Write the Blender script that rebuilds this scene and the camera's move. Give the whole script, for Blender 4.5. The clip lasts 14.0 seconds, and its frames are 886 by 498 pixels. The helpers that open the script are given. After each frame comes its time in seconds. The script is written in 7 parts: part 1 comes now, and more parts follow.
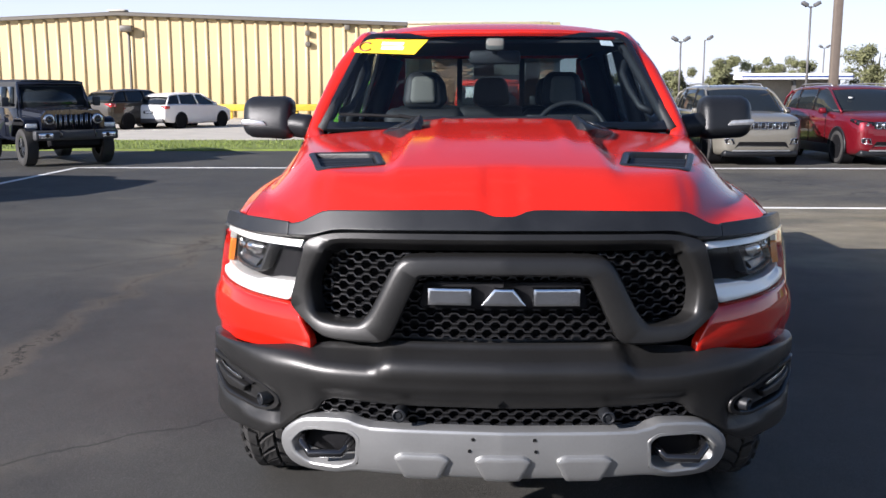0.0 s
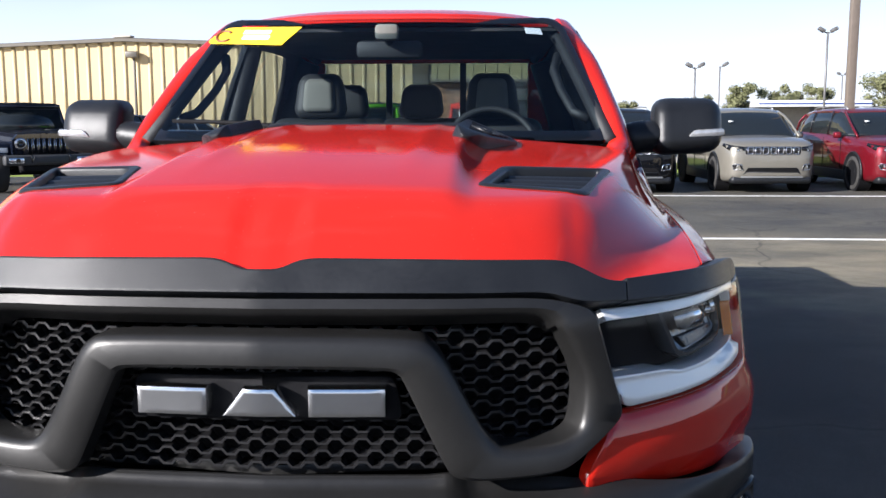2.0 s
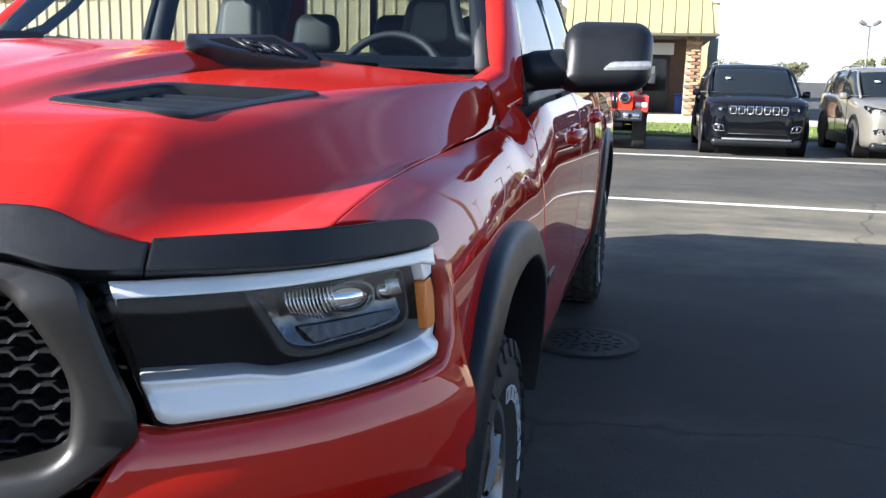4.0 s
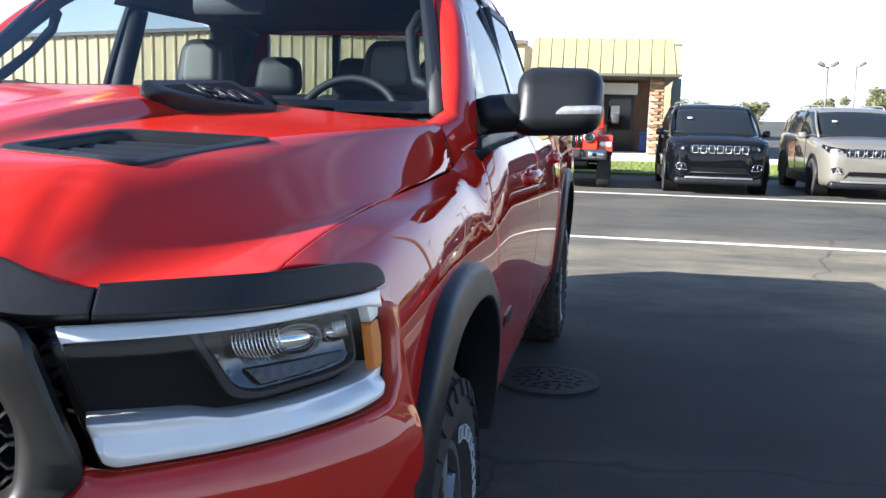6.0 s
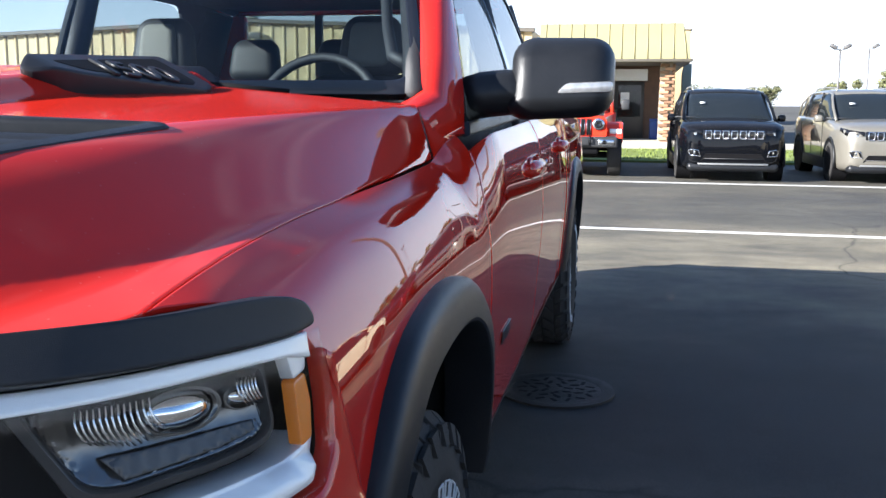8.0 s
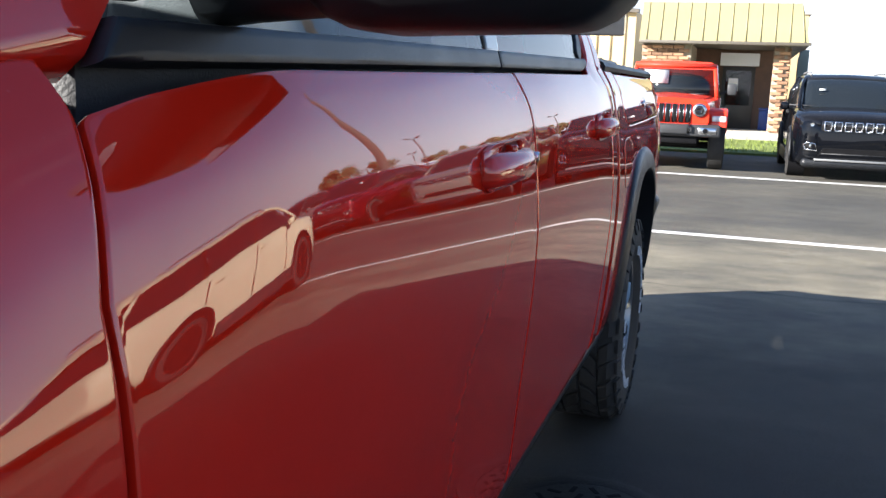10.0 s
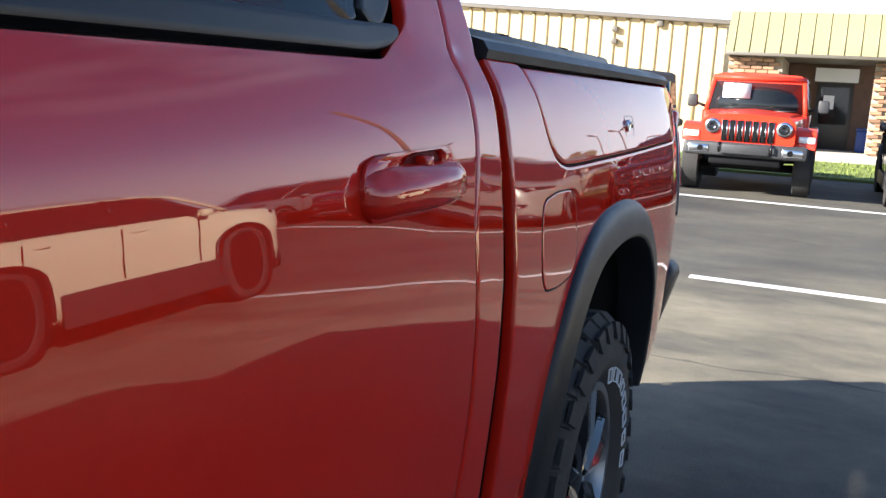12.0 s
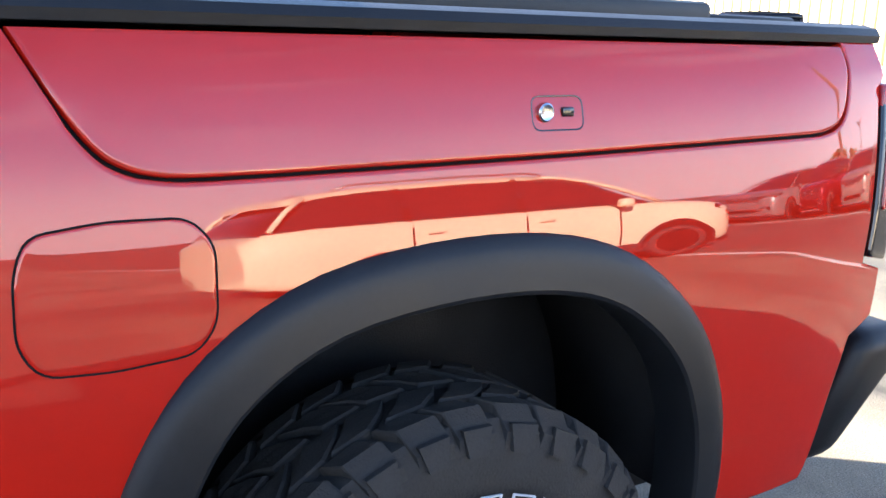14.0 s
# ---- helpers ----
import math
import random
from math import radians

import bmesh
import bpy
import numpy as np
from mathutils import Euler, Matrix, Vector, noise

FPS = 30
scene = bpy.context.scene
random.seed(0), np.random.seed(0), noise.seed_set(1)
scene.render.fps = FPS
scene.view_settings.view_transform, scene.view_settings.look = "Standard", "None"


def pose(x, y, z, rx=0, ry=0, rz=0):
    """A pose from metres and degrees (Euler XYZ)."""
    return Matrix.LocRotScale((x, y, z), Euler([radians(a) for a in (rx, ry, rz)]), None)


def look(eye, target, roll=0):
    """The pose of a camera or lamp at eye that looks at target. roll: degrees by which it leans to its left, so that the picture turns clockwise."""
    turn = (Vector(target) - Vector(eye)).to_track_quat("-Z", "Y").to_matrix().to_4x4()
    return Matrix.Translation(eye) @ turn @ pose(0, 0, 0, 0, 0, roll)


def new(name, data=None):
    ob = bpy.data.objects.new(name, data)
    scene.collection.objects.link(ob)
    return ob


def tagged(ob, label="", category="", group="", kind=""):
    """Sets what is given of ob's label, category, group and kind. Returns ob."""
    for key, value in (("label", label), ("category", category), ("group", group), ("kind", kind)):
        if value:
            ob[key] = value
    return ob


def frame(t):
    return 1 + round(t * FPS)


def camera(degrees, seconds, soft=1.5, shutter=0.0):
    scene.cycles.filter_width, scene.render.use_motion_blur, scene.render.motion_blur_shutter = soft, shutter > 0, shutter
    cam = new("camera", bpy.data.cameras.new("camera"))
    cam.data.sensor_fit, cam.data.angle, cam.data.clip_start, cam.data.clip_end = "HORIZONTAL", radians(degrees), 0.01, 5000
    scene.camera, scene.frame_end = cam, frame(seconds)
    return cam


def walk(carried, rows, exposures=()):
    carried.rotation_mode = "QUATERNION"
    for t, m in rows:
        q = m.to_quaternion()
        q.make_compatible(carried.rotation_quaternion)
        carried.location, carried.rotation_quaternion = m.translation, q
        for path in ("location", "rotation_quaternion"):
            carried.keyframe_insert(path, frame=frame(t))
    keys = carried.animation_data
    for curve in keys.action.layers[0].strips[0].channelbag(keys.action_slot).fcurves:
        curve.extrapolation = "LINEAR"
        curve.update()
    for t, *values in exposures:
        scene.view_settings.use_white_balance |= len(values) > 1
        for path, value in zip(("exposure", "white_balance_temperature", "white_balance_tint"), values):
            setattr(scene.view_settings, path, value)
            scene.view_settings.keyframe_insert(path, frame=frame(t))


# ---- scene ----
cam = camera(50.7, 14.0)
PATH = [
    (0, (-0.073, -2.667, 1.559), (-0.151, -0.697, 1.225), -0.1),
    (0.5, (0.014, -2.419, 1.525), (-0.097, -0.448, 1.204), -0.2),
    (1, (0.123, -2.149, 1.504), (-0.025, -0.172, 1.241), 0.3),
    (1.5, (0.217, -1.791, 1.492), (0.111, 0.191, 1.244), 0.4),
    (2, (0.428, -1.545, 1.456), (0.312, 0.433, 1.18), -0.1),
    (2.5, (0.708, -1.339, 1.438), (0.465, 0.621, 1.119), -0.1),
    (3, (0.922, -1.062, 1.399), (0.642, 0.895, 1.101), 2.0),
    (3.5, (1.174, -0.94, 1.379), (0.758, 0.986, 1.041), 1.1),
    (4, (1.297, -0.841, 1.373), (0.865, 1.076, 1.001), 1.4),
    (4.2, (1.296, -0.803, 1.357), (0.89, 1.119, 0.982), 0.9),
    (6.5, (1.354, -0.878, 1.392), (0.983, 1.067, 1.114), 1.4),
    (7, (1.358, -0.813, 1.384), (0.97, 1.129, 1.101), 0.7),
    (7.5, (1.328, -0.649, 1.366), (0.936, 1.29, 1.069), 0.4),
    (8, (1.326, -0.419, 1.364), (0.931, 1.517, 1.054), 0.4),
    (8.2, (1.348, -0.223, 1.35), (0.911, 1.703, 1.038), 0.1),
    (10.3, (1.355, 1.477, 1.28), (0.758, 3.352, 0.923), 2.0),
    (10.5, (1.341, 1.625, 1.279), (0.74, 3.498, 0.915), 1.7),
    (11, (1.382, 1.980, 1.267), (0.751, 3.840, 0.889), 0.5),
    (11.5, (1.422, 2.426, 1.289), (0.706, 4.254, 0.907), 2.6),
    (12, (1.429, 2.857, 1.287), (0.672, 4.677, 0.949), 3.4),
    (12.5, (1.543, 3.214, 1.278), (0.608, 4.952, 0.951), 0.4),
    (13, (1.673, 3.552, 1.289), (0.506, 5.133, 0.917), 1.3),
    (13.5, (1.792, 3.875, 1.317), (0.398, 5.266, 0.969), 3.3),
    (14, (2.014, 4.191, 1.336), (0.361, 5.22, 0.879), 1.7),
]
EXPOSURES = [(0, 1.30, 5750, 17), (1.5, 1.42, 5720, 16), (3.5, 1.82, 5680, 12), (4.2, 2.1, 5680, 12), (7.5, 2.15, 5680, 12), (11.5, 2.15, 5980, 13), (13, 2.45, 5980, 13), (13.5, 2.75, 6050, 14), (14, 3.5, 6150, 16)]
walk(cam, [(t, look(eye, target, roll)) for t, eye, target, roll in PATH], EXPOSURES)

# ---- world, sun and exposure ----
SUN_FROM = Vector((-1.92, -1.42, 1.0)).normalized()
world = bpy.data.worlds.new("sky")
scene.world = world
world.use_nodes = True
wn, wl = world.node_tree.nodes, world.node_tree.links
wn.clear()
sky = wn.new("ShaderNodeTexSky")
sky.sky_type, sky.sun_disc = "NISHITA", False
sky.sun_elevation = math.asin(SUN_FROM.z)
sky.sun_rotation = math.atan2(SUN_FROM.x, SUN_FROM.y)
sky.air_density, sky.dust_density, sky.ozone_density = 1.0, 0.4, 3.0
coord = wn.new("ShaderNodeTexCoord")
cloud = wn.new("ShaderNodeTexNoise")
cloud.inputs["Scale"].default_value, cloud.inputs["Detail"].default_value = 2.2, 7.0
stretch = wn.new("ShaderNodeMapping")
stretch.inputs["Scale"].default_value = (1.0, 1.0, 3.6)
ramp = wn.new("ShaderNodeValToRGB")
ramp.color_ramp.elements[0].position, ramp.color_ramp.elements[1].position = 0.52, 0.74
mix = wn.new("ShaderNodeMixRGB")
mix.inputs[2].default_value = (9.0, 9.2, 9.6, 1)
half = wn.new("ShaderNodeMath")
half.operation = "MULTIPLY"
half.inputs[1].default_value = 0.25
back = wn.new("ShaderNodeBackground")
back.inputs["Strength"].default_value = 0.051
wout = wn.new("ShaderNodeOutputWorld")
wl.new(coord.outputs["Generated"], stretch.inputs[0])
wl.new(stretch.outputs[0], cloud.inputs["Vector"])
wl.new(cloud.outputs[0], ramp.inputs[0])
wl.new(ramp.outputs[0], half.inputs[0])
wl.new(half.outputs[0], mix.inputs[0])
wl.new(sky.outputs[0], mix.inputs[1])
axes = wn.new("ShaderNodeSeparateXYZ")
veil = wn.new("ShaderNodeMapRange")
veil.interpolation_type = "SMOOTHSTEP"
veil.inputs[1].default_value, veil.inputs[2].default_value, veil.inputs[3].default_value, veil.inputs[4].default_value = 0.0, 0.30, 0.76, 0.0
haze = wn.new("ShaderNodeMixRGB")
haze.inputs[2].default_value = (9.2, 9.3, 9.6, 1)
wl.new(coord.outputs["Generated"], axes.inputs[0])
wl.new(axes.outputs[2], veil.inputs[0])
wl.new(veil.outputs[0], haze.inputs[0])
wl.new(mix.outputs[0], haze.inputs[1])
wl.new(haze.outputs[0], back.inputs[0])
wl.new(back.outputs[0], wout.inputs[0])

sun_data = bpy.data.lights.new("sun", "SUN")
sun_data.energy, sun_data.angle, sun_data.color = 5.0, radians(0.53), (1.0, 0.91, 0.765)
sun = new("sun", sun_data)
sun.matrix_world = look(SUN_FROM * 60, (0, 0, 0))


# ---- materials ----
def material(name, colour, rough=0.5, metal=0.0, coat=0.0, vary=0.0, scale=8.0, bump=0.0, bump_scale=60.0, spec=0.5, fine=0.0):
    """A surface whose colour and gloss drift at two scales, with fine relief."""
    m = bpy.data.materials.new(name)
    m.use_nodes = True
    n, l = m.node_tree.nodes, m.node_tree.links
    b = n["Principled BSDF"]
    b.inputs["Base Color"].default_value = (*colour, 1)
    b.inputs["Roughness"].default_value, b.inputs["Metallic"].default_value = rough, metal
    b.inputs["Coat Weight"].default_value, b.inputs["Coat Roughness"].default_value = coat, 0.02
    b.inputs["Specular IOR Level"].default_value = spec
    tc = n.new("ShaderNodeTexCoord")
    if vary or fine:
        big, small = n.new("ShaderNodeTexNoise"), n.new("ShaderNodeTexNoise")
        big.inputs["Scale"].default_value, big.inputs["Detail"].default_value = scale, 5
        small.inputs["Scale"].default_value, small.inputs["Detail"].default_value = scale * 14, 3
        l.new(tc.outputs["Object"], big.inputs["Vector"]), l.new(tc.outputs["Object"], small.inputs["Vector"])
        add = n.new("ShaderNodeMath")
        add.operation = "MULTIPLY_ADD"
        add.inputs[1].default_value = 0.5 if not fine else fine
        l.new(small.outputs[0], add.inputs[0]), l.new(big.outputs[0], add.inputs[2])
        rng = n.new("ShaderNodeMapRange")
        rng.inputs[1].default_value, rng.inputs[2].default_value = 0.45, 1.05
        rng.inputs[3].default_value, rng.inputs[4].default_value = 1 - vary, 1 + vary
        l.new(add.outputs[0], rng.inputs[0])
        mul = n.new("ShaderNodeVectorMath")
        mul.operation = "SCALE"
        mul.inputs[0].default_value = colour
        l.new(rng.outputs[0], mul.inputs["Scale"])
        l.new(mul.outputs[0], b.inputs["Base Color"])
        rr = n.new("ShaderNodeMapRange")
        rr.inputs[1].default_value, rr.inputs[2].default_value = 0.45, 1.05
        rr.inputs[3].default_value, rr.inputs[4].default_value = rough * (1 - vary * 0.6), min(1, rough * (1 + vary * 0.6))
        l.new(add.outputs[0], rr.inputs[0]), l.new(rr.outputs[0], b.inputs["Roughness"])
    if bump:
        grain = n.new("ShaderNodeTexNoise")
        grain.inputs["Scale"].default_value, grain.inputs["Detail"].default_value = bump_scale, 4
        l.new(tc.outputs["Object"], grain.inputs["Vector"])
        bp = n.new("ShaderNodeBump")
        bp.inputs["Strength"].default_value, bp.inputs["Distance"].default_value = bump, 0.01
        l.new(grain.outputs[0], bp.inputs["Height"]), l.new(bp.outputs[0], b.inputs["Normal"])
    return m


def glass_material(name, tint, rough=0.0, ior=1.5):
    """Thin glass: a tinted pass-through with a sharp reflection."""
    m = bpy.data.materials.new(name)
    m.use_nodes = True
    n, l = m.node_tree.nodes, m.node_tree.links
    n.clear()
    out, clear, gloss, blend, edge, power, amount = (n.new("ShaderNode" + k) for k in ("OutputMaterial", "BsdfTransparent", "BsdfGlossy", "MixShader", "LayerWeight", "Math", "MapRange"))
    clear.inputs[0].default_value = (*tint, 1)
    gloss.inputs["Roughness"].default_value = rough
    edge.inputs[0].default_value = 0.5
    power.operation, power.inputs[1].default_value = "POWER", 5.0
    amount.inputs[3].default_value, amount.inputs[4].default_value = ((ior - 1) / (ior + 1)) ** 2, 1.0
    l.new(edge.outputs["Facing"], power.inputs[0]), l.new(power.outputs[0], amount.inputs[0])
    l.new(amount.outputs[0], blend.inputs[0]), l.new(clear.outputs[0], blend.inputs[1]), l.new(gloss.outputs[0], blend.inputs[2])
    l.new(blend.outputs[0], out.inputs[0])
    return m


def paint_material(name, colour, metal=0.0, rough=0.35, coat=1.0, spec=0.1, dusty=0.35):
    """Car paint: a base coat under clear lacquer, with faint dust and ripple."""
    m = material(name, colour, rough, metal, coat=coat, vary=0.05, scale=3.0, spec=spec)
    n, l = m.node_tree.nodes, m.node_tree.links
    b = n["Principled BSDF"]
    tc, dust, ramp = n.new("ShaderNodeTexCoord"), n.new("ShaderNodeTexNoise"), n.new("ShaderNodeMapRange")
    dust.inputs["Scale"].default_value, dust.inputs["Detail"].default_value = 1.7, 8
    ramp.inputs[1].default_value, ramp.inputs[2].default_value, ramp.inputs[3].default_value, ramp.inputs[4].default_value = 0.35, 0.70, 0.55, 1.0
    l.new(tc.outputs["Object"], dust.inputs["Vector"]), l.new(dust.outputs[0], ramp.inputs[0])
    # dust settles on what faces up and dulls the lacquer there
    geo, axes, up, film = n.new("ShaderNodeNewGeometry"), n.new("ShaderNodeSeparateXYZ"), n.new("ShaderNodeMapRange"), n.new("ShaderNodeMath")
    up.inputs[1].default_value, up.inputs[2].default_value = 0.45, 0.92
    film.operation = "MULTIPLY"
    l.new(geo.outputs["Normal"], axes.inputs[0]), l.new(axes.outputs[2], up.inputs[0])
    l.new(up.outputs[0], film.inputs[0]), l.new(ramp.outputs[0], film.inputs[1])
    for socket, clean, dusty in (("Coat Roughness", 0.006, 0.006 + 0.29 * dusty), ("Coat Weight", coat, coat * (1 - 0.72 * dusty))):
        r = n.new("ShaderNodeMapRange")
        r.inputs[3].default_value, r.inputs[4].default_value = clean, dusty
        l.new(film.outputs[0], r.inputs[0]), l.new(r.outputs[0], b.inputs[socket])
    spots, dot, tint, grey = n.new("ShaderNodeTexVoronoi"), n.new("ShaderNodeMapRange"), n.new("ShaderNodeMath"), n.new("ShaderNodeMixRGB")
    spots.inputs["Scale"].default_value = 55
    dot.inputs[1].default_value, dot.inputs[2].default_value, dot.inputs[3].default_value, dot.inputs[4].default_value = 0.03, 0.11, 0.20, 0.02
    l.new(tc.outputs["Object"], spots.inputs["Vector"]), l.new(spots.outputs["Distance"], dot.inputs[0])
    tint.operation = "MULTIPLY"
    l.new(dot.outputs[0], tint.inputs[0]), l.new(film.outputs[0], tint.inputs[1])
    under = b.inputs["Base Color"].links[0].from_socket
    grey.inputs[2].default_value = (0.42, 0.38, 0.33, 1)
    l.new(tint.outputs[0], grey.inputs[0]), l.new(under, grey.inputs[1]), l.new(grey.outputs[0], b.inputs["Base Color"])
    return m


RED = paint_material("red_paint", (0.445, 0.0120, 0.0040), rough=0.5, spec=0.0, dusty=0.50)
RED.node_tree.nodes["Principled BSDF"].inputs["Coat IOR"].default_value = 1.64
# body red darkened, the shade of the handle hollows put into its colour
RED_SHADED = material("red_paint_shaded", (0.10, 0.003, 0.002), 0.6, vary=0.1, spec=0.1)
BLACK_TRIM = material("black_textured_plastic", (0.011, 0.012, 0.014), 0.40, vary=0.25, scale=9, bump=0.10, bump_scale=900, spec=0.32)
GREY_TRIM = material("dark_grey_satin_plastic", (0.034, 0.0335, 0.033), 0.38, metal=0.7, vary=0.12, scale=6, bump=0.05, bump_scale=700)
BLACK_GLOSS = material("gloss_black", (0.008, 0.008, 0.009), 0.10, coat=0.5)
BLACK_VOID = material("unlit_black_plastic", (0.006, 0.006, 0.007), 0.7, vary=0.2, spec=0.12)
MESH_BLACK = material("grille_black", (0.012, 0.012, 0.013), 0.34, vary=0.15)
SILVER = material("silver_painted_plastic", (0.30, 0.302, 0.30), 0.42, metal=0.70, vary=0.06, bump=0.03, bump_scale=500)
CHROME = material("brushed_chrome", (0.62, 0.63, 0.65), 0.20, metal=1.0, vary=0.06)
LINER = material("black_felt_liner", (0.030, 0.029, 0.029), 0.9, vary=0.25, scale=10, bump=0.3, bump_scale=300, spec=0.15)
RUBBER = material("tyre_rubber", (0.033, 0.032, 0.031), 0.78, spec=0.25, vary=0.3, scale=12, bump=0.25, bump_scale=220)
WHITE_MARK = material("raised_white_rubber", (0.60, 0.61, 0.62), 0.7, vary=0.1)
ALLOY = material("machined_alloy", (0.30, 0.31, 0.32), 0.35, metal=0.9, vary=0.08)
WIND_GLASS = glass_material("windscreen_glass", (0.64, 0.71, 0.74))
SIDE_GLASS = glass_material("side_window_glass", (0.80, 0.85, 0.85))
DARK_GLASS = glass_material("tinted_glass", (0.52, 0.57, 0.57))
LAMP_GLASS = glass_material("clear_lens", (0.985, 0.988, 0.99), 0.0, 1.36)
REFLECTOR = material("lamp_reflector", (0.80, 0.80, 0.78), 0.20, metal=1.0, vary=0.1, scale=40)
LAMP_GREY = material("satin_grey_lamp_plastic", (0.060, 0.061, 0.062), 0.24, metal=0.5, vary=0.1)
LENS_BLOCK = material("clear_projector_block", (0.90, 0.90, 0.88), 0.06, metal=1.0, vary=0.1, scale=30, bump=0.04, bump_scale=60)
LAMP_DARK = material("smoked_lamp_reflector", (0.16, 0.162, 0.16), 0.24, metal=0.95, vary=0.2, scale=20)
LIGHT_BAR = material("frosted_white_light_guide", (0.80, 0.785, 0.745), 0.34, metal=0.42, coat=0.5, vary=0.06, scale=14, bump=0.12, bump_scale=600)
LAMP_CLEAR = material("clear_indicator_plastic", (0.42, 0.43, 0.44), 0.16, metal=0.5, vary=0.25, scale=60)
AMBER = material("amber_lens", (0.75, 0.22, 0.02), 0.18, coat=0.5)
TAIL_RED = material("red_lens", (0.38, 0.01, 0.01), 0.12, coat=0.6)
CABIN = material("black_cabin_vinyl", (0.012, 0.0125, 0.014), 0.6, vary=0.2, bump=0.2, bump_scale=300)
CABIN_GREY = material("grey_seat_fabric", (0.13, 0.128, 0.115), 0.85, vary=0.15, bump=0.3, bump_scale=250)
YELLOW = material("yellow_vinyl_sticker", (0.85, 0.56, 0.02), 0.4)
WHITE_STICKER = material("white_sticker", (0.80, 0.80, 0.80), 0.5)
BROWN_INK = material("dark_sticker_ink", (0.20, 0.07, 0.02), 0.5)


# ---- mesh helpers ----
def finish(name, bm, mat, parent=None, label="", smooth=35.0):
    """Links a bmesh as one mesh object, smooth but for its sharp edges."""
    bmesh.ops.recalc_face_normals(bm, faces=bm.faces) if smooth < 0 else None
    limit = radians(abs(smooth))
    for f in bm.faces:
        f.smooth = True
    for e in bm.edges:
        if len(e.link_faces) == 2 and e.calc_face_angle(0) > limit:
            e.smooth = False
    data = bpy.data.meshes.new(name)
    bm.to_mesh(data)
    bm.free()
    data.materials.append(mat)
    ob = new(name, data)
    if parent is not None:
        ob.parent = parent
    if label:
        ob["label"] = label
    return ob


part = finish


def thing(name, label, category, group="", at=(0, 0, 0)):
    ob = new(name)
    ob.empty_display_size = 0.2
    ob.location = at
    return tagged(ob, label, category, group)


def box(bm, lo, hi, bevel=0.0, m=None, segments=2):
    got = bmesh.ops.create_cube(bm, size=1)
    vs = got["verts"]
    lo, hi = Vector(lo), Vector(hi)
    for v in vs:
        v.co = Vector(((lo[i] + hi[i]) / 2 + v.co[i] * (hi[i] - lo[i]) for i in range(3)))
    if bevel:
        es = list({e for v in vs for e in v.link_edges})
        got = bmesh.ops.bevel(bm, geom=es, offset=bevel, segments=segments, affect="EDGES", profile=0.5)
        vs = list({v for f in got["faces"] for v in f.verts} | {v for v in vs if v.is_valid})
    if m is not None:
        bmesh.ops.transform(bm, matrix=m, verts=vs)
    return bm


def boxed(lo, hi, bevel=0.0, m=None, segments=2):
    return box(bmesh.new(), lo, hi, bevel, m, segments)


def tube(bm, points, radius, sides=8, closed=False, flat=1.0):
    """A round bar along points; radius may be a list."""
    pts = [Vector(p) for p in points]
    n = len(pts)
    radii = radius if isinstance(radius, (list, tuple)) else [radius] * n
    rings, up0 = [], None
    for i, p in enumerate(pts):
        a = pts[(i - 1) % n] if closed or i else pts[0]
        b = pts[(i + 1) % n] if closed or i < n - 1 else pts[-1]
        d = (b - a).normalized()
        up = up0 if up0 else (Vector((0, 0, 1)) if abs(d.z) < 0.9 else Vector((1, 0, 0)))
        s = d.cross(up).normalized()
        up0 = s.cross(d).normalized()
        rings.append([bm.verts.new(p + (s * math.cos(k * math.tau / sides) + up0 * math.sin(k * math.tau / sides) * flat) * radii[i]) for k in range(sides)])
    for i in range(n if closed else n - 1):
        a, b = rings[i], rings[(i + 1) % n]
        for k in range(sides):
            bm.faces.new((a[k], a[(k + 1) % sides], b[(k + 1) % sides], b[k]))
    if not closed:
        bm.faces.new(rings[0][::-1]), bm.faces.new(rings[-1])
    return bm


def spun(bm, profile, sides, axis="x", centre=(0, 0, 0)):
    """A closed profile of (along the axis, radius), turned round the axis."""
    c = Vector(centre)
    rings = []
    for k in range(sides):
        a = k * math.tau / sides
        ring = []
        for u, r in profile:
            if axis == "x":
                p = Vector((u, r * math.cos(a), r * math.sin(a)))
            elif axis == "y":
                p = Vector((r * math.cos(a), u, r * math.sin(a)))
            else:
                p = Vector((r * math.cos(a), r * math.sin(a), u))
            ring.append(bm.verts.new(c + p))
        rings.append(ring)
    m = len(profile)
    for k in range(sides):
        a, b = rings[k], rings[(k + 1) % sides]
        for i in range(m):
            try:
                bm.faces.new((a[i], a[(i + 1) % m], b[(i + 1) % m], b[i]))
            except ValueError:
                pass
    bmesh.ops.remove_doubles(bm, verts=bm.verts, dist=1e-5)
    return bm


def resample(outline, gap):
    out = []
    for i, (u, v) in enumerate(outline):
        u2, v2 = outline[(i + 1) % len(outline)]
        k = max(1, math.ceil(math.hypot(u2 - u, v2 - v) / gap))
        out += [(u + (u2 - u) * j / k, v + (v2 - v) * j / k) for j in range(k)]
    return out


def rounded(outline, r, steps=4):
    """The outline with each corner turned into an arc-like curve of reach r (a number, or one per corner)."""
    out, n = [], len(outline)
    for i in range(n):
        p, a, b = Vector(outline[i]), Vector(outline[i - 1]), Vector(outline[(i + 1) % n])
        ri = r[i] if isinstance(r, (list, tuple)) else r
        ra, rb = min(ri, (a - p).length * 0.45), min(ri, (b - p).length * 0.45)
        if ri <= 0:
            out.append(tuple(p))
            continue
        s, e = p + (a - p).normalized() * ra, p + (b - p).normalized() * rb
        for k in range(steps + 1):
            t = k / steps
            out.append(tuple(s * (1 - t) ** 2 + p * 2 * t * (1 - t) + e * t * t))
    return out


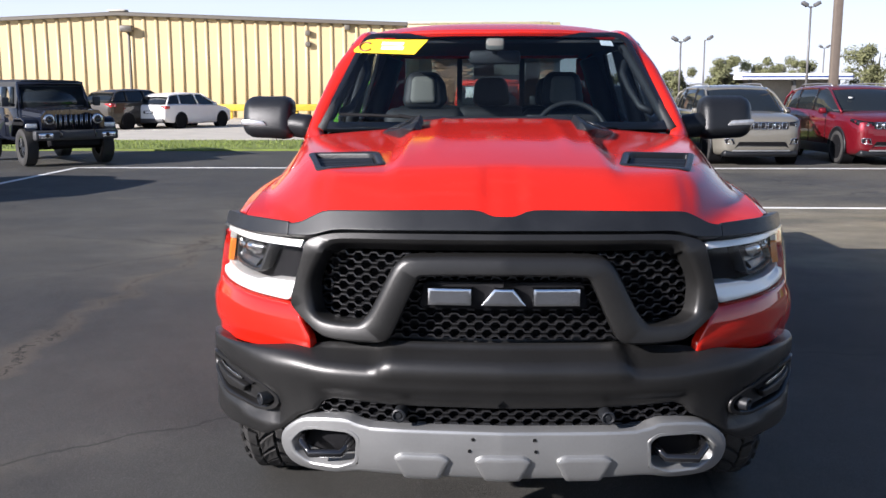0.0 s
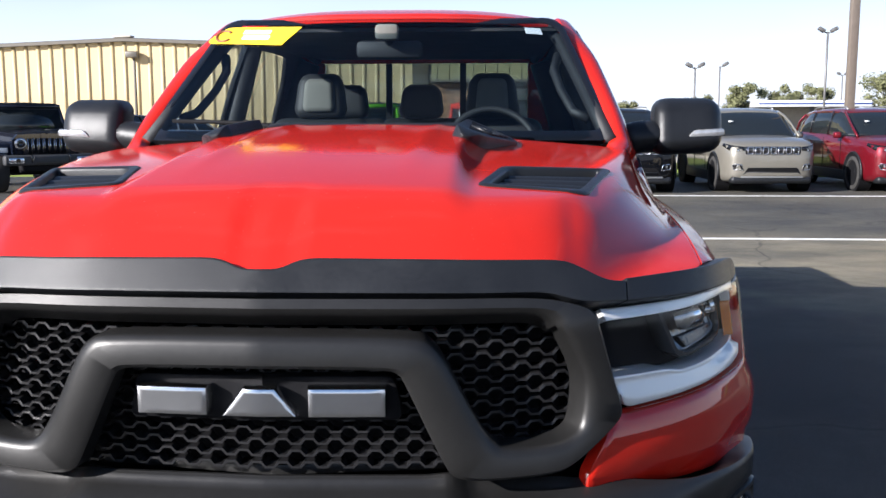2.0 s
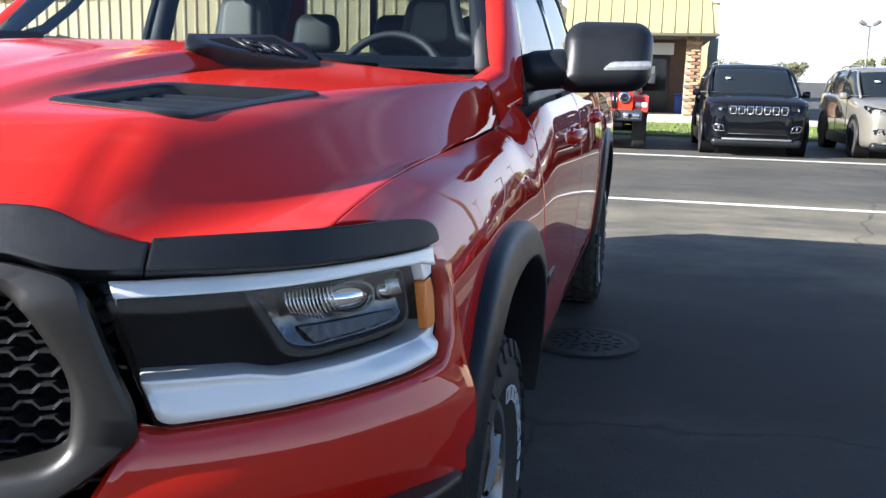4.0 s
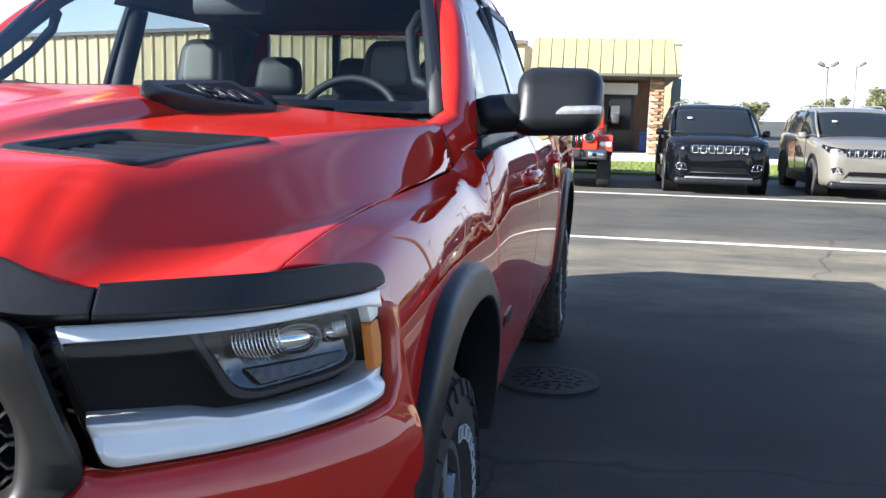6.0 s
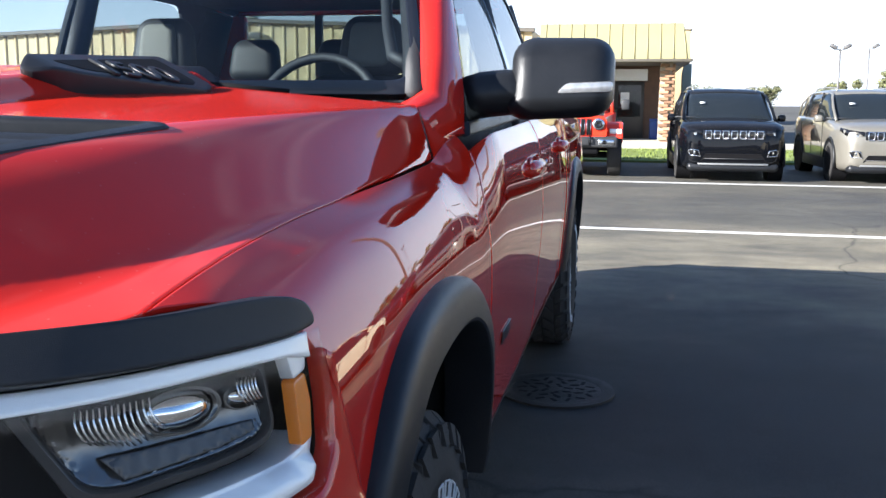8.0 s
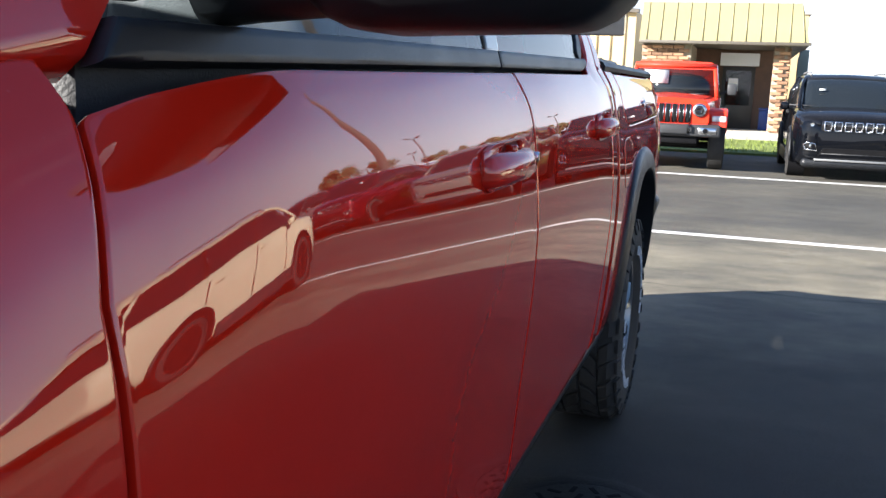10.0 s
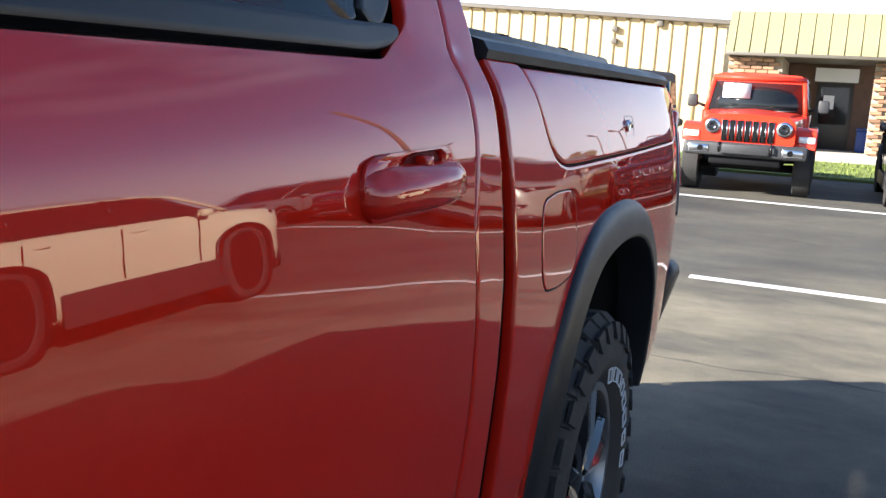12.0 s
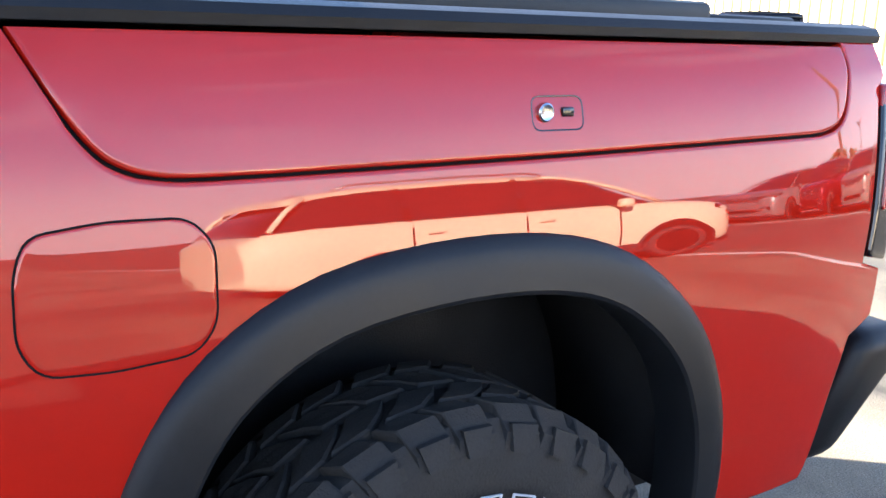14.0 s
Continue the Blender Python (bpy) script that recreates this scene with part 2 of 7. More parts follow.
def inset(pts, d):
    n, out = len(pts), []
    for i in range(n):
        a, p, b = Vector(pts[i - 1]), Vector(pts[i]), Vector(pts[(i + 1) % n])
        e1, e2 = (p - a).normalized(), (b - p).normalized()
        n1, n2 = Vector((-e1.y, e1.x)), Vector((-e2.y, e2.x))
        m = n1 + n2
        m = m.normalized() if m.length > 1e-4 else n1
        out.append(tuple(p + m * d / max(0.55, m.dot(n1))))
    return out


def within(p, loop):
    """Whether the point lies inside the closed outline."""
    inside = False
    for (xa, ya), (xb, yb) in zip(loop, loop[1:] + loop[:1]):
        if (ya > p.y) != (yb > p.y) and p.x < xa + (p.y - ya) * (xb - xa) / (yb - ya):
            inside = not inside
    return inside


def panel(name, outline, surf, mat, parent=None, thick=0.018, rnd=0.005, step=0.05, label="", hint=(0, 0, 1), lift=0.0, dish=None, holes=()):
    """A skin over surf(u, v), cut to the outline, with rolled edges and a returned flange. dish(u, v): extra height."""
    pts = resample(outline, step)
    if sum(pts[i - 1][0] * pts[i][1] - pts[i][0] * pts[i - 1][1] for i in range(len(pts))) < 0:
        pts.reverse()
    bm = bmesh.new()
    rings = [(pts, -thick), (pts, -rnd), (inset(pts, rnd * 0.3), -rnd * 0.3), (inset(pts, rnd), 0.0), (inset(pts, rnd * 1.35 + 0.0015), 0.0)]
    loops = [[bm.verts.new((u, v, z)) for u, v in ring] for ring, z in rings]
    n = len(pts)
    for a, b in zip(loops, loops[1:]):
        for i in range(n):
            bm.faces.new((a[i], a[(i + 1) % n], b[(i + 1) % n], b[i]))
    bm.faces.new(loops[-1])
    for axis in (0, 1):
        lo, hi = min(p[axis] for p in pts), max(p[axis] for p in pts)
        for k in range(math.ceil(lo / step), math.floor(hi / step) + 1):
            co, no = [0, 0, 0], [0, 0, 0]
            co[axis], no[axis] = k * step + 0.00013, 1
            bmesh.ops.bisect_plane(bm, geom=bm.verts[:] + bm.edges[:] + bm.faces[:], dist=1e-6, plane_co=co, plane_no=no)
    bmesh.ops.triangulate(bm, faces=[f for f in bm.faces if len(f.verts) > 4])
    if holes:
        gone = [f for f in bm.faces if any(within(f.calc_center_median(), hole) for hole in holes)]
        bmesh.ops.delete(bm, geom=gone, context="FACES")
    h, e = Vector(hint), 1e-3
    rows, lean = [], 0.0
    for v in bm.verts:
        u, w, z = v.co
        nu = (Vector(surf(u + e, w)) - Vector(surf(u - e, w))).cross(Vector(surf(u, w + e)) - Vector(surf(u, w - e))).normalized()
        lean += nu.dot(h)
        rows.append((v, Vector(surf(u, w)), nu, z + lift + (dish(u, w) if dish else 0.0)))
    flip = 1 if lean >= 0 else -1
    for v, p, nu, z in rows:
        v.co = p + nu * flip * z
    if flip < 0:
        bmesh.ops.reverse_faces(bm, faces=bm.faces)
    return finish(name, bm, mat, parent, label, 40)


def ring_panel(name, outer, inner, surf, mat, parent=None, depth=0.03, rnd=0.006, lift=0.0, hint=(0, 0, 1), label="", sink=0.05):
    """A raised frame between two outlines of equal corner count, sunk inwards."""
    bm = bmesh.new()
    h, e = Vector(hint), 1e-3

    def put(u, w, z):
        p = Vector(surf(u, w))
        nu = (Vector(surf(u + e, w)) - Vector(surf(u - e, w))).cross(Vector(surf(u, w + e)) - Vector(surf(u, w - e))).normalized()
        return bm.verts.new(p + nu * (1 if nu.dot(h) >= 0 else -1) * (z + lift))
    mixp = lambda t: [(a[0] + (b[0] - a[0]) * t, a[1] + (b[1] - a[1]) * t) for a, b in zip(outer, inner)]
    loops = [[put(*p, z) for p in mixp(t)] for t, z in ((0, -depth), (0.0, -rnd), (0.12, 0), (0.7, 0), (0.92, -rnd), (1.0, -rnd * 2.5), (1.0, -sink))]
    n = len(outer)
    for a, b in zip(loops, loops[1:]):
        for i in range(n):
            bm.faces.new((a[i], a[(i + 1) % n], b[(i + 1) % n], b[i]))
    bmesh.ops.recalc_face_normals(bm, faces=bm.faces)
    return finish(name, bm, mat, parent, label, 40)


def lerp(x, xs, ys):
    """Smooth through a table: monotone cubic."""
    n = len(xs)
    if x <= xs[0]:
        return ys[0] + (x - xs[0]) * (ys[1] - ys[0]) / (xs[1] - xs[0])
    if x >= xs[-1]:
        return ys[-1] + (x - xs[-1]) * (ys[-1] - ys[-2]) / (xs[-1] - xs[-2])
    i = max(k for k in range(n - 1) if xs[k] <= x)
    h = xs[i + 1] - xs[i]
    d = [(ys[k + 1] - ys[k]) / (xs[k + 1] - xs[k]) for k in range(n - 1)]
    slope = lambda k: d[0] if k == 0 else d[-1] if k == n - 1 else (0 if d[k - 1] * d[k] <= 0 else 2 * d[k - 1] * d[k] / (d[k - 1] + d[k]))
    t = (x - xs[i]) / h
    return ys[i] * (1 + 2 * t) * (1 - t) ** 2 + ys[i + 1] * t * t * (3 - 2 * t) + h * slope(i) * t * (1 - t) ** 2 - h * slope(i + 1) * t * t * (1 - t)


def ease(t):
    t = min(1.0, max(0.0, t))
    return t * t * (3 - 2 * t)


# ---- the red pickup: its surfaces ----
PLAN_U = [0, 0.3, 0.5, 0.62, 0.75, 0.85, 0.93, 1.00, 1.08, 1.20, 1.40]
PLAN_X = [0, 0.3, 0.5, 0.62, 0.75, 0.848, 0.920, 0.953, 0.974, 0.989, 0.998]
PLAN_Y = [0.06, 0.08, 0.125, 0.18, 0.27, 0.372, 0.493, 0.562, 0.642, 0.76, 0.96]


def nose_x(u):
    return math.copysign(lerp(abs(u), PLAN_U, PLAN_X), u)


def nose_y(u):
    return lerp(abs(u), PLAN_U, PLAN_Y)


def face(u, z):
    """The upright front of the truck: grille, lamps, corners."""
    back = 0.55 * max(0.0, z - 1.08) * (1 - 0.5 * ease((abs(u) - 0.7) / 0.3))
    wide = 1 + 0.045 * ease((abs(u) - 0.6) / 0.4) * min(1.0, max(0.0, (1.14 - z) / 0.26))
    return Vector((nose_x(u) * wide, nose_y(u) + back, z))


BUMP_Z = [0.34, 0.42, 0.50, 0.58, 0.62, 0.66, 0.700, 0.722, 0.738, 0.749, 0.758, 0.770, 0.80, 0.82]
BUMP_O = [0.02, -0.035, -0.050, -0.055, -0.060, -0.067, -0.074, -0.073, -0.064, -0.048, -0.026, 0.000, 0.022, 0.03]


SHELF_Y = [0.06, 0.077, 0.115, 0.16, 0.235, 0.318, 0.415, 0.50, 0.60, 0.74, 0.95]
SHELF_X = [0, 0.3, 0.5, 0.62, 0.76, 0.870, 0.958, 1.002, 1.022, 1.028, 1.03]


def bumper_face(u, z):
    o = lerp(z, BUMP_Z, BUMP_O)
    k = 1 - 0.75 * ease((abs(u) - 0.7) / 0.35)
    return Vector((math.copysign(lerp(abs(u), PLAN_U, SHELF_X), u) * (1 - 0.01 * o), lerp(abs(u), PLAN_U, SHELF_Y) + o * k + 0.02, z))


SEC_V = [0.36, 0.42, 0.48, 0.54, 0.62, 0.70, 0.80, 0.90, 1.00, 1.08, 1.15, 1.22, 1.28, 1.335]
DOOR_X = [0.90, 0.938, 0.962, 0.975, 0.982, 0.988, 0.996, 1.0035, 1.0065, 1.003, 0.9955, 0.986, 0.964, 0.925]
REAR_X = [0.90, 0.938, 0.962, 0.978, 0.988, 0.995, 1.002, 1.006, 1.0045, 0.9975, 0.9885, 0.9755, 0.962, 0.936]
FEN_X = [0.90, 0.938, 0.962, 0.980, 0.990, 0.996, 1.003, 1.007, 1.003, 0.994, 0.976, 0.952, 0.922, 0.888]
FEN_Z = [0.36, 0.42, 0.48, 0.54, 0.62, 0.70, 0.80, 0.90, 0.99, 1.06, 1.125, 1.182, 1.222, 1.250]
TIP_X = [0.90, 0.935, 0.955, 0.970, 0.982, 0.990, 0.996, 0.998, 0.990, 0.975, 0.951, 0.923, 0.889, 0.853]
TIP_Z = [0.36, 0.42, 0.48, 0.54, 0.62, 0.70, 0.79, 0.88, 0.955, 1.01, 1.062, 1.105, 1.132, 1.147]


def seam(y):
    """The line where hood and fender meet: x and z along y."""
    return -0.0253 * y ** 2 + 0.0701 * y + 0.8301 + 0.012 * ease((y - 0.85) / 0.7), -0.0750 * y ** 4 + 0.3847 * y ** 3 - 0.7330 * y ** 2 + 0.6500 * y + 0.9872


def flank(side):
    """The side of the body: along y, and up by a height that follows the section."""
    def body(y, v):
        door, rear, fen, tip = (lerp(v, SEC_V, t) for t in (DOOR_X, REAR_X, FEN_X, TIP_X))
        fz, tz = lerp(v, SEC_V, FEN_Z), lerp(v, SEC_V, TIP_Z)
        x, z = door, v
        a = ease((2.05 - y) / 0.55)
        x, z = x + (fen - x) * a, z + (fz - z) * a
        b = ease((1.05 - y) / 0.65)
        x, z = x + (tip - x) * b, z + (tz - z) * b
        if y < 1.70 and v > 1.0:
            k = ((v - 1.0) / 0.335) ** 1.5 * ease((1.70 - y) / 0.15)
            ends = [door_end + (fen_end - door_end) * a for door_end, fen_end in ((DOOR_X[-1], FEN_X[-1]), (1.335, FEN_Z[-1]))]
            top_x, top_z = ends[0] + (TIP_X[-1] - ends[0]) * b, ends[1] + (TIP_Z[-1] - ends[1]) * b
            sx, sz = seam(y)
            x, z = x + (sx - top_x) * k, z + (sz - top_z) * k
        c = ease((y - 3.7) / 0.7)
        x = x + (rear - x) * c
        x += ease((y - 2.7) / 0.6) * (1 - c) * lerp(v, [1.0, 1.1, 1.15, 1.22, 1.28, 1.335], [0, 0.0005, 0.002, 0.0055, 0.006, 0])
        x -= 0.035 * max(0.0, (y - 5.5) / 0.35) ** 2
        return Vector((side * x, y, z))

    def at(y, v):
        """The body with the fender's crease: a flat ramp from the hood's seam down to a firm edge."""
        p = body(y, v)
        if y > 1.77 or v < 1.05:
            return p
        edge_v = 1.262 + 0.073 * ease((y - 1.35) / 0.42)
        near = ease((y - 0.56) / 0.22) * ease((1.77 - y) / 0.45)
        push = Vector((side * 0.0065, 0, 0.0035)) * near
        if v > edge_v:
            ramp = (v - edge_v) / (1.336 - edge_v)
            return p.lerp((body(y, edge_v) + push).lerp(body(y, 1.335), ramp), near)
        return p + push * max(0.0, 1 - (edge_v - v) / 0.13) ** 2
    return at


def hood_edge(y):
    return seam(y)[0] - 0.0024 + 0.0012 * ease((y - 0.9) / 0.5)


def smooth_min(a, b, k):
    h = max(0.0, k - abs(a - b)) / k
    return min(a, b) - h * h * k * 0.25


def hood_front(x):
    """Where the hood's front edge lies over the black trim: y and z."""
    x = abs(x)
    back = lerp(x, [0.0, 0.04, 0.085, 0.545, 0.60, 0.66, 0.80, 0.90], [0.050, 0.050, 0.060, 0.060, 0.044, 0.030, 0.026, 0.022])
    z = lerp(x, [0.0, 0.04, 0.085, 0.40, 0.545, 0.585, 0.625, 0.662, 0.80, 0.90], [1.174, 1.174, 1.193, 1.191, 1.185, 1.164, 1.145, 1.139, 1.141, 1.142])
    return nose_y(x) + back, z


def hood_z(x, y):
    """The hood's height: a raised dome, a flat shelf with the vents, and a shoulder that falls to the seam."""
    x = abs(x)
    dome = 0.0047 * y ** 3 - 0.0879 * y ** 2 + 0.2397 * y + 1.2602
    shelf_at = lambda q: 0.0144 * y ** 3 - 0.0764 * y ** 2 + 0.1753 * y + 1.2529 - (0.04 + 0.032 * y) * (q - 0.42)
    foot = 0.386 + 0.03 * ease((y - 0.8) / 0.6)
    crease = 0.0045 * math.exp(-((x - 0.235) / 0.028) ** 2) * ease((y - 0.35) / 0.5)
    z = dome - 0.014 * (x / 0.4) ** 2 + crease
    z += (shelf_at(x) - z) * ease((x - foot + 0.062) / 0.062)
    sx, sz = seam(y)
    toe = smooth_min(sx, 0.8833 * y ** 3 - 1.9966 * y ** 2 + 1.7056 * y + 0.3187, 0.05) if y < 0.8 else smooth_min(sx, 0.8576 + 0.207 * (y - 0.8), 0.05)
    crest = -0.1374 * y ** 4 + 0.6055 * y ** 3 - 1.0409 * y ** 2 + 0.9957 * y + 0.3451
    low = lambda q: sz + 0.12 * (sx - q)
    t = (toe - x) / (toe - crest)
    k = 0.005 + 0.045 * ease((1.15 - y) / 0.35) + 0.20 * ease((sx - toe - 0.003) / 0.09)
    t = t if t > k else (t + k) ** 2 / (4 * k) if t > -k else 0.0
    fall = low(x) + (shelf_at(crest) - low(crest)) * t
    z = smooth_min(z, fall, 0.070 - 0.032 * y)
    fy, fz = hood_front(x)
    d = y - fy
    cap = fz + 1.1 * d if d < 0.05 else fz + 0.055 + 0.85 * (d - 0.05)
    cap += 0.5 * max(0.0, x - 0.575)
    return smooth_min(z, cap, 0.045) if d < 0.45 else z


def hood_skin(x, y):
    return Vector((x, y, hood_z(x, y)))


def screen(x, z):
    return Vector((x, 1.62 + 1.28 * (z - 1.42) + 0.25 * x * x + 0.10 * max(0, z - 1.7) ** 2, z))


ROOF_Y = [2.10, 2.26, 2.50, 3.00, 3.60, 3.95, 4.06]
ROOF_Z = [1.842, 1.878, 1.912, 1.938, 1.925, 1.885, 1.850]


def roof_skin(x, y):
    k = min(1.0, abs(x) / 0.76)
    return Vector((x, y + 0.20 * x * x * ease((2.6 - y) / 0.4), lerp(y, ROOF_Y, ROOF_Z) - 0.075 * k ** 3))


SIDE_Z = [1.20, 1.335, 1.45, 1.60, 1.75, 1.86]
SIDE_X = [0.95, 0.918, 0.888, 0.838, 0.778, 0.728]


def cabin_side(side):
    def at(y, z):
        return Vector((side * (lerp(z, SIDE_Z, SIDE_X) - 0.05 * ease((y - 3.6) / 0.7) * ease((z - 1.3) / 0.4)), y, z))
    return at


def arch_line(points, n=9):
    """Smooth points along an arch given by its corners."""
    out = []
    for i in range(len(points) - 1):
        p0, p1, p2, p3 = (Vector(points[max(0, min(len(points) - 1, i + k))]) for k in (-1, 0, 1, 2))
        for j in range(n):
            t = j / n
            out.append(tuple(0.5 * ((2 * p1) + (p2 - p0) * t + (2 * p0 - 5 * p1 + 4 * p2 - p3) * t * t + (3 * p1 - p0 - 3 * p2 + p3) * t ** 3)))
    return out + [tuple(points[-1])]


REAR_AXLE, FRONT_AXLE = 4.885, 1.12
REAR_ARCH = arch_line([(4.40, 0.50), (4.415, 0.70), (4.455, 0.83), (4.53, 0.93), (4.66, 1.0), (4.85, 1.025), (5.03, 1.013), (5.165, 0.962), (5.28, 0.86), (5.345, 0.735), (5.372, 0.61), (5.378, 0.52)], 4)
FRONT_ARCH = [((y - REAR_AXLE) * (1.0 if y < REAR_AXLE else 1.04) + FRONT_AXLE + 0.022, 0.5 + (z - 0.5) * 0.965) for y, z in REAR_ARCH]
ARCH_GROW = 0.028


# ---- the red pickup: its parts ----
truck = thing("pickup_truck", "bright red crew-cab pickup truck with black off-road trim, parked on asphalt", "truck")


TREAD_MESH = {}


def tread_mesh(row, r, w):
    """One tread block or shoulder lug of a row, standing at angle 0."""
    key = (row, round(r, 3), round(w, 3))
    if key in TREAD_MESH:
        return TREAD_MESH[key]
    bm = bmesh.new()
    span = math.tau / 30 * 0.40
    if row < 4:
        u0, u1, lean = ((-0.99, -0.50, 0.16), (-0.47, -0.03, -0.30), (0.03, 0.47, 0.30), (0.50, 0.99, -0.16))[row]
        loops = []
        for rr, grow in ((r * 0.945, 1.0), (r * 0.992, 0.97), (r, 0.86)):
            loop = []
            for uu, s in ((u0, -1), ((u0 + u1) / 2, -1.22), (u1, -1), (u1, 1), ((u0 + u1) / 2, 0.80), (u0, 1)):
                drop = (0.05 if rr < r * 0.95 else 0.030) if abs(uu) > 0.9 else 0.0
                ang = s * span * grow + lean * (uu - (u0 + u1) / 2)
                mid = (u0 + u1) / 2
                loop.append(bm.verts.new(((mid + (uu - mid) * grow) * w, (rr - drop) * math.cos(ang), (rr - drop) * math.sin(ang))))
            loops.append(loop)
        for p, q in zip(loops, loops[1:]):
            for i in range(6):
                bm.faces.new((p[i], p[(i + 1) % 6], q[(i + 1) % 6], q[i]))
        bm.faces.new(loops[-1])
    else:
        u = -1 if row == 4 else 1
        low = [bm.verts.new((u * w * x, q * math.cos(s), q * math.sin(s))) for x, q, s in ((1.0, r * 0.85, -0.04), (1.0, r * 0.85, 0.05), (0.93, r * 0.95, 0.065), (0.93, r * 0.95, -0.065))]
        top = [bm.verts.new(v.co + Vector((u * 0.009, 0, 0))) for v in low]
        bm.faces.new(top)
        for i in range(4):
            bm.faces.new((low[i], low[(i + 1) % 4], top[(i + 1) % 4], top[i]))
    bmesh.ops.recalc_face_normals(bm, faces=bm.faces)
    mesh = bpy.data.meshes.new("tread_block")
    bm.to_mesh(mesh)
    bm.free()
    mesh.materials.append(RUBBER)
    TREAD_MESH[key] = mesh
    return mesh


def tread(tyre, r, w):
    for k in range(30):
        for row, shift in enumerate((0.0, 0.5, 0.0, 0.5, 0.3, 0.3)):
            a = (k + shift + 0.16 * ((k * 7 + row * 3) % 5) / 5) * math.tau / 30
            ob = new("tread_block" if row < 4 else "shoulder_lug", tread_mesh(row, r, w))
            ob.parent = tyre
            ob.matrix_local = Matrix.Rotation(a, 4, "X")


def wheel_set(name, owner, at, side, radius=0.404, width=0.275, rim=0.235, spokes=6, lugs=True, marks=True, rim_mat=None, spoke_mat=None):
    """A road wheel: a tyre with tread blocks, a rim, spokes and a hub."""
    bm = bmesh.new()
    w, r = width / 2, radius
    side_prof = [(-w * 0.80, rim), (-w * 0.98, rim + 0.04), (-w * 1.03, r * 0.74), (-w * 0.98, r * 0.88), (-w * 0.84, r * 0.955), (-w * 0.4, r * 0.965), (0, r * 0.968)]
    prof = side_prof + [(-u, q) for u, q in reversed(side_prof[:-1])]
    spun(bm, prof, 48)
    if isinstance(owner, bpy.types.Object) and owner.type == "EMPTY":
        hub = new(name)
        hub.parent = owner
    hub.location = at
    tyre = part("tyre", bm, RUBBER, hub, "black rubber tyre with chunky tread" if lugs else "", 30)
    if lugs and marks:
        tread(tyre, r, w)
    bm = bmesh.new()
    spun(bm, [(-w * 0.82, rim + 0.004), (w * 0.82, rim + 0.004), (w * 0.82, rim - 0.015), (0.02, rim - 0.035), (-w * 0.82, rim - 0.02)], 40)
    part("rim", bm, rim_mat or ALLOY, hub, "", 30)
    bm = bmesh.new()
    for k in range(spokes):
        a = k * math.tau / spokes + 0.3
        for s in (-1, 1):
            b = a + s * 0.16
            pts = [(side * w * 0.55, 0.05 * math.cos(a), 0.05 * math.sin(a)), (side * w * 0.66, 0.12 * math.cos(a + s * 0.2), 0.12 * math.sin(a + s * 0.2)), (side * w * 0.60, (rim - 0.01) * math.cos(b), (rim - 0.01) * math.sin(b))]
            tube(bm, pts, [0.034, 0.026, 0.024], 6)
    spun(bm, [(side * w * 0.35, 0.0), (side * w * 0.35, 0.075), (side * w * 0.68, 0.065), (side * w * 0.74, 0.04), (side * w * 0.74, 0.0)], 20)
    bmesh.ops.recalc_face_normals(bm, faces=bm.faces)
    part("spokes", bm, spoke_mat or BLACK_GLOSS, hub, "", 40)
    bm = bmesh.new()
    spun(bm, [(side * w * -0.2, 0.0), (side * w * -0.2, rim - 0.04), (side * w * -0.1, rim - 0.04), (side * w * -0.1, 0.0)], 24)
    part("brake_disc", bm, BLACK_VOID, hub)
    if marks:
        for base in (radians(84), radians(264)):
            for k in range(8):
                bm = bmesh.new()
                a = base - k * 0.222
                q0, q1, da = r * 0.605, r * 0.690, 0.078 if k % 3 else 0.068
                x = side * (w * 1.03 + 0.001)
                outer = [(q0, -da), (q1, -da), (q1, da), (q0, da)]
                inner = [(q0 + 0.0028, -da + 0.011), (q1 - 0.0028, -da + 0.011), (q1 - 0.0028, da - 0.011), (q0 + 0.0028, da - 0.011)]
                lift = [[bm.verts.new((x + side * h, q * math.cos(a + d), q * math.sin(a + d))) for q, d in loop] for loop, h in ((outer, 0), (outer, 0.003), (inner, 0.003), (inner, 0))]
                for p, q in zip(lift, lift[1:]):
                    for i in range(4):
                        bm.faces.new((p[i], p[(i + 1) % 4], q[(i + 1) % 4], q[i]))
                bmesh.ops.recalc_face_normals(bm, faces=bm.faces)
                part("sidewall_mark", bm, WHITE_MARK, hub, "raised white outlined mark on the sidewall")
    return hub


for side in (1, -1):
    for y in (FRONT_AXLE, REAR_AXLE):
        wheel_set("wheel", truck, (side * 0.862, y, 0.404), side)


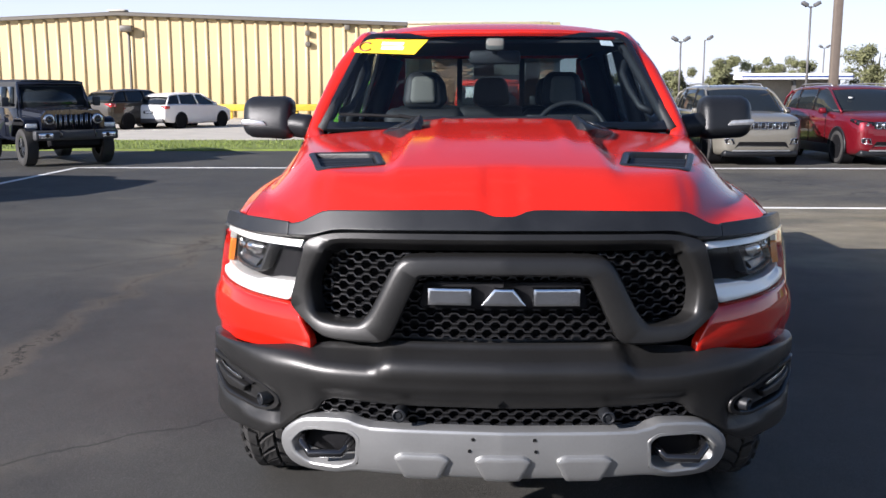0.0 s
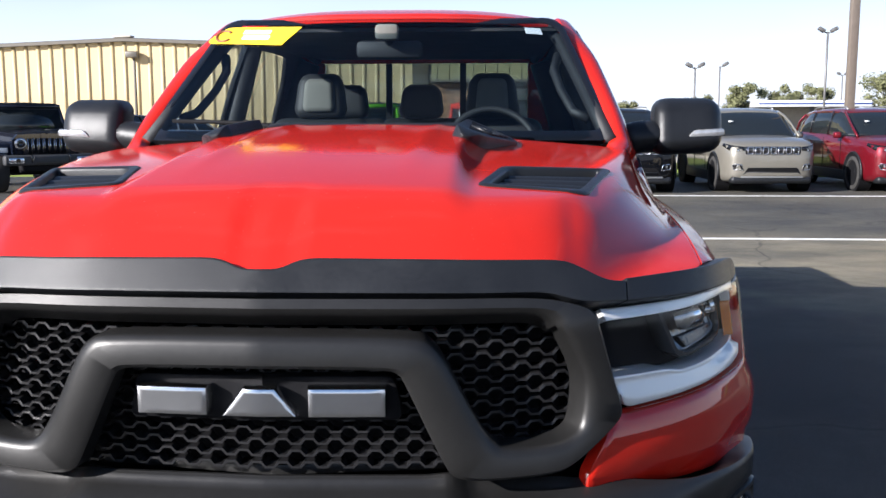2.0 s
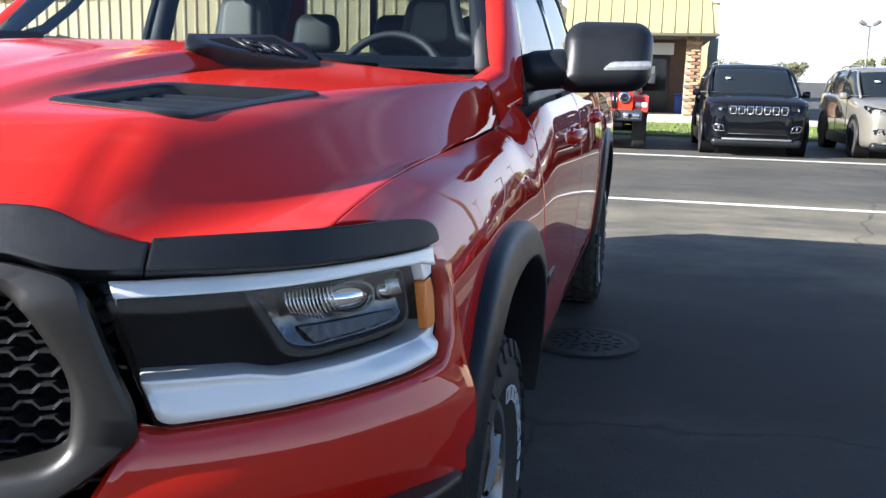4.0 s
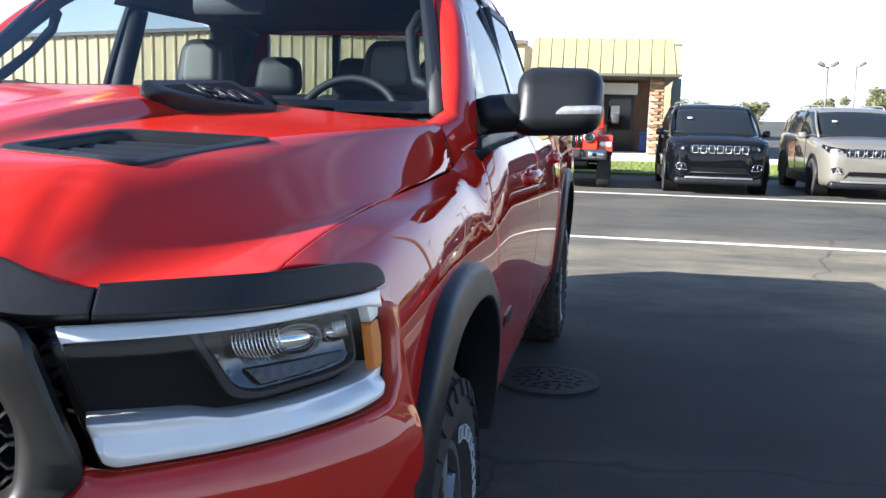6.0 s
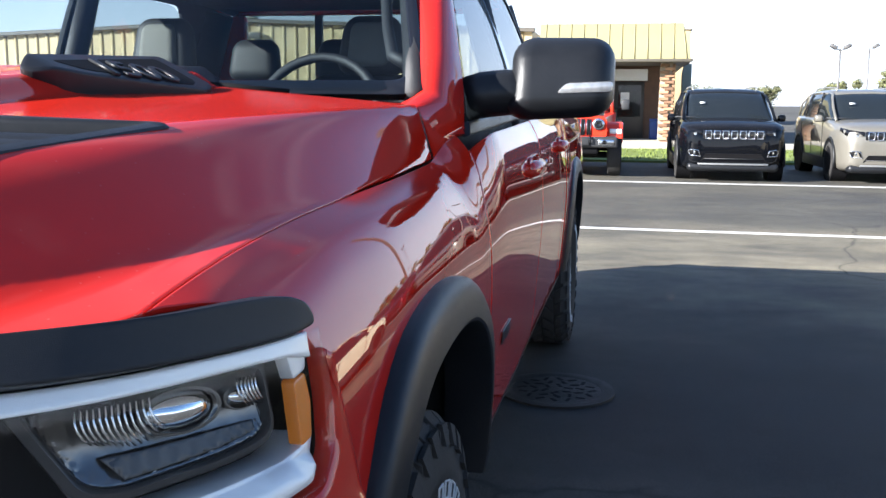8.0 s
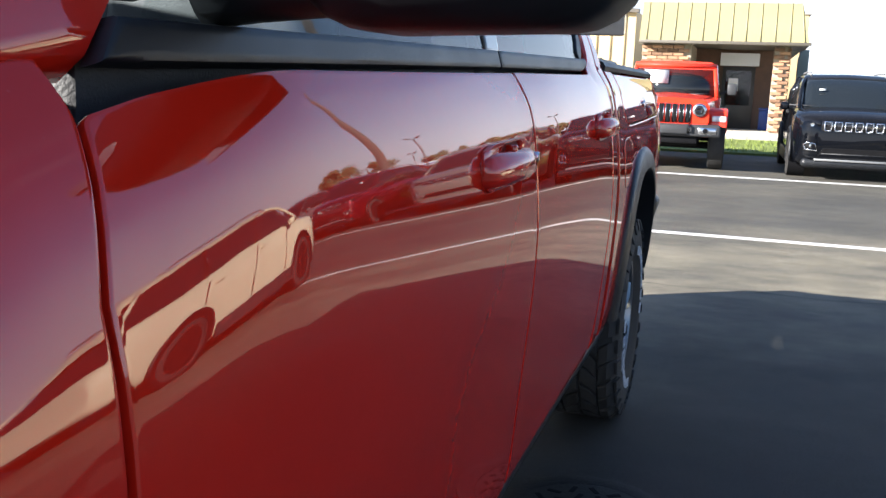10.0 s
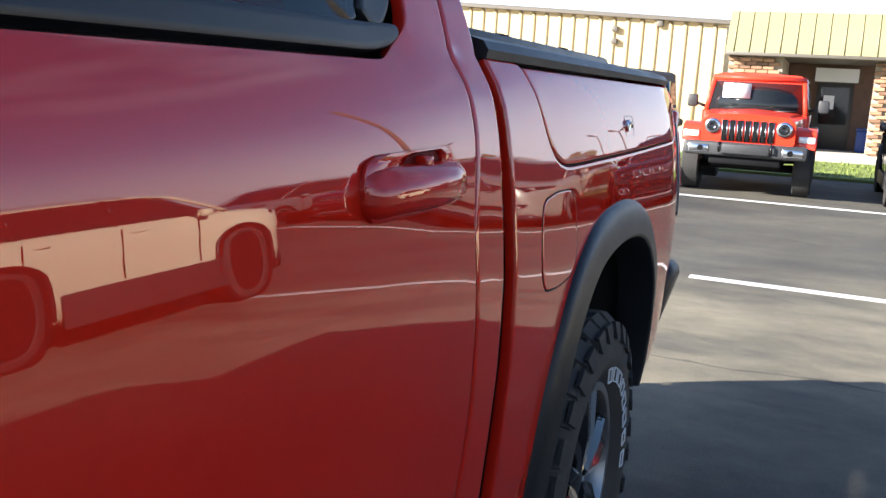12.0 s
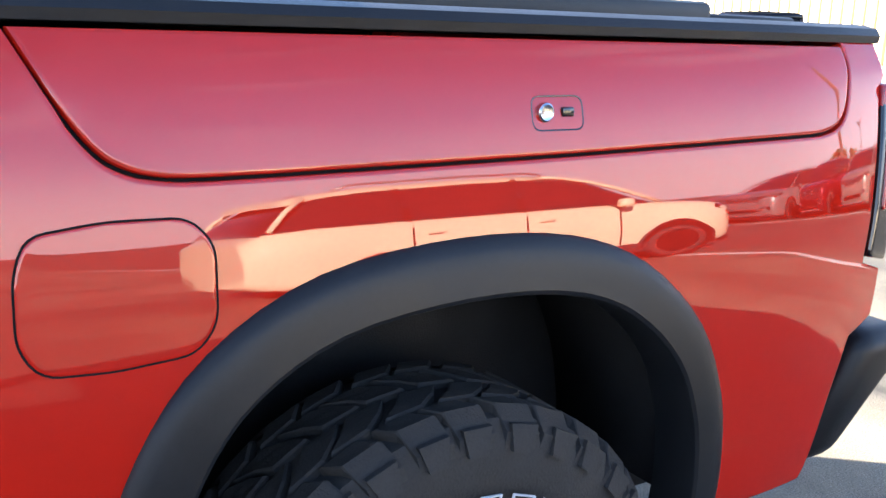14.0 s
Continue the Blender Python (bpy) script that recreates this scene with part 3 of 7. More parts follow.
def flare(name, side, line, owner, out_by=0.0):
    """A black arch flare: a rounded lip swept round the wheel opening."""
    bm, at = bmesh.new(), flank(side)
    prof = [(0.074, -0.02), (0.074, 0.008), (0.072, 0.015), (0.067, 0.021), (0.059, 0.026), (0.050, 0.029), (0.030, 0.032), (-0.003, 0.035), (-0.009, 0.032), (-0.012, 0.025), (-0.012, -0.06)]
    rows = []
    n = len(line)
    for i, (y, z) in enumerate(line):
        a, b = line[max(0, i - 1)], line[min(n - 1, i + 1)]
        d = Vector((b[0] - a[0], b[1] - a[1])).normalized()
        out = Vector((-d.y, d.x))
        rows.append([])
        for o, h in prof:
            yy, zz = y + out.x * (o - 0.030), z + out.y * (o - 0.030)
            p = at(yy, min(1.30, max(0.4, zz)))
            rows[-1].append(bm.verts.new((side * (max(abs(p.x), 0.975) + h - 0.012 + (out_by if h > 0 else 0)), yy, zz)))
    for p, q in zip(rows, rows[1:]):
        for i in range(len(prof) - 1):
            bm.faces.new((p[i], p[i + 1], q[i + 1], q[i]))
    bm.faces.new(rows[0]), bm.faces.new(rows[-1])
    bmesh.ops.recalc_face_normals(bm, faces=bm.faces)
    return part(name, bm, BLACK_TRIM, owner, "matt black plastic wheel-arch flare", 28)


for side in (1, -1):
    flare("front_arch_flare", side, [p for p in FRONT_ARCH if p[1] > 0.53 or p[0] > FRONT_AXLE], truck, 0.014)
    flare("rear_arch_flare", side, REAR_ARCH, truck)
    for line, name in ((FRONT_ARCH, "front_wheel_liner"), (REAR_ARCH, "rear_wheel_liner")):
        bm = bmesh.new()
        rows = [[bm.verts.new((side * x, y, z)) for x in (0.985, 0.80, 0.58)] for y, z in line]
        for p, q in zip(rows, rows[1:]):
            for i in range(2):
                bm.faces.new((p[i], p[i + 1], q[i + 1], q[i]))
        bm.faces.new([r[2] for r in rows])
        part(name, bm, LINER, truck)

# hood with its two vents
VENT_OUT = ((0.382, 0.420), (0.612, 0.408), (0.706, 0.775), (0.436, 0.692))
VENT_IN = ((0.410, 0.446), (0.598, 0.436), (0.676, 0.748), (0.456, 0.668))
vent_loop = lambda side, pts: rounded([(side * x, y) for x, y in pts], [0.03, 0.05, 0.02, 0.03], 5)
vent_mid = [tuple((p + q) / 2 for p, q in zip(a, b)) for a, b in zip(VENT_OUT, VENT_IN)]
hood_out = []
hood_front_x = [0.0, 0.04, 0.085, 0.2, 0.3, 0.4, 0.5, 0.545, 0.585, 0.625, 0.662, 0.70, 0.76, 0.80, 0.838]
hood_out += [(x, hood_front(x)[0]) for x in [-q for q in reversed(hood_front_x[1:])] + hood_front_x]
rim = [(hood_edge(y), y) for y in (0.41, 0.5, 0.6, 0.75, 0.9, 1.1, 1.3, 1.5, 1.60)]
hood_out += rim + [(0.845, 1.605), (0.80, 1.60), (0.55, 1.56), (0.0, 1.52), (-0.55, 1.56), (-0.80, 1.60), (-0.845, 1.605)] + [(-x, y) for x, y in reversed(rim)]
panel("hood", hood_out, hood_skin, RED, truck, step=0.011, rnd=0.003, holes=[vent_loop(side, vent_mid) for side in (1, -1)])
for side in (1, -1):
    out, inn = vent_loop(side, VENT_OUT), vent_loop(side, VENT_IN)
    vent = ring_panel("hood_vent", out, inn, hood_skin, BLACK_TRIM, truck, depth=0.012, rnd=0.003, lift=0.004, label="black plastic hood vent with a sunk louvred floor", sink=0.045)
    panel("vent_floor", inn, hood_skin, BLACK_VOID, vent, thick=0.004, rnd=0.001, lift=-0.040, step=0.05)
    for k in range(4):
        t = (k + 0.6) / 4.4
        bm = bmesh.new()
        near, far = Vector((0.412 + 0.046 * t, 0.450 + 0.216 * t, 0)), Vector((0.598 + 0.078 * t, 0.440 + 0.306 * t, 0))
        rows = []
        for j in range(6):
            p = near.lerp(far, 0.02 + 0.96 * j / 5)
            z = hood_z(p.x, p.y) - 0.012
            rows.append([bm.verts.new((side * p.x, p.y + dy, z + dz)) for dy, dz in ((-0.030, -0.022), (-0.004, -0.002), (0.010, 0.002), (0.020, -0.002), (0.024, -0.012), (-0.022, -0.026))])
        for p, q in zip(rows, rows[1:]):
            for i in range(6):
                bm.faces.new((p[i], p[(i + 1) % 6], q[(i + 1) % 6], q[i]))
        bm.faces.new(rows[0]), bm.faces.new(rows[-1])
        bmesh.ops.recalc_face_normals(bm, faces=bm.faces)
        part("louvre", bm, BLACK_TRIM, vent)

# black scoops at the rear corners of the dome, with their raised numerals
def scoop_skin(x, y):
    """A flat plate that leans outwards over the dome's edge, its nose tucked down."""
    return Vector((x, y, 1.432 + 0.050 * (y - 1.0) - 0.42 * (abs(x) - 0.34) - 0.02 * max(0.0, (1.02 - y) / 0.05) ** 2))


for side in (1, -1):
    out = rounded([(side * x, y) for x, y in ((0.316, 1.01), (0.330, 0.968), (0.358, 0.975), (0.402, 1.045), (0.492, 1.335), (0.474, 1.395), (0.330, 1.44))], [0.01, 0.012, 0.02, 0.03, 0.02, 0.02, 0.03])
    scoop = panel("hood_scoop", out, scoop_skin, BLACK_TRIM, truck, thick=0.055, rnd=0.006, step=0.025, lift=0.0, label="black hood scoop with raised model numerals")
    inn = rounded([(side * x, y) for x, y in ((0.348, 1.030), (0.388, 1.070), (0.470, 1.310), (0.455, 1.352), (0.348, 1.390))], 0.015)
    panel("scoop_recess", inn, scoop_skin, BLACK_VOID, scoop, thick=0.003, rnd=0.001, step=0.05, lift=0.0008)
    curve = bpy.data.curves.new("numerals", "FONT")
    curve.body, curve.size, curve.extrude, curve.align_x, curve.align_y = "1500", 0.100, 0.0015, "CENTER", "CENTER"
    curve.bevel_depth = 0.0015
    txt = new("numeral_1500", curve)
    dg = bpy.context.evaluated_depsgraph_get()
    mesh = bpy.data.meshes.new_from_object(txt.evaluated_get(dg))
    bpy.data.objects.remove(txt)
    ob = new("model_number", mesh)
    mesh.materials.clear()
    mesh.materials.append(BLACK_TRIM)
    ob.parent = scoop
    ux = (scoop_skin(side * 0.452, 1.30) - scoop_skin(side * 0.385, 1.05)).normalized() * side
    uz = (scoop_skin(side * 0.445, 1.2) - scoop_skin(side * 0.425, 1.2)).cross(ux * side).normalized()
    uz = uz if uz.z > 0 else -uz
    uy = uz.cross(ux).normalized()
    uz = ux.cross(uy)
    mid = scoop_skin(side * 0.408, 1.205) + uz * 0.003
    ob.matrix_local = Matrix.Translation(mid) @ Matrix((ux, uy, uz)).transposed().to_4x4()

# windscreen, cowl, wipers, sticker
panel("windscreen", rounded([(-0.828, 1.394), (0.828, 1.394), (0.662, 1.842), (-0.662, 1.842)], 0.055), screen, WIND_GLASS, truck, thick=0.006, rnd=0.002, step=0.07, hint=(0, -1, 0.6), label="clear tinted laminated windscreen")
ring_panel("windscreen_seal", rounded([(-0.842, 1.380), (0.842, 1.380), (0.670, 1.850), (-0.670, 1.850)], 0.065, 6), rounded([(-0.803, 1.414), (0.803, 1.414), (0.650, 1.826), (-0.650, 1.826)], 0.055, 6), screen, BLACK_GLOSS, truck, depth=0.02, rnd=0.001, lift=0.003, hint=(0, -1, 0.6), sink=0.004)
panel("cowl_panel", [(-0.78, 1.57), (-0.55, 1.535), (0, 1.485), (0.55, 1.535), (0.78, 1.57), (0.80, 1.71), (0.5, 1.68), (0, 1.62), (-0.5, 1.68), (-0.80, 1.71)], lambda x, y: Vector((x, y, 1.380 + 0.060 * ease((0.40 - abs(x)) / 0.08) * ease((y - 1.49) / 0.05) - 0.055 * ease((abs(x) - 0.45) / 0.4) + 0.02 * (y - 1.5))), BLACK_TRIM, truck, thick=0.03, step=0.03, label="black plastic cowl below the windscreen")
for x0, x1, dx in ((-0.73, -0.16, 0.0), (-0.02, 0.55, -0.035)):
    bm = bmesh.new()
    pts = [screen(x0 + (x1 - x0) * t, 1.437 + dx - 0.03 * t * t) + Vector((0, -0.012, 0.012)) for t in (0, 0.25, 0.5, 0.75, 1)]
    tube(bm, pts, 0.006, 6, flat=1.4)
    tube(bm, [pts[2] + Vector((0, -0.012, 0.006)), pts[3] + Vector((0.02, -0.016, -0.012)), pts[4] + Vector((0.06, -0.03, -0.05))], 0.008, 6)
    part("wiper", bm, BLACK_VOID, truck)
decal = panel("sticker", rounded([(-0.735, 1.75), (-0.40, 1.733), (-0.335, 1.808), (-0.655, 1.815)], [0.04, 0.0, 0.0, 0.03]), screen, YELLOW, truck, thick=0.002, rnd=0.0005, lift=0.005, hint=(0, -1, 0.6), label="yellow dealer sticker on the windscreen")
bm = bmesh.new()
arc = [screen(-0.655 + 0.033 * math.cos(a), 1.776 + 0.022 * math.sin(a)) + Vector((0, -0.0048, 0.0038)) for a in [0.7 + k * 0.26 for k in range(20)]]
tube(bm, arc, 0.006, 6)
part("sticker_ring", bm, BROWN_INK, decal)
for z0 in (1.783, 1.760):
    panel("sticker_bar", [(-0.575, z0), (-0.46, z0 - 0.004), (-0.455, z0 + 0.012), (-0.57, z0 + 0.016)], screen, WHITE_STICKER, decal, thick=0.001, rnd=0.0003, lift=0.0065, hint=(0, -1, 0.6))
panel("inspection_sticker", [(0.535, 1.79), (0.60, 1.786), (0.592, 1.812), (0.53, 1.815)], screen, WHITE_STICKER, truck, thick=0.002, rnd=0.0005, lift=-0.008, hint=(0, -1, 0.6))

# roof, pillars, side glass
panel("roof", [(-0.70, 2.300), (-0.60, 2.262), (-0.45, 2.222), (-0.25, 2.186), (0, 2.170), (0.25, 2.186), (0.45, 2.222), (0.60, 2.262), (0.70, 2.300), (0.735, 2.5), (0.745, 3.2), (0.72, 3.9), (0.70, 4.04), (-0.70, 4.04), (-0.72, 3.9), (-0.745, 3.2), (-0.735, 2.5)], roof_skin, RED, truck, thick=0.03, rnd=0.012, step=0.07)
for side in (1, -1):
    bm = bmesh.new()
    inner = arch_line([(0.834, 1.728, 1.386), (0.820, 1.80, 1.445), (0.800, 1.88, 1.505), (0.756, 2.04, 1.630), (0.710, 2.20, 1.755), (0.677, 2.30, 1.830), (0.672, 2.52, 1.876), (0.690, 3.2, 1.902), (0.668, 3.85, 1.868), (0.655, 4.05, 1.820)], 4)
    outer = arch_line([(0.924, 1.800, 1.290), (0.902, 1.90, 1.395), (0.885, 1.95, 1.460), (0.832, 2.13, 1.615), (0.778, 2.29, 1.745), (0.742, 2.42, 1.820), (0.735, 2.62, 1.852), (0.742, 3.2, 1.862), (0.725, 3.85, 1.826), (0.705, 4.05, 1.790)], 4)
    rows = []
    out = Vector((0.75, -0.25, 0.45)).normalized()
    spans = (0, 0.06, 0.13, 0.22, 0.35, 0.5, 0.68, 0.85, 1.0)
    sections = []
    for a, b in zip(inner, outer):
        a, b = Vector(a), Vector(b)
        lean = 0.62 + 0.38 * ease((a.z - 1.5) / 0.25)
        sections.append([a - out * 0.03] + [a.lerp(b, t) + out * (0.028 - 0.018 * ease((a.z - 1.66) / 0.15)) * math.sin(math.pi * t ** lean) for t in spans] + [b - out * 0.04])
    # the foot of the pillar grows out of the cowl behind the hood's corner
    foot, top_at = [Vector((x, 1.612, hood_z(x, 1.605) - 0.003)) for x in (0.800, 0.815, 0.830, 0.843, 0.853, 0.864, 0.874, 0.882, 0.8885)], flank(1)
    foot = [foot[0] - out * 0.03] + foot + [foot[-1] - out * 0.04]
    for k in range(8):
        w = k / 8
        row = [p.lerp(q, w) + Vector((0, 0, -0.012 * math.sin(math.pi * w))) for p, q in zip(foot, sections[0])]
        low = top_at(1.612 + 0.150 * w, 1.335) - Vector((0.001, 0, 0.002))
        shift = low - row[-2]
        row = [p + shift * (max(0.0, i - 3) / (len(row) - 5)) ** 2 if i < len(row) - 1 else low - out * 0.04 for i, p in enumerate(row)]
        sections.insert(k, row)
    for row in sections:
        rows.append([bm.verts.new(Vector((side * q.x, q.y, q.z))) for q in row])
    for q, r in zip(rows, rows[1:]):
        for i in range(len(q) - 1):
            bm.faces.new((q[i], q[i + 1], r[i + 1], r[i]))
    bmesh.ops.recalc_face_normals(bm, faces=bm.faces)
    part("pillar", bm, RED, truck, "red windscreen pillar and roof rail", 60)
    at = cabin_side(side)
    # cab rear corner
    win_f = rounded([(1.87, 1.312), (2.86, 1.332), (2.84, 1.80), (2.52, 1.835), (2.36, 1.79), (2.03, 1.50)], [0.02, 0.01, 0.02, 0.06, 0.06, 0.06])
    win_r = rounded([(2.955, 1.332), (3.80, 1.350), (3.865, 1.39), (3.78, 1.66), (3.66, 1.79), (2.945, 1.805)], [0.01, 0.06, 0.06, 0.06, 0.08, 0.02])
    for out, name, pane in ((win_f, "front_side_glass", SIDE_GLASS), (win_r, "rear_side_glass", DARK_GLASS)):
        panel(name, out, at, pane, truck, thick=0.005, rnd=0.001, step=0.08, hint=(side, 0, 0), lift=-0.004, label="dark tinted side window")
    lining = [(1.93, 1.30), (4.06, 1.30), (4.04, 1.76), (3.95, 1.81), (3.70, 1.84), (2.50, 1.85), (2.34, 1.80), (2.00, 1.50)]
    panel("cabin_lining", lining, at, CABIN, truck, thick=0.004, rnd=0.001, step=0.03, hint=(side, 0, 0), lift=-0.030, holes=[win_f, win_r])
    panel("door_pillar_cover", [(2.862, 1.335), (2.95, 1.335), (2.942, 1.81), (2.842, 1.81)], at, BLACK_GLOSS, truck, thick=0.02, hint=(side, 0, 0), lift=0.001)
    panel("front_window_seal", [(1.80, 1.335), (1.90, 1.34), (2.02, 1.49), (2.355, 1.785), (2.52, 1.838), (2.84, 1.806), (2.84, 1.838), (2.51, 1.858), (2.338, 1.808), (1.972, 1.512)], at, BLACK_TRIM, truck, thick=0.02, hint=(side, 0, 0), lift=-0.006)
    panel("rear_window_seal", rounded([(2.945, 1.808), (3.66, 1.795), (3.785, 1.665), (3.868, 1.42), (3.81, 1.372), (3.86, 1.345), (3.925, 1.40), (3.84, 1.70), (3.70, 1.835), (2.945, 1.845)], [0, .05, .05, .04, .03, .03, .05, .05, .06, 0]), at, BLACK_TRIM, truck, thick=0.02, hint=(side, 0, 0), lift=0.002)
    panel("front_belt_moulding", [(1.80, 1.284), (2.33, 1.296), (2.918, 1.308), (2.913, 1.340), (2.3, 1.328), (1.83, 1.318)], at, BLACK_TRIM, truck, thick=0.02, rnd=0.006, hint=(side, 0, 0), lift=0.008, label="matt black belt moulding")
    panel("rear_belt_moulding", rounded([(2.927, 1.308), (3.82, 1.322), (3.90, 1.335), (3.905, 1.360), (3.82, 1.356), (2.921, 1.340)], [0, .02, .03, .02, .01, 0]), at, BLACK_TRIM, truck, thick=0.02, rnd=0.006, hint=(side, 0, 0), lift=0.008, label="matt black belt moulding")

# sides: fender, doors, cab corner, bed
for side in (1, -1):
    at, hint = flank(side), (side, 0, 0)
    arch = [(y, z) for y, z in FRONT_ARCH if z > 0.60]
    first, last = arch[0], arch[-1]
    fender = [(0.632, 0.985), (0.628, 1.06), (0.618, 1.12), (0.600, 1.17), (0.565, 1.215), (0.505, 1.27), (0.432, 1.325), (0.412, 1.335), (0.7, 1.335), (1.0, 1.335), (1.3, 1.335), (1.60, 1.335), (1.70, 1.335), (1.768, 1.332), (1.766, 1.28), (1.735, 1.15), (1.725, 0.9), (1.725, 0.50), (last[0] + 0.01, 0.50)] + [(y, z) for y, z in reversed(arch)] + [(first[0], 0.80)]
    panel("fender", fender, at, RED, truck, step=0.014, hint=hint, rnd=0.002)
    panel("front_door", rounded([(1.731, 0.50), (2.945, 0.50), (2.950, 1.05), (2.944, 1.22), (2.915, 1.302), (2.33, 1.292), (1.83, 1.285), (1.771, 1.28), (1.741, 1.15)], [.02, .02, 0, .08, .01, 0, .01, .01, 0]), at, RED, truck, step=0.05, hint=hint, rnd=0.0025)
    over = cabin_side(side)
    def corner_skin(y, v, at=at, over=over):
        return at(y, v) if v <= 1.335 else over(y, v) + (at(y, 1.335) - over(y, 1.335)) * (1 - ease((v - 1.335) / 0.3))
    panel("rear_door", rounded([(2.953, 0.50), (3.95, 0.50), (4.0, 0.62), (4.012, 0.85), (3.996, 1.10), (4.014, 1.20), (4.032, 1.325), (4.042, 1.42), (4.012, 1.60), (3.952, 1.765), (3.885, 1.838), (3.73, 1.850), (3.855, 1.70), (3.935, 1.42), (3.925, 1.365), (3.88, 1.338), (3.82, 1.316), (2.923, 1.303), (2.952, 1.22), (2.958, 1.05)], [.02, .06, .06, .03, .1, .05, .03, .03, .03, .03, .02, .01, .03, .03, .02, .02, .02, .01, .08, 0]), corner_skin, RED, truck, step=0.04, hint=hint, rnd=0.0025)
    panel("cab_rear_panel", [(4.0, 0.50), (4.115, 0.50), (4.116, 1.00), (4.118, 1.10), (4.125, 1.25), (4.135, 1.335), (4.135, 1.42), (4.11, 1.60), (4.07, 1.75), (4.02, 1.845), (3.80, 1.860), (3.893, 1.842), (3.959, 1.768), (4.019, 1.602), (4.049, 1.42), (4.039, 1.325), (4.021, 1.20), (4.003, 1.10), (4.019, 0.85), (4.008, 0.62)], corner_skin, RED, truck, step=0.03, hint=hint, rnd=0.006)
    panel("sill", rounded([(1.60, 0.37), (4.36, 0.37), (4.36, 0.492), (1.60, 0.492)], 0.02), at, BLACK_TRIM, truck, step=0.08, hint=hint, rnd=0.01)
    # bed side with its lockable upper box, fuel door
    arch = [(y, z) for y, z in REAR_ARCH if z > 0.55]
    lock = [(4.322, 1.328), (4.365, 1.245), (4.397, 1.200), (4.425, 1.180), (4.462, 1.169), (4.505, 1.166), (4.56, 1.1657), (4.66, 1.1663), (5.045, 1.170), (5.42, 1.1768), (5.53, 1.179), (5.60, 1.1815), (5.648, 1.195), (5.675, 1.225), (5.692, 1.290), (5.690, 1.328)]
    lock = arch_line(lock, 4)
    bed = [(4.175, 0.50), (arch[0][0], 0.50)] + arch + [(5.39, 0.50), (5.68, 0.50), (5.715, 0.68), (5.745, 0.79), (5.82, 0.82), (5.825, 0.915), (5.755, 0.935), (5.800, 1.255), (5.825, 1.275), (5.815, 1.335), (5.69, 1.335)] + [(y + (0.004 if y > 5.5 else -0.004 if y < 4.45 else 0), z - (0.004 if 1.24 > z else 0)) for y, z in reversed(lock)] + [(4.30, 1.335), (4.168, 1.335)]
    panel("bed_side", bed, at, RED, truck, step=0.035, hint=hint, rnd=0.004)
    door = panel("bed_locker_lid", lock, at, RED, truck, step=0.05, hint=hint, rnd=0.004, label="red side locker lid in the bed wall")
    panel("locker_gap", [(4.31, 1.33), (4.38, 1.18), (4.46, 1.155), (5.62, 1.165), (5.70, 1.21), (5.705, 1.33)], at, BLACK_VOID, truck, thick=0.004, rnd=0.001, lift=-0.014, hint=hint)
    esc = rounded([(4.976, 1.202), (5.068, 1.202), (5.066, 1.251), (4.974, 1.251)], 0.015)
    lockp = ring_panel("lock_surround", esc, inset(esc if sum(esc[i - 1][0] * esc[i][1] - esc[i][0] * esc[i - 1][1] for i in range(len(esc))) > 0 else esc[::-1], 0.0025), at, BLACK_GLOSS, door, depth=0.002, rnd=0.0004, lift=0.0006, hint=hint, sink=0.002)
    bm = bmesh.new()
    c = at(4.998, 1.228)
    spun(bm, [(0, 0.0), (0, 0.0135), (side * 0.006, 0.0135), (side * 0.008, 0.011), (side * 0.006, 0.006), (side * 0.006, 0.0)], 20, centre=(c.x - side * 0.001, c.y, c.z))
    bmesh.ops.recalc_face_normals(bm, faces=bm.faces)
    part("lock_barrel", bm, CHROME, door, "round chrome lock barrel")
    c = at(5.038, 1.228)
    part("key_slot", boxed((c.x - 0.004, c.y - 0.011, c.z - 0.007), (c.x + 0.004, c.y + 0.011, c.z + 0.007), 0.003), BLACK_GLOSS, door)
    fuel = rounded([(4.305, 1.075), (4.32, 1.115), (4.40, 1.124), (4.49, 1.122), (4.518, 1.09), (4.516, 0.998), (4.49, 0.966), (4.40, 0.960), (4.325, 0.965), (4.303, 1.0)], 0.02)
    flap = panel("fuel_door", fuel, at, RED, truck, thick=0.004, rnd=0.002, step=0.04, lift=0.0015, hint=hint)
    big = fuel if sum(fuel[i - 1][0] * fuel[i][1] - fuel[i][0] * fuel[i - 1][1] for i in range(len(fuel))) > 0 else fuel[::-1]
    ring_panel("fuel_door_gap", inset(big, -0.0022), inset(big, 0.0005), at, BLACK_VOID, flap, depth=0.002, rnd=0.0003, lift=0.0008, hint=hint, sink=0.002)
    # bed rail cap
    bm = bmesh.new()
    rows = []
    for y in [4.165 + k * (5.83 - 4.165) / 30 for k in range(31)]:
        x0 = abs(at(y, 1.335).x)
        rows.append([bm.verts.new((side * x, y, z)) for x, z in ((x0 + 0.002, 1.334), (x0 + 0.005, 1.347), (x0 - 0.004, 1.360), (x0 - 0.03, 1.367), (x0 - 0.13, 1.367), (x0 - 0.14, 1.33))])
    for p, q in zip(rows, rows[1:]):
        for i in range(5):
            bm.faces.new((p[i], p[i + 1], q[i + 1], q[i]))
    bm.faces.new(rows[0]), bm.faces.new(rows[-1])
    bmesh.ops.recalc_face_normals(bm, faces=bm.faces)
    part("bed_rail_cap", bm, BLACK_TRIM, truck, "black plastic bed rail cap", 30)
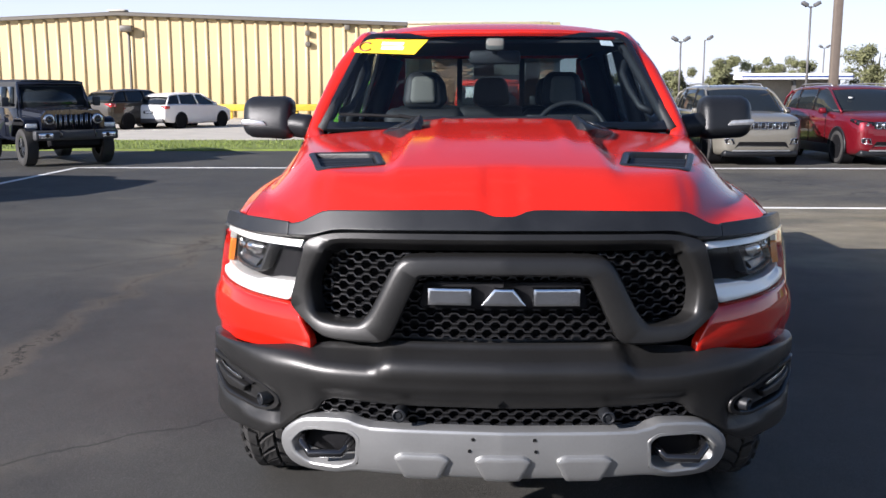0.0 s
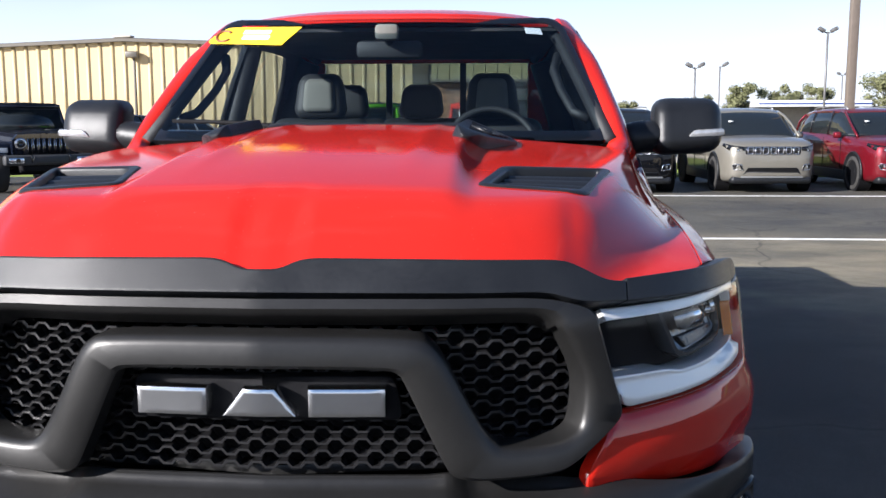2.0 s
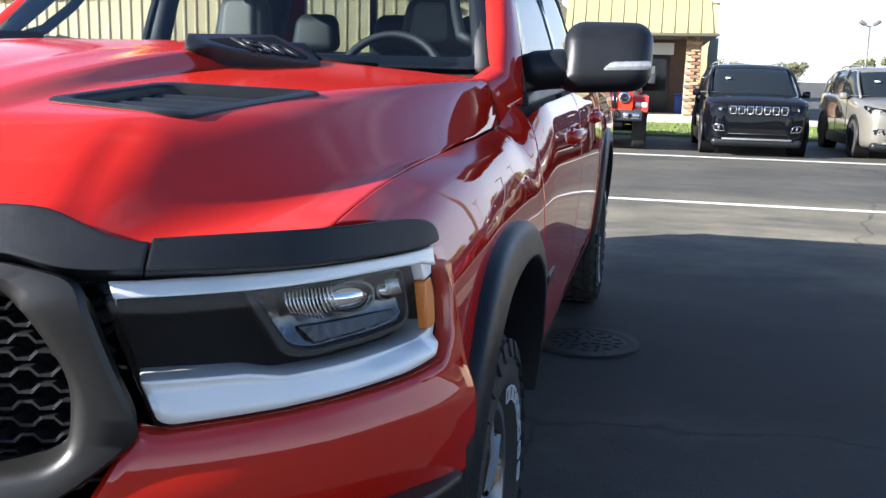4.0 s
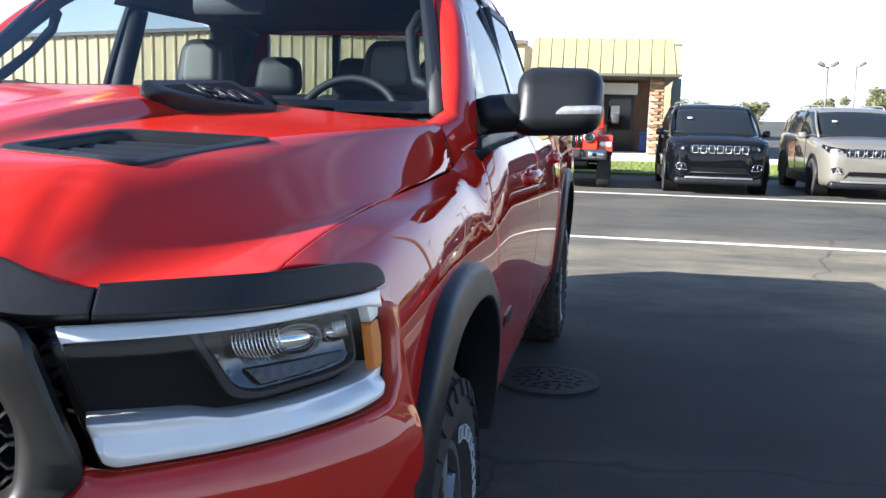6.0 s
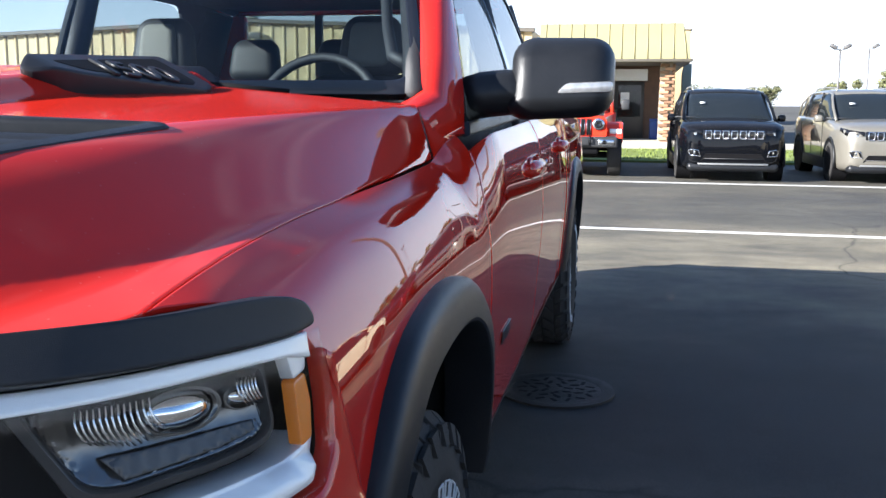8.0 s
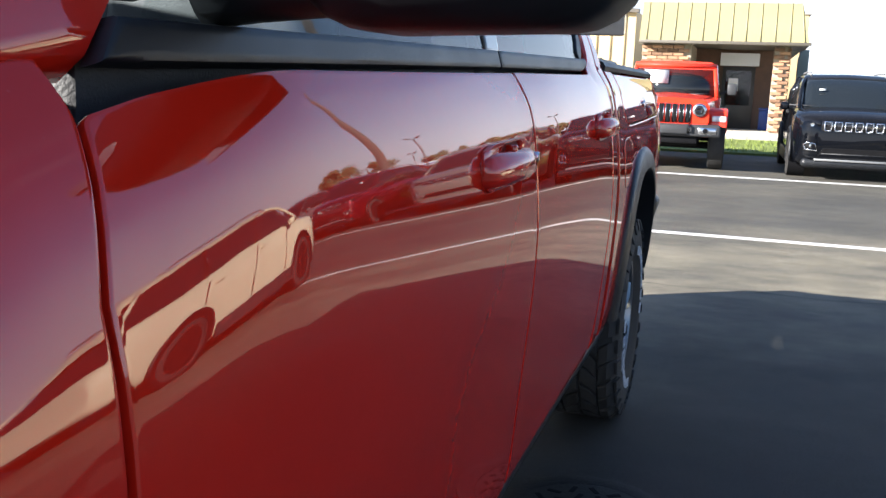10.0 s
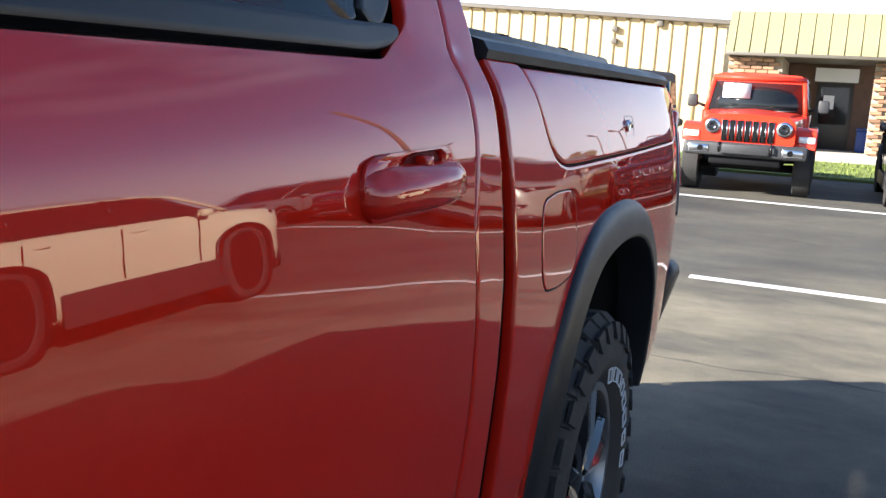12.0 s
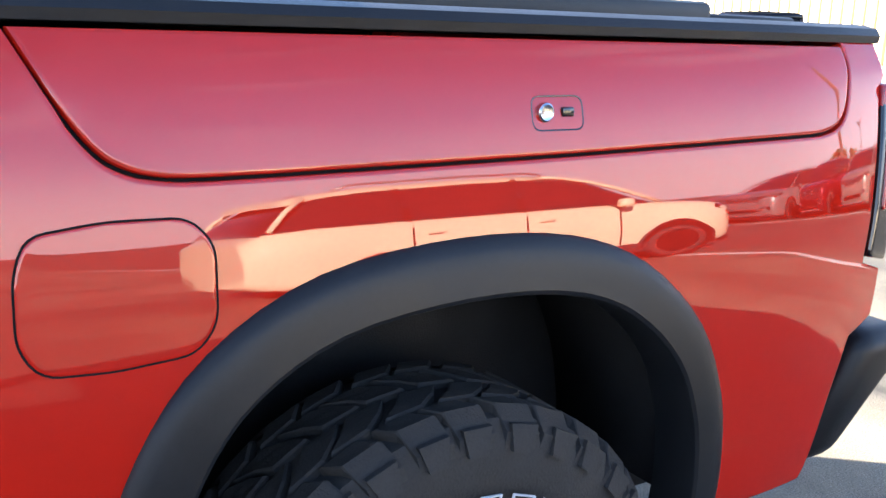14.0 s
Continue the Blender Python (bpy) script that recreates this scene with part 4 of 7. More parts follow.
    # handles
    for y0, up, long, name in ((2.575, 0.0, 0.91, "front_door_handle"), (3.677, 0.026, 0.785, "rear_door_handle")):
        bm = bmesh.new()
        rings = []
        for dy, xo, zl, zm, zh in ((0.0, 0.008, 1.138, 1.152, 1.166), (0.006, 0.018, 1.130, 1.152, 1.172), (0.02, 0.026, 1.127, 1.154, 1.176), (0.06, 0.034, 1.127, 1.157, 1.178), (0.12, 0.040, 1.127, 1.160, 1.178), (0.20, 0.040, 1.128, 1.160, 1.177), (0.25, 0.036, 1.130, 1.160, 1.178), (0.275, 0.028, 1.133, 1.160, 1.177), (0.288, 0.018, 1.138, 1.158, 1.172), (0.292, 0.008, 1.145, 1.156, 1.166)):
            dy *= long
            c = abs(at(y0 + dy, 1.16).x)
            sec = [(c - 0.006, zl), (c + xo * 0.45, zl), (c + xo * 0.85, zl + 0.005), (c + xo, zl + 0.014), (c + xo, zm), (c + xo * 0.93, zm + 0.007), (c + xo * 0.6, zh - 0.001), (c - 0.006, zh)]
            rings.append([bm.verts.new((side * x, y0 + dy, z + up)) for x, z in sec])
        for p, q in zip(rings, rings[1:]):
            for i in range(8):
                bm.faces.new((p[i], p[(i + 1) % 8], q[(i + 1) % 8], q[i]))
        bm.faces.new(rings[0]), bm.faces.new(rings[-1])
        bmesh.ops.recalc_face_normals(bm, faces=bm.faces)
        grip = part(name, bm, RED, truck, "body-coloured pull handle", 42)
        frame_out = rounded([(y0 + p * long, q + up) for p, q in ((-0.004, 1.150), (0.004, 1.181), (0.05, 1.190), (0.262, 1.193), (0.292, 1.184), (0.297, 1.155), (0.285, 1.126), (0.20, 1.120), (0.02, 1.120))], 0.012, 3)
        pocket = rounded([(y0 + p * long, q + up) for p, q in ((0.105, 1.172), (0.125, 1.184), (0.170, 1.188), (0.238, 1.189), (0.254, 1.184), (0.256, 1.174), (0.250, 1.166), (0.19, 1.163), (0.12, 1.164))], 0.005, 3)
        ring_panel("handle_rim", frame_out, pocket, at, RED, grip, depth=0.008, rnd=0.004, lift=0.009, hint=hint, sink=0.004)
        panel("handle_cup", pocket, at, RED_SHADED, grip, thick=0.002, rnd=0.0005, step=0.02, lift=0.002, hint=hint)
        c = at(y0 + 0.172 * long, 1.180 + up)
        lo, hi = sorted((c.x, c.x + side * 0.020))
        part("key_cover", boxed((lo, c.y - 0.006, c.z - 0.010), (hi, c.y + 0.008, c.z + 0.006), 0.003), RED, grip)
        c = at(y0 + 0.11, 1.147 + up)
        w = abs(c.x) + 0.0355
        part("touch_pad", boxed((side * w - 0.002, c.y - 0.012, c.z - 0.002), (side * w + 0.002, c.y + 0.016, c.z + 0.010), 0.0015), CHROME, grip, "small bright touch pad")
        if name[0] == "f":
            c = at(y0 + 0.262 * long, 1.163)
            bm = bmesh.new()
            spun(bm, [(side * 0.01, 0.0), (side * 0.01, 0.0085), (side * 0.0350, 0.0085), (side * 0.0365, 0.007), (side * 0.0365, 0.0)], 18, centre=(c.x, c.y, c.z))
            bmesh.ops.recalc_face_normals(bm, faces=bm.faces)
            part("lock_barrel", bm, CHROME, grip, "round chrome lock barrel")

# inner floor of the bed, tonneau cover, tailgate, cab back, underbody
cover = part("tonneau_cover", boxed((-0.80, 4.19, 1.345), (0.80, 5.50, 1.398), 0.014), BLACK_TRIM, truck, "black soft folding bed cover")
part("cover_end", boxed((-0.79, 5.50, 1.345), (0.79, 5.74, 1.378), 0.010), BLACK_TRIM, cover)
for y in (4.62, 5.06):
    part("cover_hinge", boxed((-0.79, y, 1.396), (0.79, y + 0.05, 1.400), 0.002), BLACK_VOID, cover)
part("tailgate", boxed((-0.90, 5.74, 0.72), (0.90, 5.835, 1.36), 0.02), RED, truck)
part("cab_back", boxed((-0.90, 4.05, 0.5), (0.90, 4.11, 1.36), 0.02), RED, truck)
part("chassis", boxed((-0.62, 0.35, 0.34), (0.62, 5.7, 0.52), 0.03), BLACK_VOID, truck)
for side in (1, -1):
    for top, reach in ((1.22, 0.945), (1.325, 0.915)):
        part("gap_filler", boxed((0.80 if side > 0 else -reach, 4.10, 0.44 if top < 1.3 else 1.20), (reach if side > 0 else -0.80, 4.215, top), 0.004), BLACK_VOID, truck)
part("bed_front_wall", boxed((-0.90, 4.17, 0.5), (0.90, 4.20, 1.33), 0.01), RED, truck)
part("front_bulkhead", boxed((-0.80, 0.42, 0.40), (0.80, 0.47, 1.10), 0.01), BLACK_VOID, truck)
part("cabin_floor", boxed((-0.90, 1.62, 0.5), (0.90, 4.06, 0.62)), BLACK_VOID, truck)
for side in (1, -1):
    part("inner_fender", boxed((side * 0.70 if side > 0 else -0.86, 0.55, 0.95), (side * 0.86 if side > 0 else -0.70, 1.6, 1.13), 0.01), BLACK_VOID, truck)
    part("door_card", boxed((side * 0.86 if side > 0 else -0.90, 1.82, 0.6), (side * 0.90 if side > 0 else -0.86, 4.05, 1.30), 0.01), CABIN, truck)

# cab back with its three-part window
for lo, hi in (((-0.88, 4.05, 1.35), (0.88, 4.10, 1.42)), ((-0.66, 4.04, 1.78), (0.66, 4.09, 1.83))):
    part("rear_window_surround", boxed(lo, hi, 0.01), RED, truck)
for s in (1, -1):
    bm = boxed((0.60, 4.05, 1.42), (0.84, 4.10, 1.78), 0.01)
    for v in bm.verts:
        if v.co.x > 0.7:
            v.co.x -= 0.16 * (v.co.z - 1.42) / 0.36
        v.co.x *= s
    if s < 0:
        bmesh.ops.reverse_faces(bm, faces=bm.faces)
    part("rear_window_surround", bm, RED, truck)
for x in (-0.22, 0.22):
    part("rear_window_divider", boxed((x - 0.018, 4.06, 1.41), (x + 0.018, 4.085, 1.79)), BLACK_TRIM, truck)
part("rear_window", boxed((-0.67, 4.07, 1.41), (0.67, 4.076, 1.79)), DARK_GLASS, truck, "tinted sliding rear window")

# ---- front of the pickup ----
def mirrored(half_line):
    """A closed outline from its +u half, listed from the top centre round to the bottom centre."""
    return half_line + [(-u, z) for u, z in reversed(half_line) if u > 1e-6]


hood_trim = [(0, 1.179), (0.035, 1.179), (0.075, 1.198), (0.3, 1.195), (0.545, 1.188), (0.585, 1.168), (0.625, 1.147), (0.662, 1.142), (0.662, 1.108), (0.60, 1.110), (0.565, 1.116), (0.515, 1.133), (0.3, 1.137), (0, 1.139)]
FRONT = (0, -1, 0.2)
panel("hood_edge_trim", rounded(mirrored(hood_trim), [0.0 if abs(u) < 0.02 or abs(u) > 0.65 else 0.035 for u, z in mirrored(hood_trim)], 3), face, BLACK_TRIM, truck, thick=0.06, rnd=0.0025, step=0.04, hint=FRONT, lift=0.022, label="black plastic trim along the hood edge")
for s in (1, -1):
    brow = [(0.6632, 1.1468), (0.668, 1.147), (0.80, 1.150), (0.90, 1.152), (0.95, 1.150), (0.985, 1.145), (1.008, 1.136), (1.020, 1.120), (1.021, 1.108), (0.99, 1.104), (0.95, 1.102), (0.80, 1.103), (0.668, 1.107), (0.6632, 1.1072)]
    panel("headlamp_brow", rounded([(s * u, z) for u, z in brow], 0.010), face, BLACK_TRIM, truck, thick=0.05, rnd=0.0025, step=0.04, hint=(s, -1, 0), lift=0.021, dish=lambda u, w: -0.016 * ease((abs(u) - 0.80) / 0.2), label="black plastic trim over the headlamp")

# the surround and its arched centre bar are one moulding
ring_out = [(0, 1.131), (0.3, 1.130), (0.50, 1.127), (0.565, 1.112), (0.604, 1.098), (0.616, 1.06), (0.636, 0.985), (0.660, 0.912), (0.650, 0.882), (0.565, 0.815), (0.53, 0.804), (0.40, 0.802), (0.350, 0.810), (0.330, 0.842), (0.262, 0.995), (0.252, 1.008), (0.232, 1.015), (0, 1.018)]
ring_in = [(0, 1.104), (0.3, 1.103), (0.48, 1.101), (0.515, 1.095), (0.536, 1.080), (0.558, 1.045), (0.585, 0.990), (0.590, 0.95), (0.584, 0.892), (0.571, 0.874), (0.540, 0.861), (0.446, 0.859), (0.424, 0.872), (0.398, 0.908), (0.338, 1.030), (0.314, 1.060), (0.285, 1.075), (0, 1.078)]


def softened(loop):
    """The half loop with its long runs cut and its corners eased."""
    cut = [Vector(p) for p in loop]
    for _ in range(2):
        cut = [cut[0]] + [q for a, b in zip(cut, cut[1:]) for q in (a.lerp(b, 0.25), a.lerp(b, 0.75))] + [cut[-1]]
    return [tuple(p) for p in cut]


ring_panel("grille_surround", mirrored(softened(ring_out)), mirrored(softened(ring_in)), face, GREY_TRIM, truck, depth=0.05, rnd=0.008, lift=0.024, hint=FRONT, sink=0.07, label="dark grey satin grille surround with an arched centre bar")


def mesh_screen(name, inside, surf, sink, owner, pitch=0.050, rise=0.0230, bar_r=0.0027, label=""):
    """A screen of flattened hexagons: wavy bars joined by short links."""
    bm = bmesh.new()

    def strut(a, b):
        if not (inside(*a) and inside(*b)):
            return
        pa, pb = Vector(surf(*a)) + Vector((0, sink, 0)), Vector(surf(*b)) + Vector((0, sink, 0))
        d = (pb - pa).normalized()
        up = d.cross(Vector((0, 1, 0))).normalized()
        vs = []
        for p in (pa - d * 0.002, pb + d * 0.002):
            vs += [bm.verts.new(p + up * bar_r * 0.8 + Vector((0, -0.012, 0))), bm.verts.new(p + up * bar_r + Vector((0, 0.016, 0))), bm.verts.new(p - up * bar_r + Vector((0, 0.016, 0))), bm.verts.new(p - up * bar_r * 0.8 + Vector((0, -0.012, 0)))]
        for i in range(4):
            bm.faces.new((vs[i], vs[(i + 1) % 4], vs[4 + (i + 1) % 4], vs[4 + i]))
    for r in range(-30, 60):
        z = r * rise
        for c in range(-14, 15):
            u = c * pitch + (pitch / 2 if r % 2 else 0)
            p1, p2, p3, p4 = (u - pitch * 0.30, z), (u - pitch * 0.12, z + rise * 0.42), (u + pitch * 0.20, z + rise * 0.42), (u + pitch * 0.38, z)
            strut(p1, p2), strut(p2, p3), strut(p3, p4), strut(p4, (u + pitch * 0.70, z))
    bmesh.ops.recalc_face_normals(bm, faces=bm.faces)
    return part(name, bm, MESH_BLACK, owner, label, 20)


mesh_screen("grille_mesh", lambda u, z: abs(u) < 0.60 and 0.80 < z < 1.11, face, 0.075, truck, label="black hexagonal grille mesh")
panel("grille_back", [(-0.62, 0.78), (0.62, 0.78), (0.60, 1.11), (-0.60, 1.11)], face, BLACK_VOID, truck, thick=0.01, hint=FRONT, lift=-0.12, step=0.1)
panel("badge_plinth", rounded([(-0.262, 0.905), (0.262, 0.905), (0.245, 0.99), (-0.245, 0.99)], 0.02), face, BLACK_VOID, truck, thick=0.03, rnd=0.006, hint=FRONT, lift=-0.035, step=0.08)
# plain chrome badge shapes
for shape in ([(-0.229, 0.922), (-0.096, 0.922), (-0.096, 0.976), (-0.229, 0.976)], [(-0.070, 0.922), (0.070, 0.922), (0.030, 0.976), (-0.030, 0.976)], [(0.088, 0.921), (0.230, 0.921), (0.230, 0.976), (0.088, 0.976)]):
    panel("grille_badge", shape, face, CHROME, truck, thick=0.035, rnd=0.007, hint=FRONT, lift=0.0, step=0.05, label="plain chrome badge block on the grille")

# headlamps
for s in (1, -1):
    hint = (s, -1, 0)
    put = lambda pts: [(s * u, z) for u, z in pts]
    lamp_out = [(0.622, 1.098), (0.70, 1.101), (0.85, 1.099), (0.95, 1.099), (1.0, 1.101), (1.028, 1.103), (1.034, 1.04), (1.022, 0.965), (0.995, 0.928), (0.93, 0.915), (0.80, 0.905), (0.690, 0.900), (0.675, 0.905)]
    lamp = panel("headlamp", put(lamp_out), face, BLACK_VOID, truck, thick=0.02, rnd=0.003, step=0.05, hint=hint, lift=-0.085, label="clear headlamp with a white light bar and projector lens")
    panel("running_light", rounded(put([(0.626, 1.104), (0.80, 1.102), (0.93, 1.100), (0.98, 1.101), (1.024, 1.101), (1.027, 1.070), (1.012, 1.073), (0.985, 1.079), (0.93, 1.081), (0.80, 1.080), (0.640, 1.079)]), 0.003), face, LIGHT_BAR, lamp, thick=0.05, rnd=0.003, step=0.03, hint=hint, lift=-0.010, label="frosted white light strip")
    panel("lower_light", rounded(put([(0.660, 0.961), (0.74, 0.959), (0.775, 0.958), (0.81, 0.948), (0.88, 0.952), (0.96, 0.962), (1.0, 0.972), (1.016, 0.985), (1.022, 0.980), (1.014, 0.962), (0.995, 0.930), (0.93, 0.916), (0.80, 0.905), (0.690, 0.900), (0.677, 0.907)]), 0.006), face, LIGHT_BAR, lamp, thick=0.06, rnd=0.004, step=0.02, hint=hint, lift=-0.024, dish=lambda u, w: 0.014 * ease((0.940 + 0.02 * ease((abs(u) - 0.86) / 0.12) - w) / 0.008), label="frosted white lower light guide with a step")
    # one deep bright unit: a pale shroud, a dark floor, two lens blocks over a ribbed sill
    shroud = rounded(put([(0.772, 1.076), (0.975, 1.074), (0.978, 1.000), (0.962, 0.982), (0.92, 0.972), (0.842, 0.964), (0.815, 0.970)]), 0.014, 3)
    throat = rounded(put([(0.788, 1.072), (0.969, 1.070), (0.971, 1.004), (0.956, 0.992), (0.918, 0.984), (0.848, 0.977), (0.824, 0.984)]), 0.012, 3)
    ring_panel("lamp_shroud", shroud, throat, face, LAMP_GREY, lamp, depth=0.04, rnd=0.004, lift=-0.042, hint=hint, sink=0.035, label="pale grey lamp shroud")
    panel("reflector_bowl", throat, face, LAMP_DARK, lamp, thick=0.006, rnd=0.002, step=0.004, hint=hint, lift=-0.074, dish=lambda u, w: 0.0009 * math.sin(abs(u) * 1250) + 0.015 * ((abs(u) - 0.88) ** 2 / 0.008 + (w - 1.03) ** 2 / 0.002))
    # a small bright lens between two fans of ribs, over a smoky ribbed sill
    for u0, r in ((0.896, 0.021), (0.945, 0.013)):
        oval = [(u0 + r * 1.15 * math.cos(a), 1.041 + r * math.sin(a)) for a in [k * math.tau / 16 for k in range(16)]]
        ring_panel("projector_ring", put([(u0 + (u - u0) * 1.25, 1.041 + (z - 1.041) * 1.25) for u, z in oval]), put(oval), face, LAMP_DARK, lamp, depth=0.03, rnd=0.003, lift=-0.052, hint=hint, sink=0.012)
        panel("projector", put(oval), face, LENS_BLOCK, lamp, thick=0.02, rnd=0.003, step=0.006, hint=hint, lift=-0.060, dish=lambda u, w, u0=u0, r=r: 0.016 * (1 - ((abs(u) - u0) / r / 1.15) ** 2 - ((w - 1.041) / r) ** 2), label="clear oval projector lens")
    for k in range(19):
        u = 0.816 + 0.0040 * k if k < 13 else 0.922 + 0.0038 * (k - 13)
        bm = bmesh.new()
        top, low = (1.058, 1.012 + 0.0014 * abs(k - 7)) if k < 13 else (1.056, 1.022)
        tube(bm, [Vector(face(s * (u + 0.008 * q), top + (low - top) * q)) + Vector((-s * 0.030, 0.046 - 0.010 * math.sin(math.pi * q), 0)) for q in (0, 0.25, 0.5, 0.75, 1)], 0.0013, 6)
        part("reflector_rib", bm, REFLECTOR, lamp, "", 60)
    panel("ribbed_sill", put([(0.838, 1.008), (0.962, 1.010), (0.958, 0.998), (0.915, 0.990), (0.852, 0.983)]), face, LAMP_GREY, lamp, thick=0.02, rnd=0.001, step=0.004, hint=hint, lift=-0.058, dish=lambda u, w: 0.0010 * math.sin(abs(u) * 1100) + 0.25 * (1.008 - w))
    panel("corner_guide", rounded(put([(0.990, 1.082), (1.024, 1.078), (1.020, 1.058), (0.996, 1.050)]), 0.005), face, LIGHT_BAR, lamp, thick=0.02, rnd=0.002, step=0.012, hint=hint, lift=-0.018, dish=lambda u, w: 0.002)
    panel("side_marker", rounded(put([(0.998, 1.048), (1.020, 1.054), (1.022, 1.02), (1.013, 0.978), (0.992, 0.972)]), 0.005), face, AMBER, lamp, thick=0.02, rnd=0.002, step=0.012, hint=hint, lift=-0.022, dish=lambda u, w: 0.004, label="amber side marker")
    lens = panel("lens", put(lamp_out), face, LAMP_GLASS, lamp, thick=0.006, rnd=0.003, step=0.05, hint=hint, lift=0.006, label="clear plastic lens")
    lens.visible_shadow = False
    # painted corner below the lamp
    corner = [(0.655, 0.905), (0.675, 0.893), (0.80, 0.898), (0.93, 0.908), (1.0, 0.922), (1.030, 0.96), (1.041, 1.02), (1.043, 1.075), (1.052, 1.078), (1.066, 1.02), (1.075, 0.90), (1.075, 0.705), (0.95, 0.712), (0.80, 0.728), (0.66, 0.748), (0.60, 0.755), (0.592, 0.790)]
    panel("front_corner", rounded(put(corner), 0.012), face, RED, truck, thick=0.03, rnd=0.010, step=0.03, hint=hint, lift=0.0, dish=lambda u, w: 0.016 * ease((0.90 - w) / 0.06) * ease((w - 0.74) / 0.05), label="red painted corner panel below the headlamp")

# bumper, lower grille, silver guard, fog lamps, hooks
upper = [(0, 0.800), (0.30, 0.800), (0.345, 0.803), (0.375, 0.799), (0.42, 0.796), (0.55, 0.790), (0.66, 0.772), (0.80, 0.754), (0.95, 0.738), (1.07, 0.724), (1.085, 0.62), (1.075, 0.50), (1.01, 0.455), (0.90, 0.445), (0.76, 0.452), (0.70, 0.490), (0.64, 0.548), (0.585, 0.575), (0.565, 0.600), (0.53, 0.612), (0.3, 0.606), (0, 0.604)]


def bumper_dish(u, w):
    u = abs(u)
    mid = ease((0.405 - u - 0.15 * max(0, w - 0.74)) / 0.06)
    k = 0.022 * mid * ease((w - 0.712) / 0.012) - 0.012 * mid * ease((w - 0.752) / 0.012)
    k -= 0.014 * (1 - mid) * ease((w - 0.70) / 0.07) * ease((0.66 - u) / 0.12)
    k -= 0.020 * ease((0.655 - w) / 0.02) * ease((0.60 - u) / 0.06)
    pocket = ease((0.075 - max(abs(u - 0.865) - 0.095, 0) - 2.2 * max(0, abs(w - 0.598 - 0.25 * (u - 0.885)) - 0.030)) / 0.03)
    return k - 0.030 * pocket


panel("front_bumper", mirrored(upper), bumper_face, GREY_TRIM, truck, thick=0.08, rnd=0.010, step=0.022, hint=(0, -1, 0), lift=0.0, dish=bumper_dish, label="dark grey moulded front bumper")
mesh_screen("lower_grille", lambda u, z: abs(u) < 0.585 and 0.545 < z < 0.612, bumper_face, 0.045, truck, rise=0.021)
panel("lower_grille_back", [(-0.60, 0.53), (0.60, 0.53), (0.58, 0.62), (-0.58, 0.62)], bumper_face, BLACK_VOID, truck, thick=0.01, hint=(0, -1, 0), lift=-0.08, step=0.1)
guard = arch_line([(0.40, 0.549), (0.44, 0.556), (0.49, 0.568), (0.60, 0.556), (0.650, 0.532), (0.692, 0.482), (0.688, 0.418), (0.640, 0.370), (0.53, 0.372), (0.44, 0.392), (0.32, 0.392)], 4)
guard = [(0, 0.549)] + [tuple(p) for p in guard] + [(0, 0.388)]
hook_hole = [(0.447, 0.505), (0.475, 0.522), (0.585, 0.518), (0.622, 0.505), (0.656, 0.467), (0.648, 0.428), (0.605, 0.400), (0.512, 0.404), (0.455, 0.428)]
hook_rim = [(0.5505 + (u - 0.5505) * 1.13, 0.462 + (z - 0.462) * 1.20) for u, z in hook_hole]
hook_mid = [((a + c) / 2, (b + d) / 2) for (a, b), (c, d) in zip(hook_hole, hook_rim)]
panel("skid_guard", mirrored(guard), bumper_face, SILVER, truck, thick=0.05, rnd=0.010, step=0.012, hint=(0, -1, 0), lift=0.016, holes=[[(s * u, z) for u, z in hook_mid] for s in (1, -1)], label="silver skid guard across the bumper")
for c in (-0.245, 0.0, 0.245):
    hump = rounded([(c - 0.088, 0.458), (c - 0.062, 0.474), (c + 0.062, 0.474), (c + 0.088, 0.458), (c + 0.055, 0.392), (c - 0.055, 0.392)], 0.012)
    panel("guard_boss", hump, bumper_face, SILVER, truck, thick=0.02, rnd=0.012, step=0.03, hint=(0, -1, 0), lift=0.030)
for u, z in ((-0.09, 0.522), (0.095, 0.522), (-0.10, 0.484), (0.10, 0.484)):
    p = bumper_face(u, z)
    bm = bmesh.new()
    spun(bm, [(-0.019, 0.0), (-0.019, 0.0055), (-0.010, 0.0055), (-0.010, 0.0)], 10, axis="y", centre=p)
    part("plate_hole", bm, BLACK_VOID, truck)
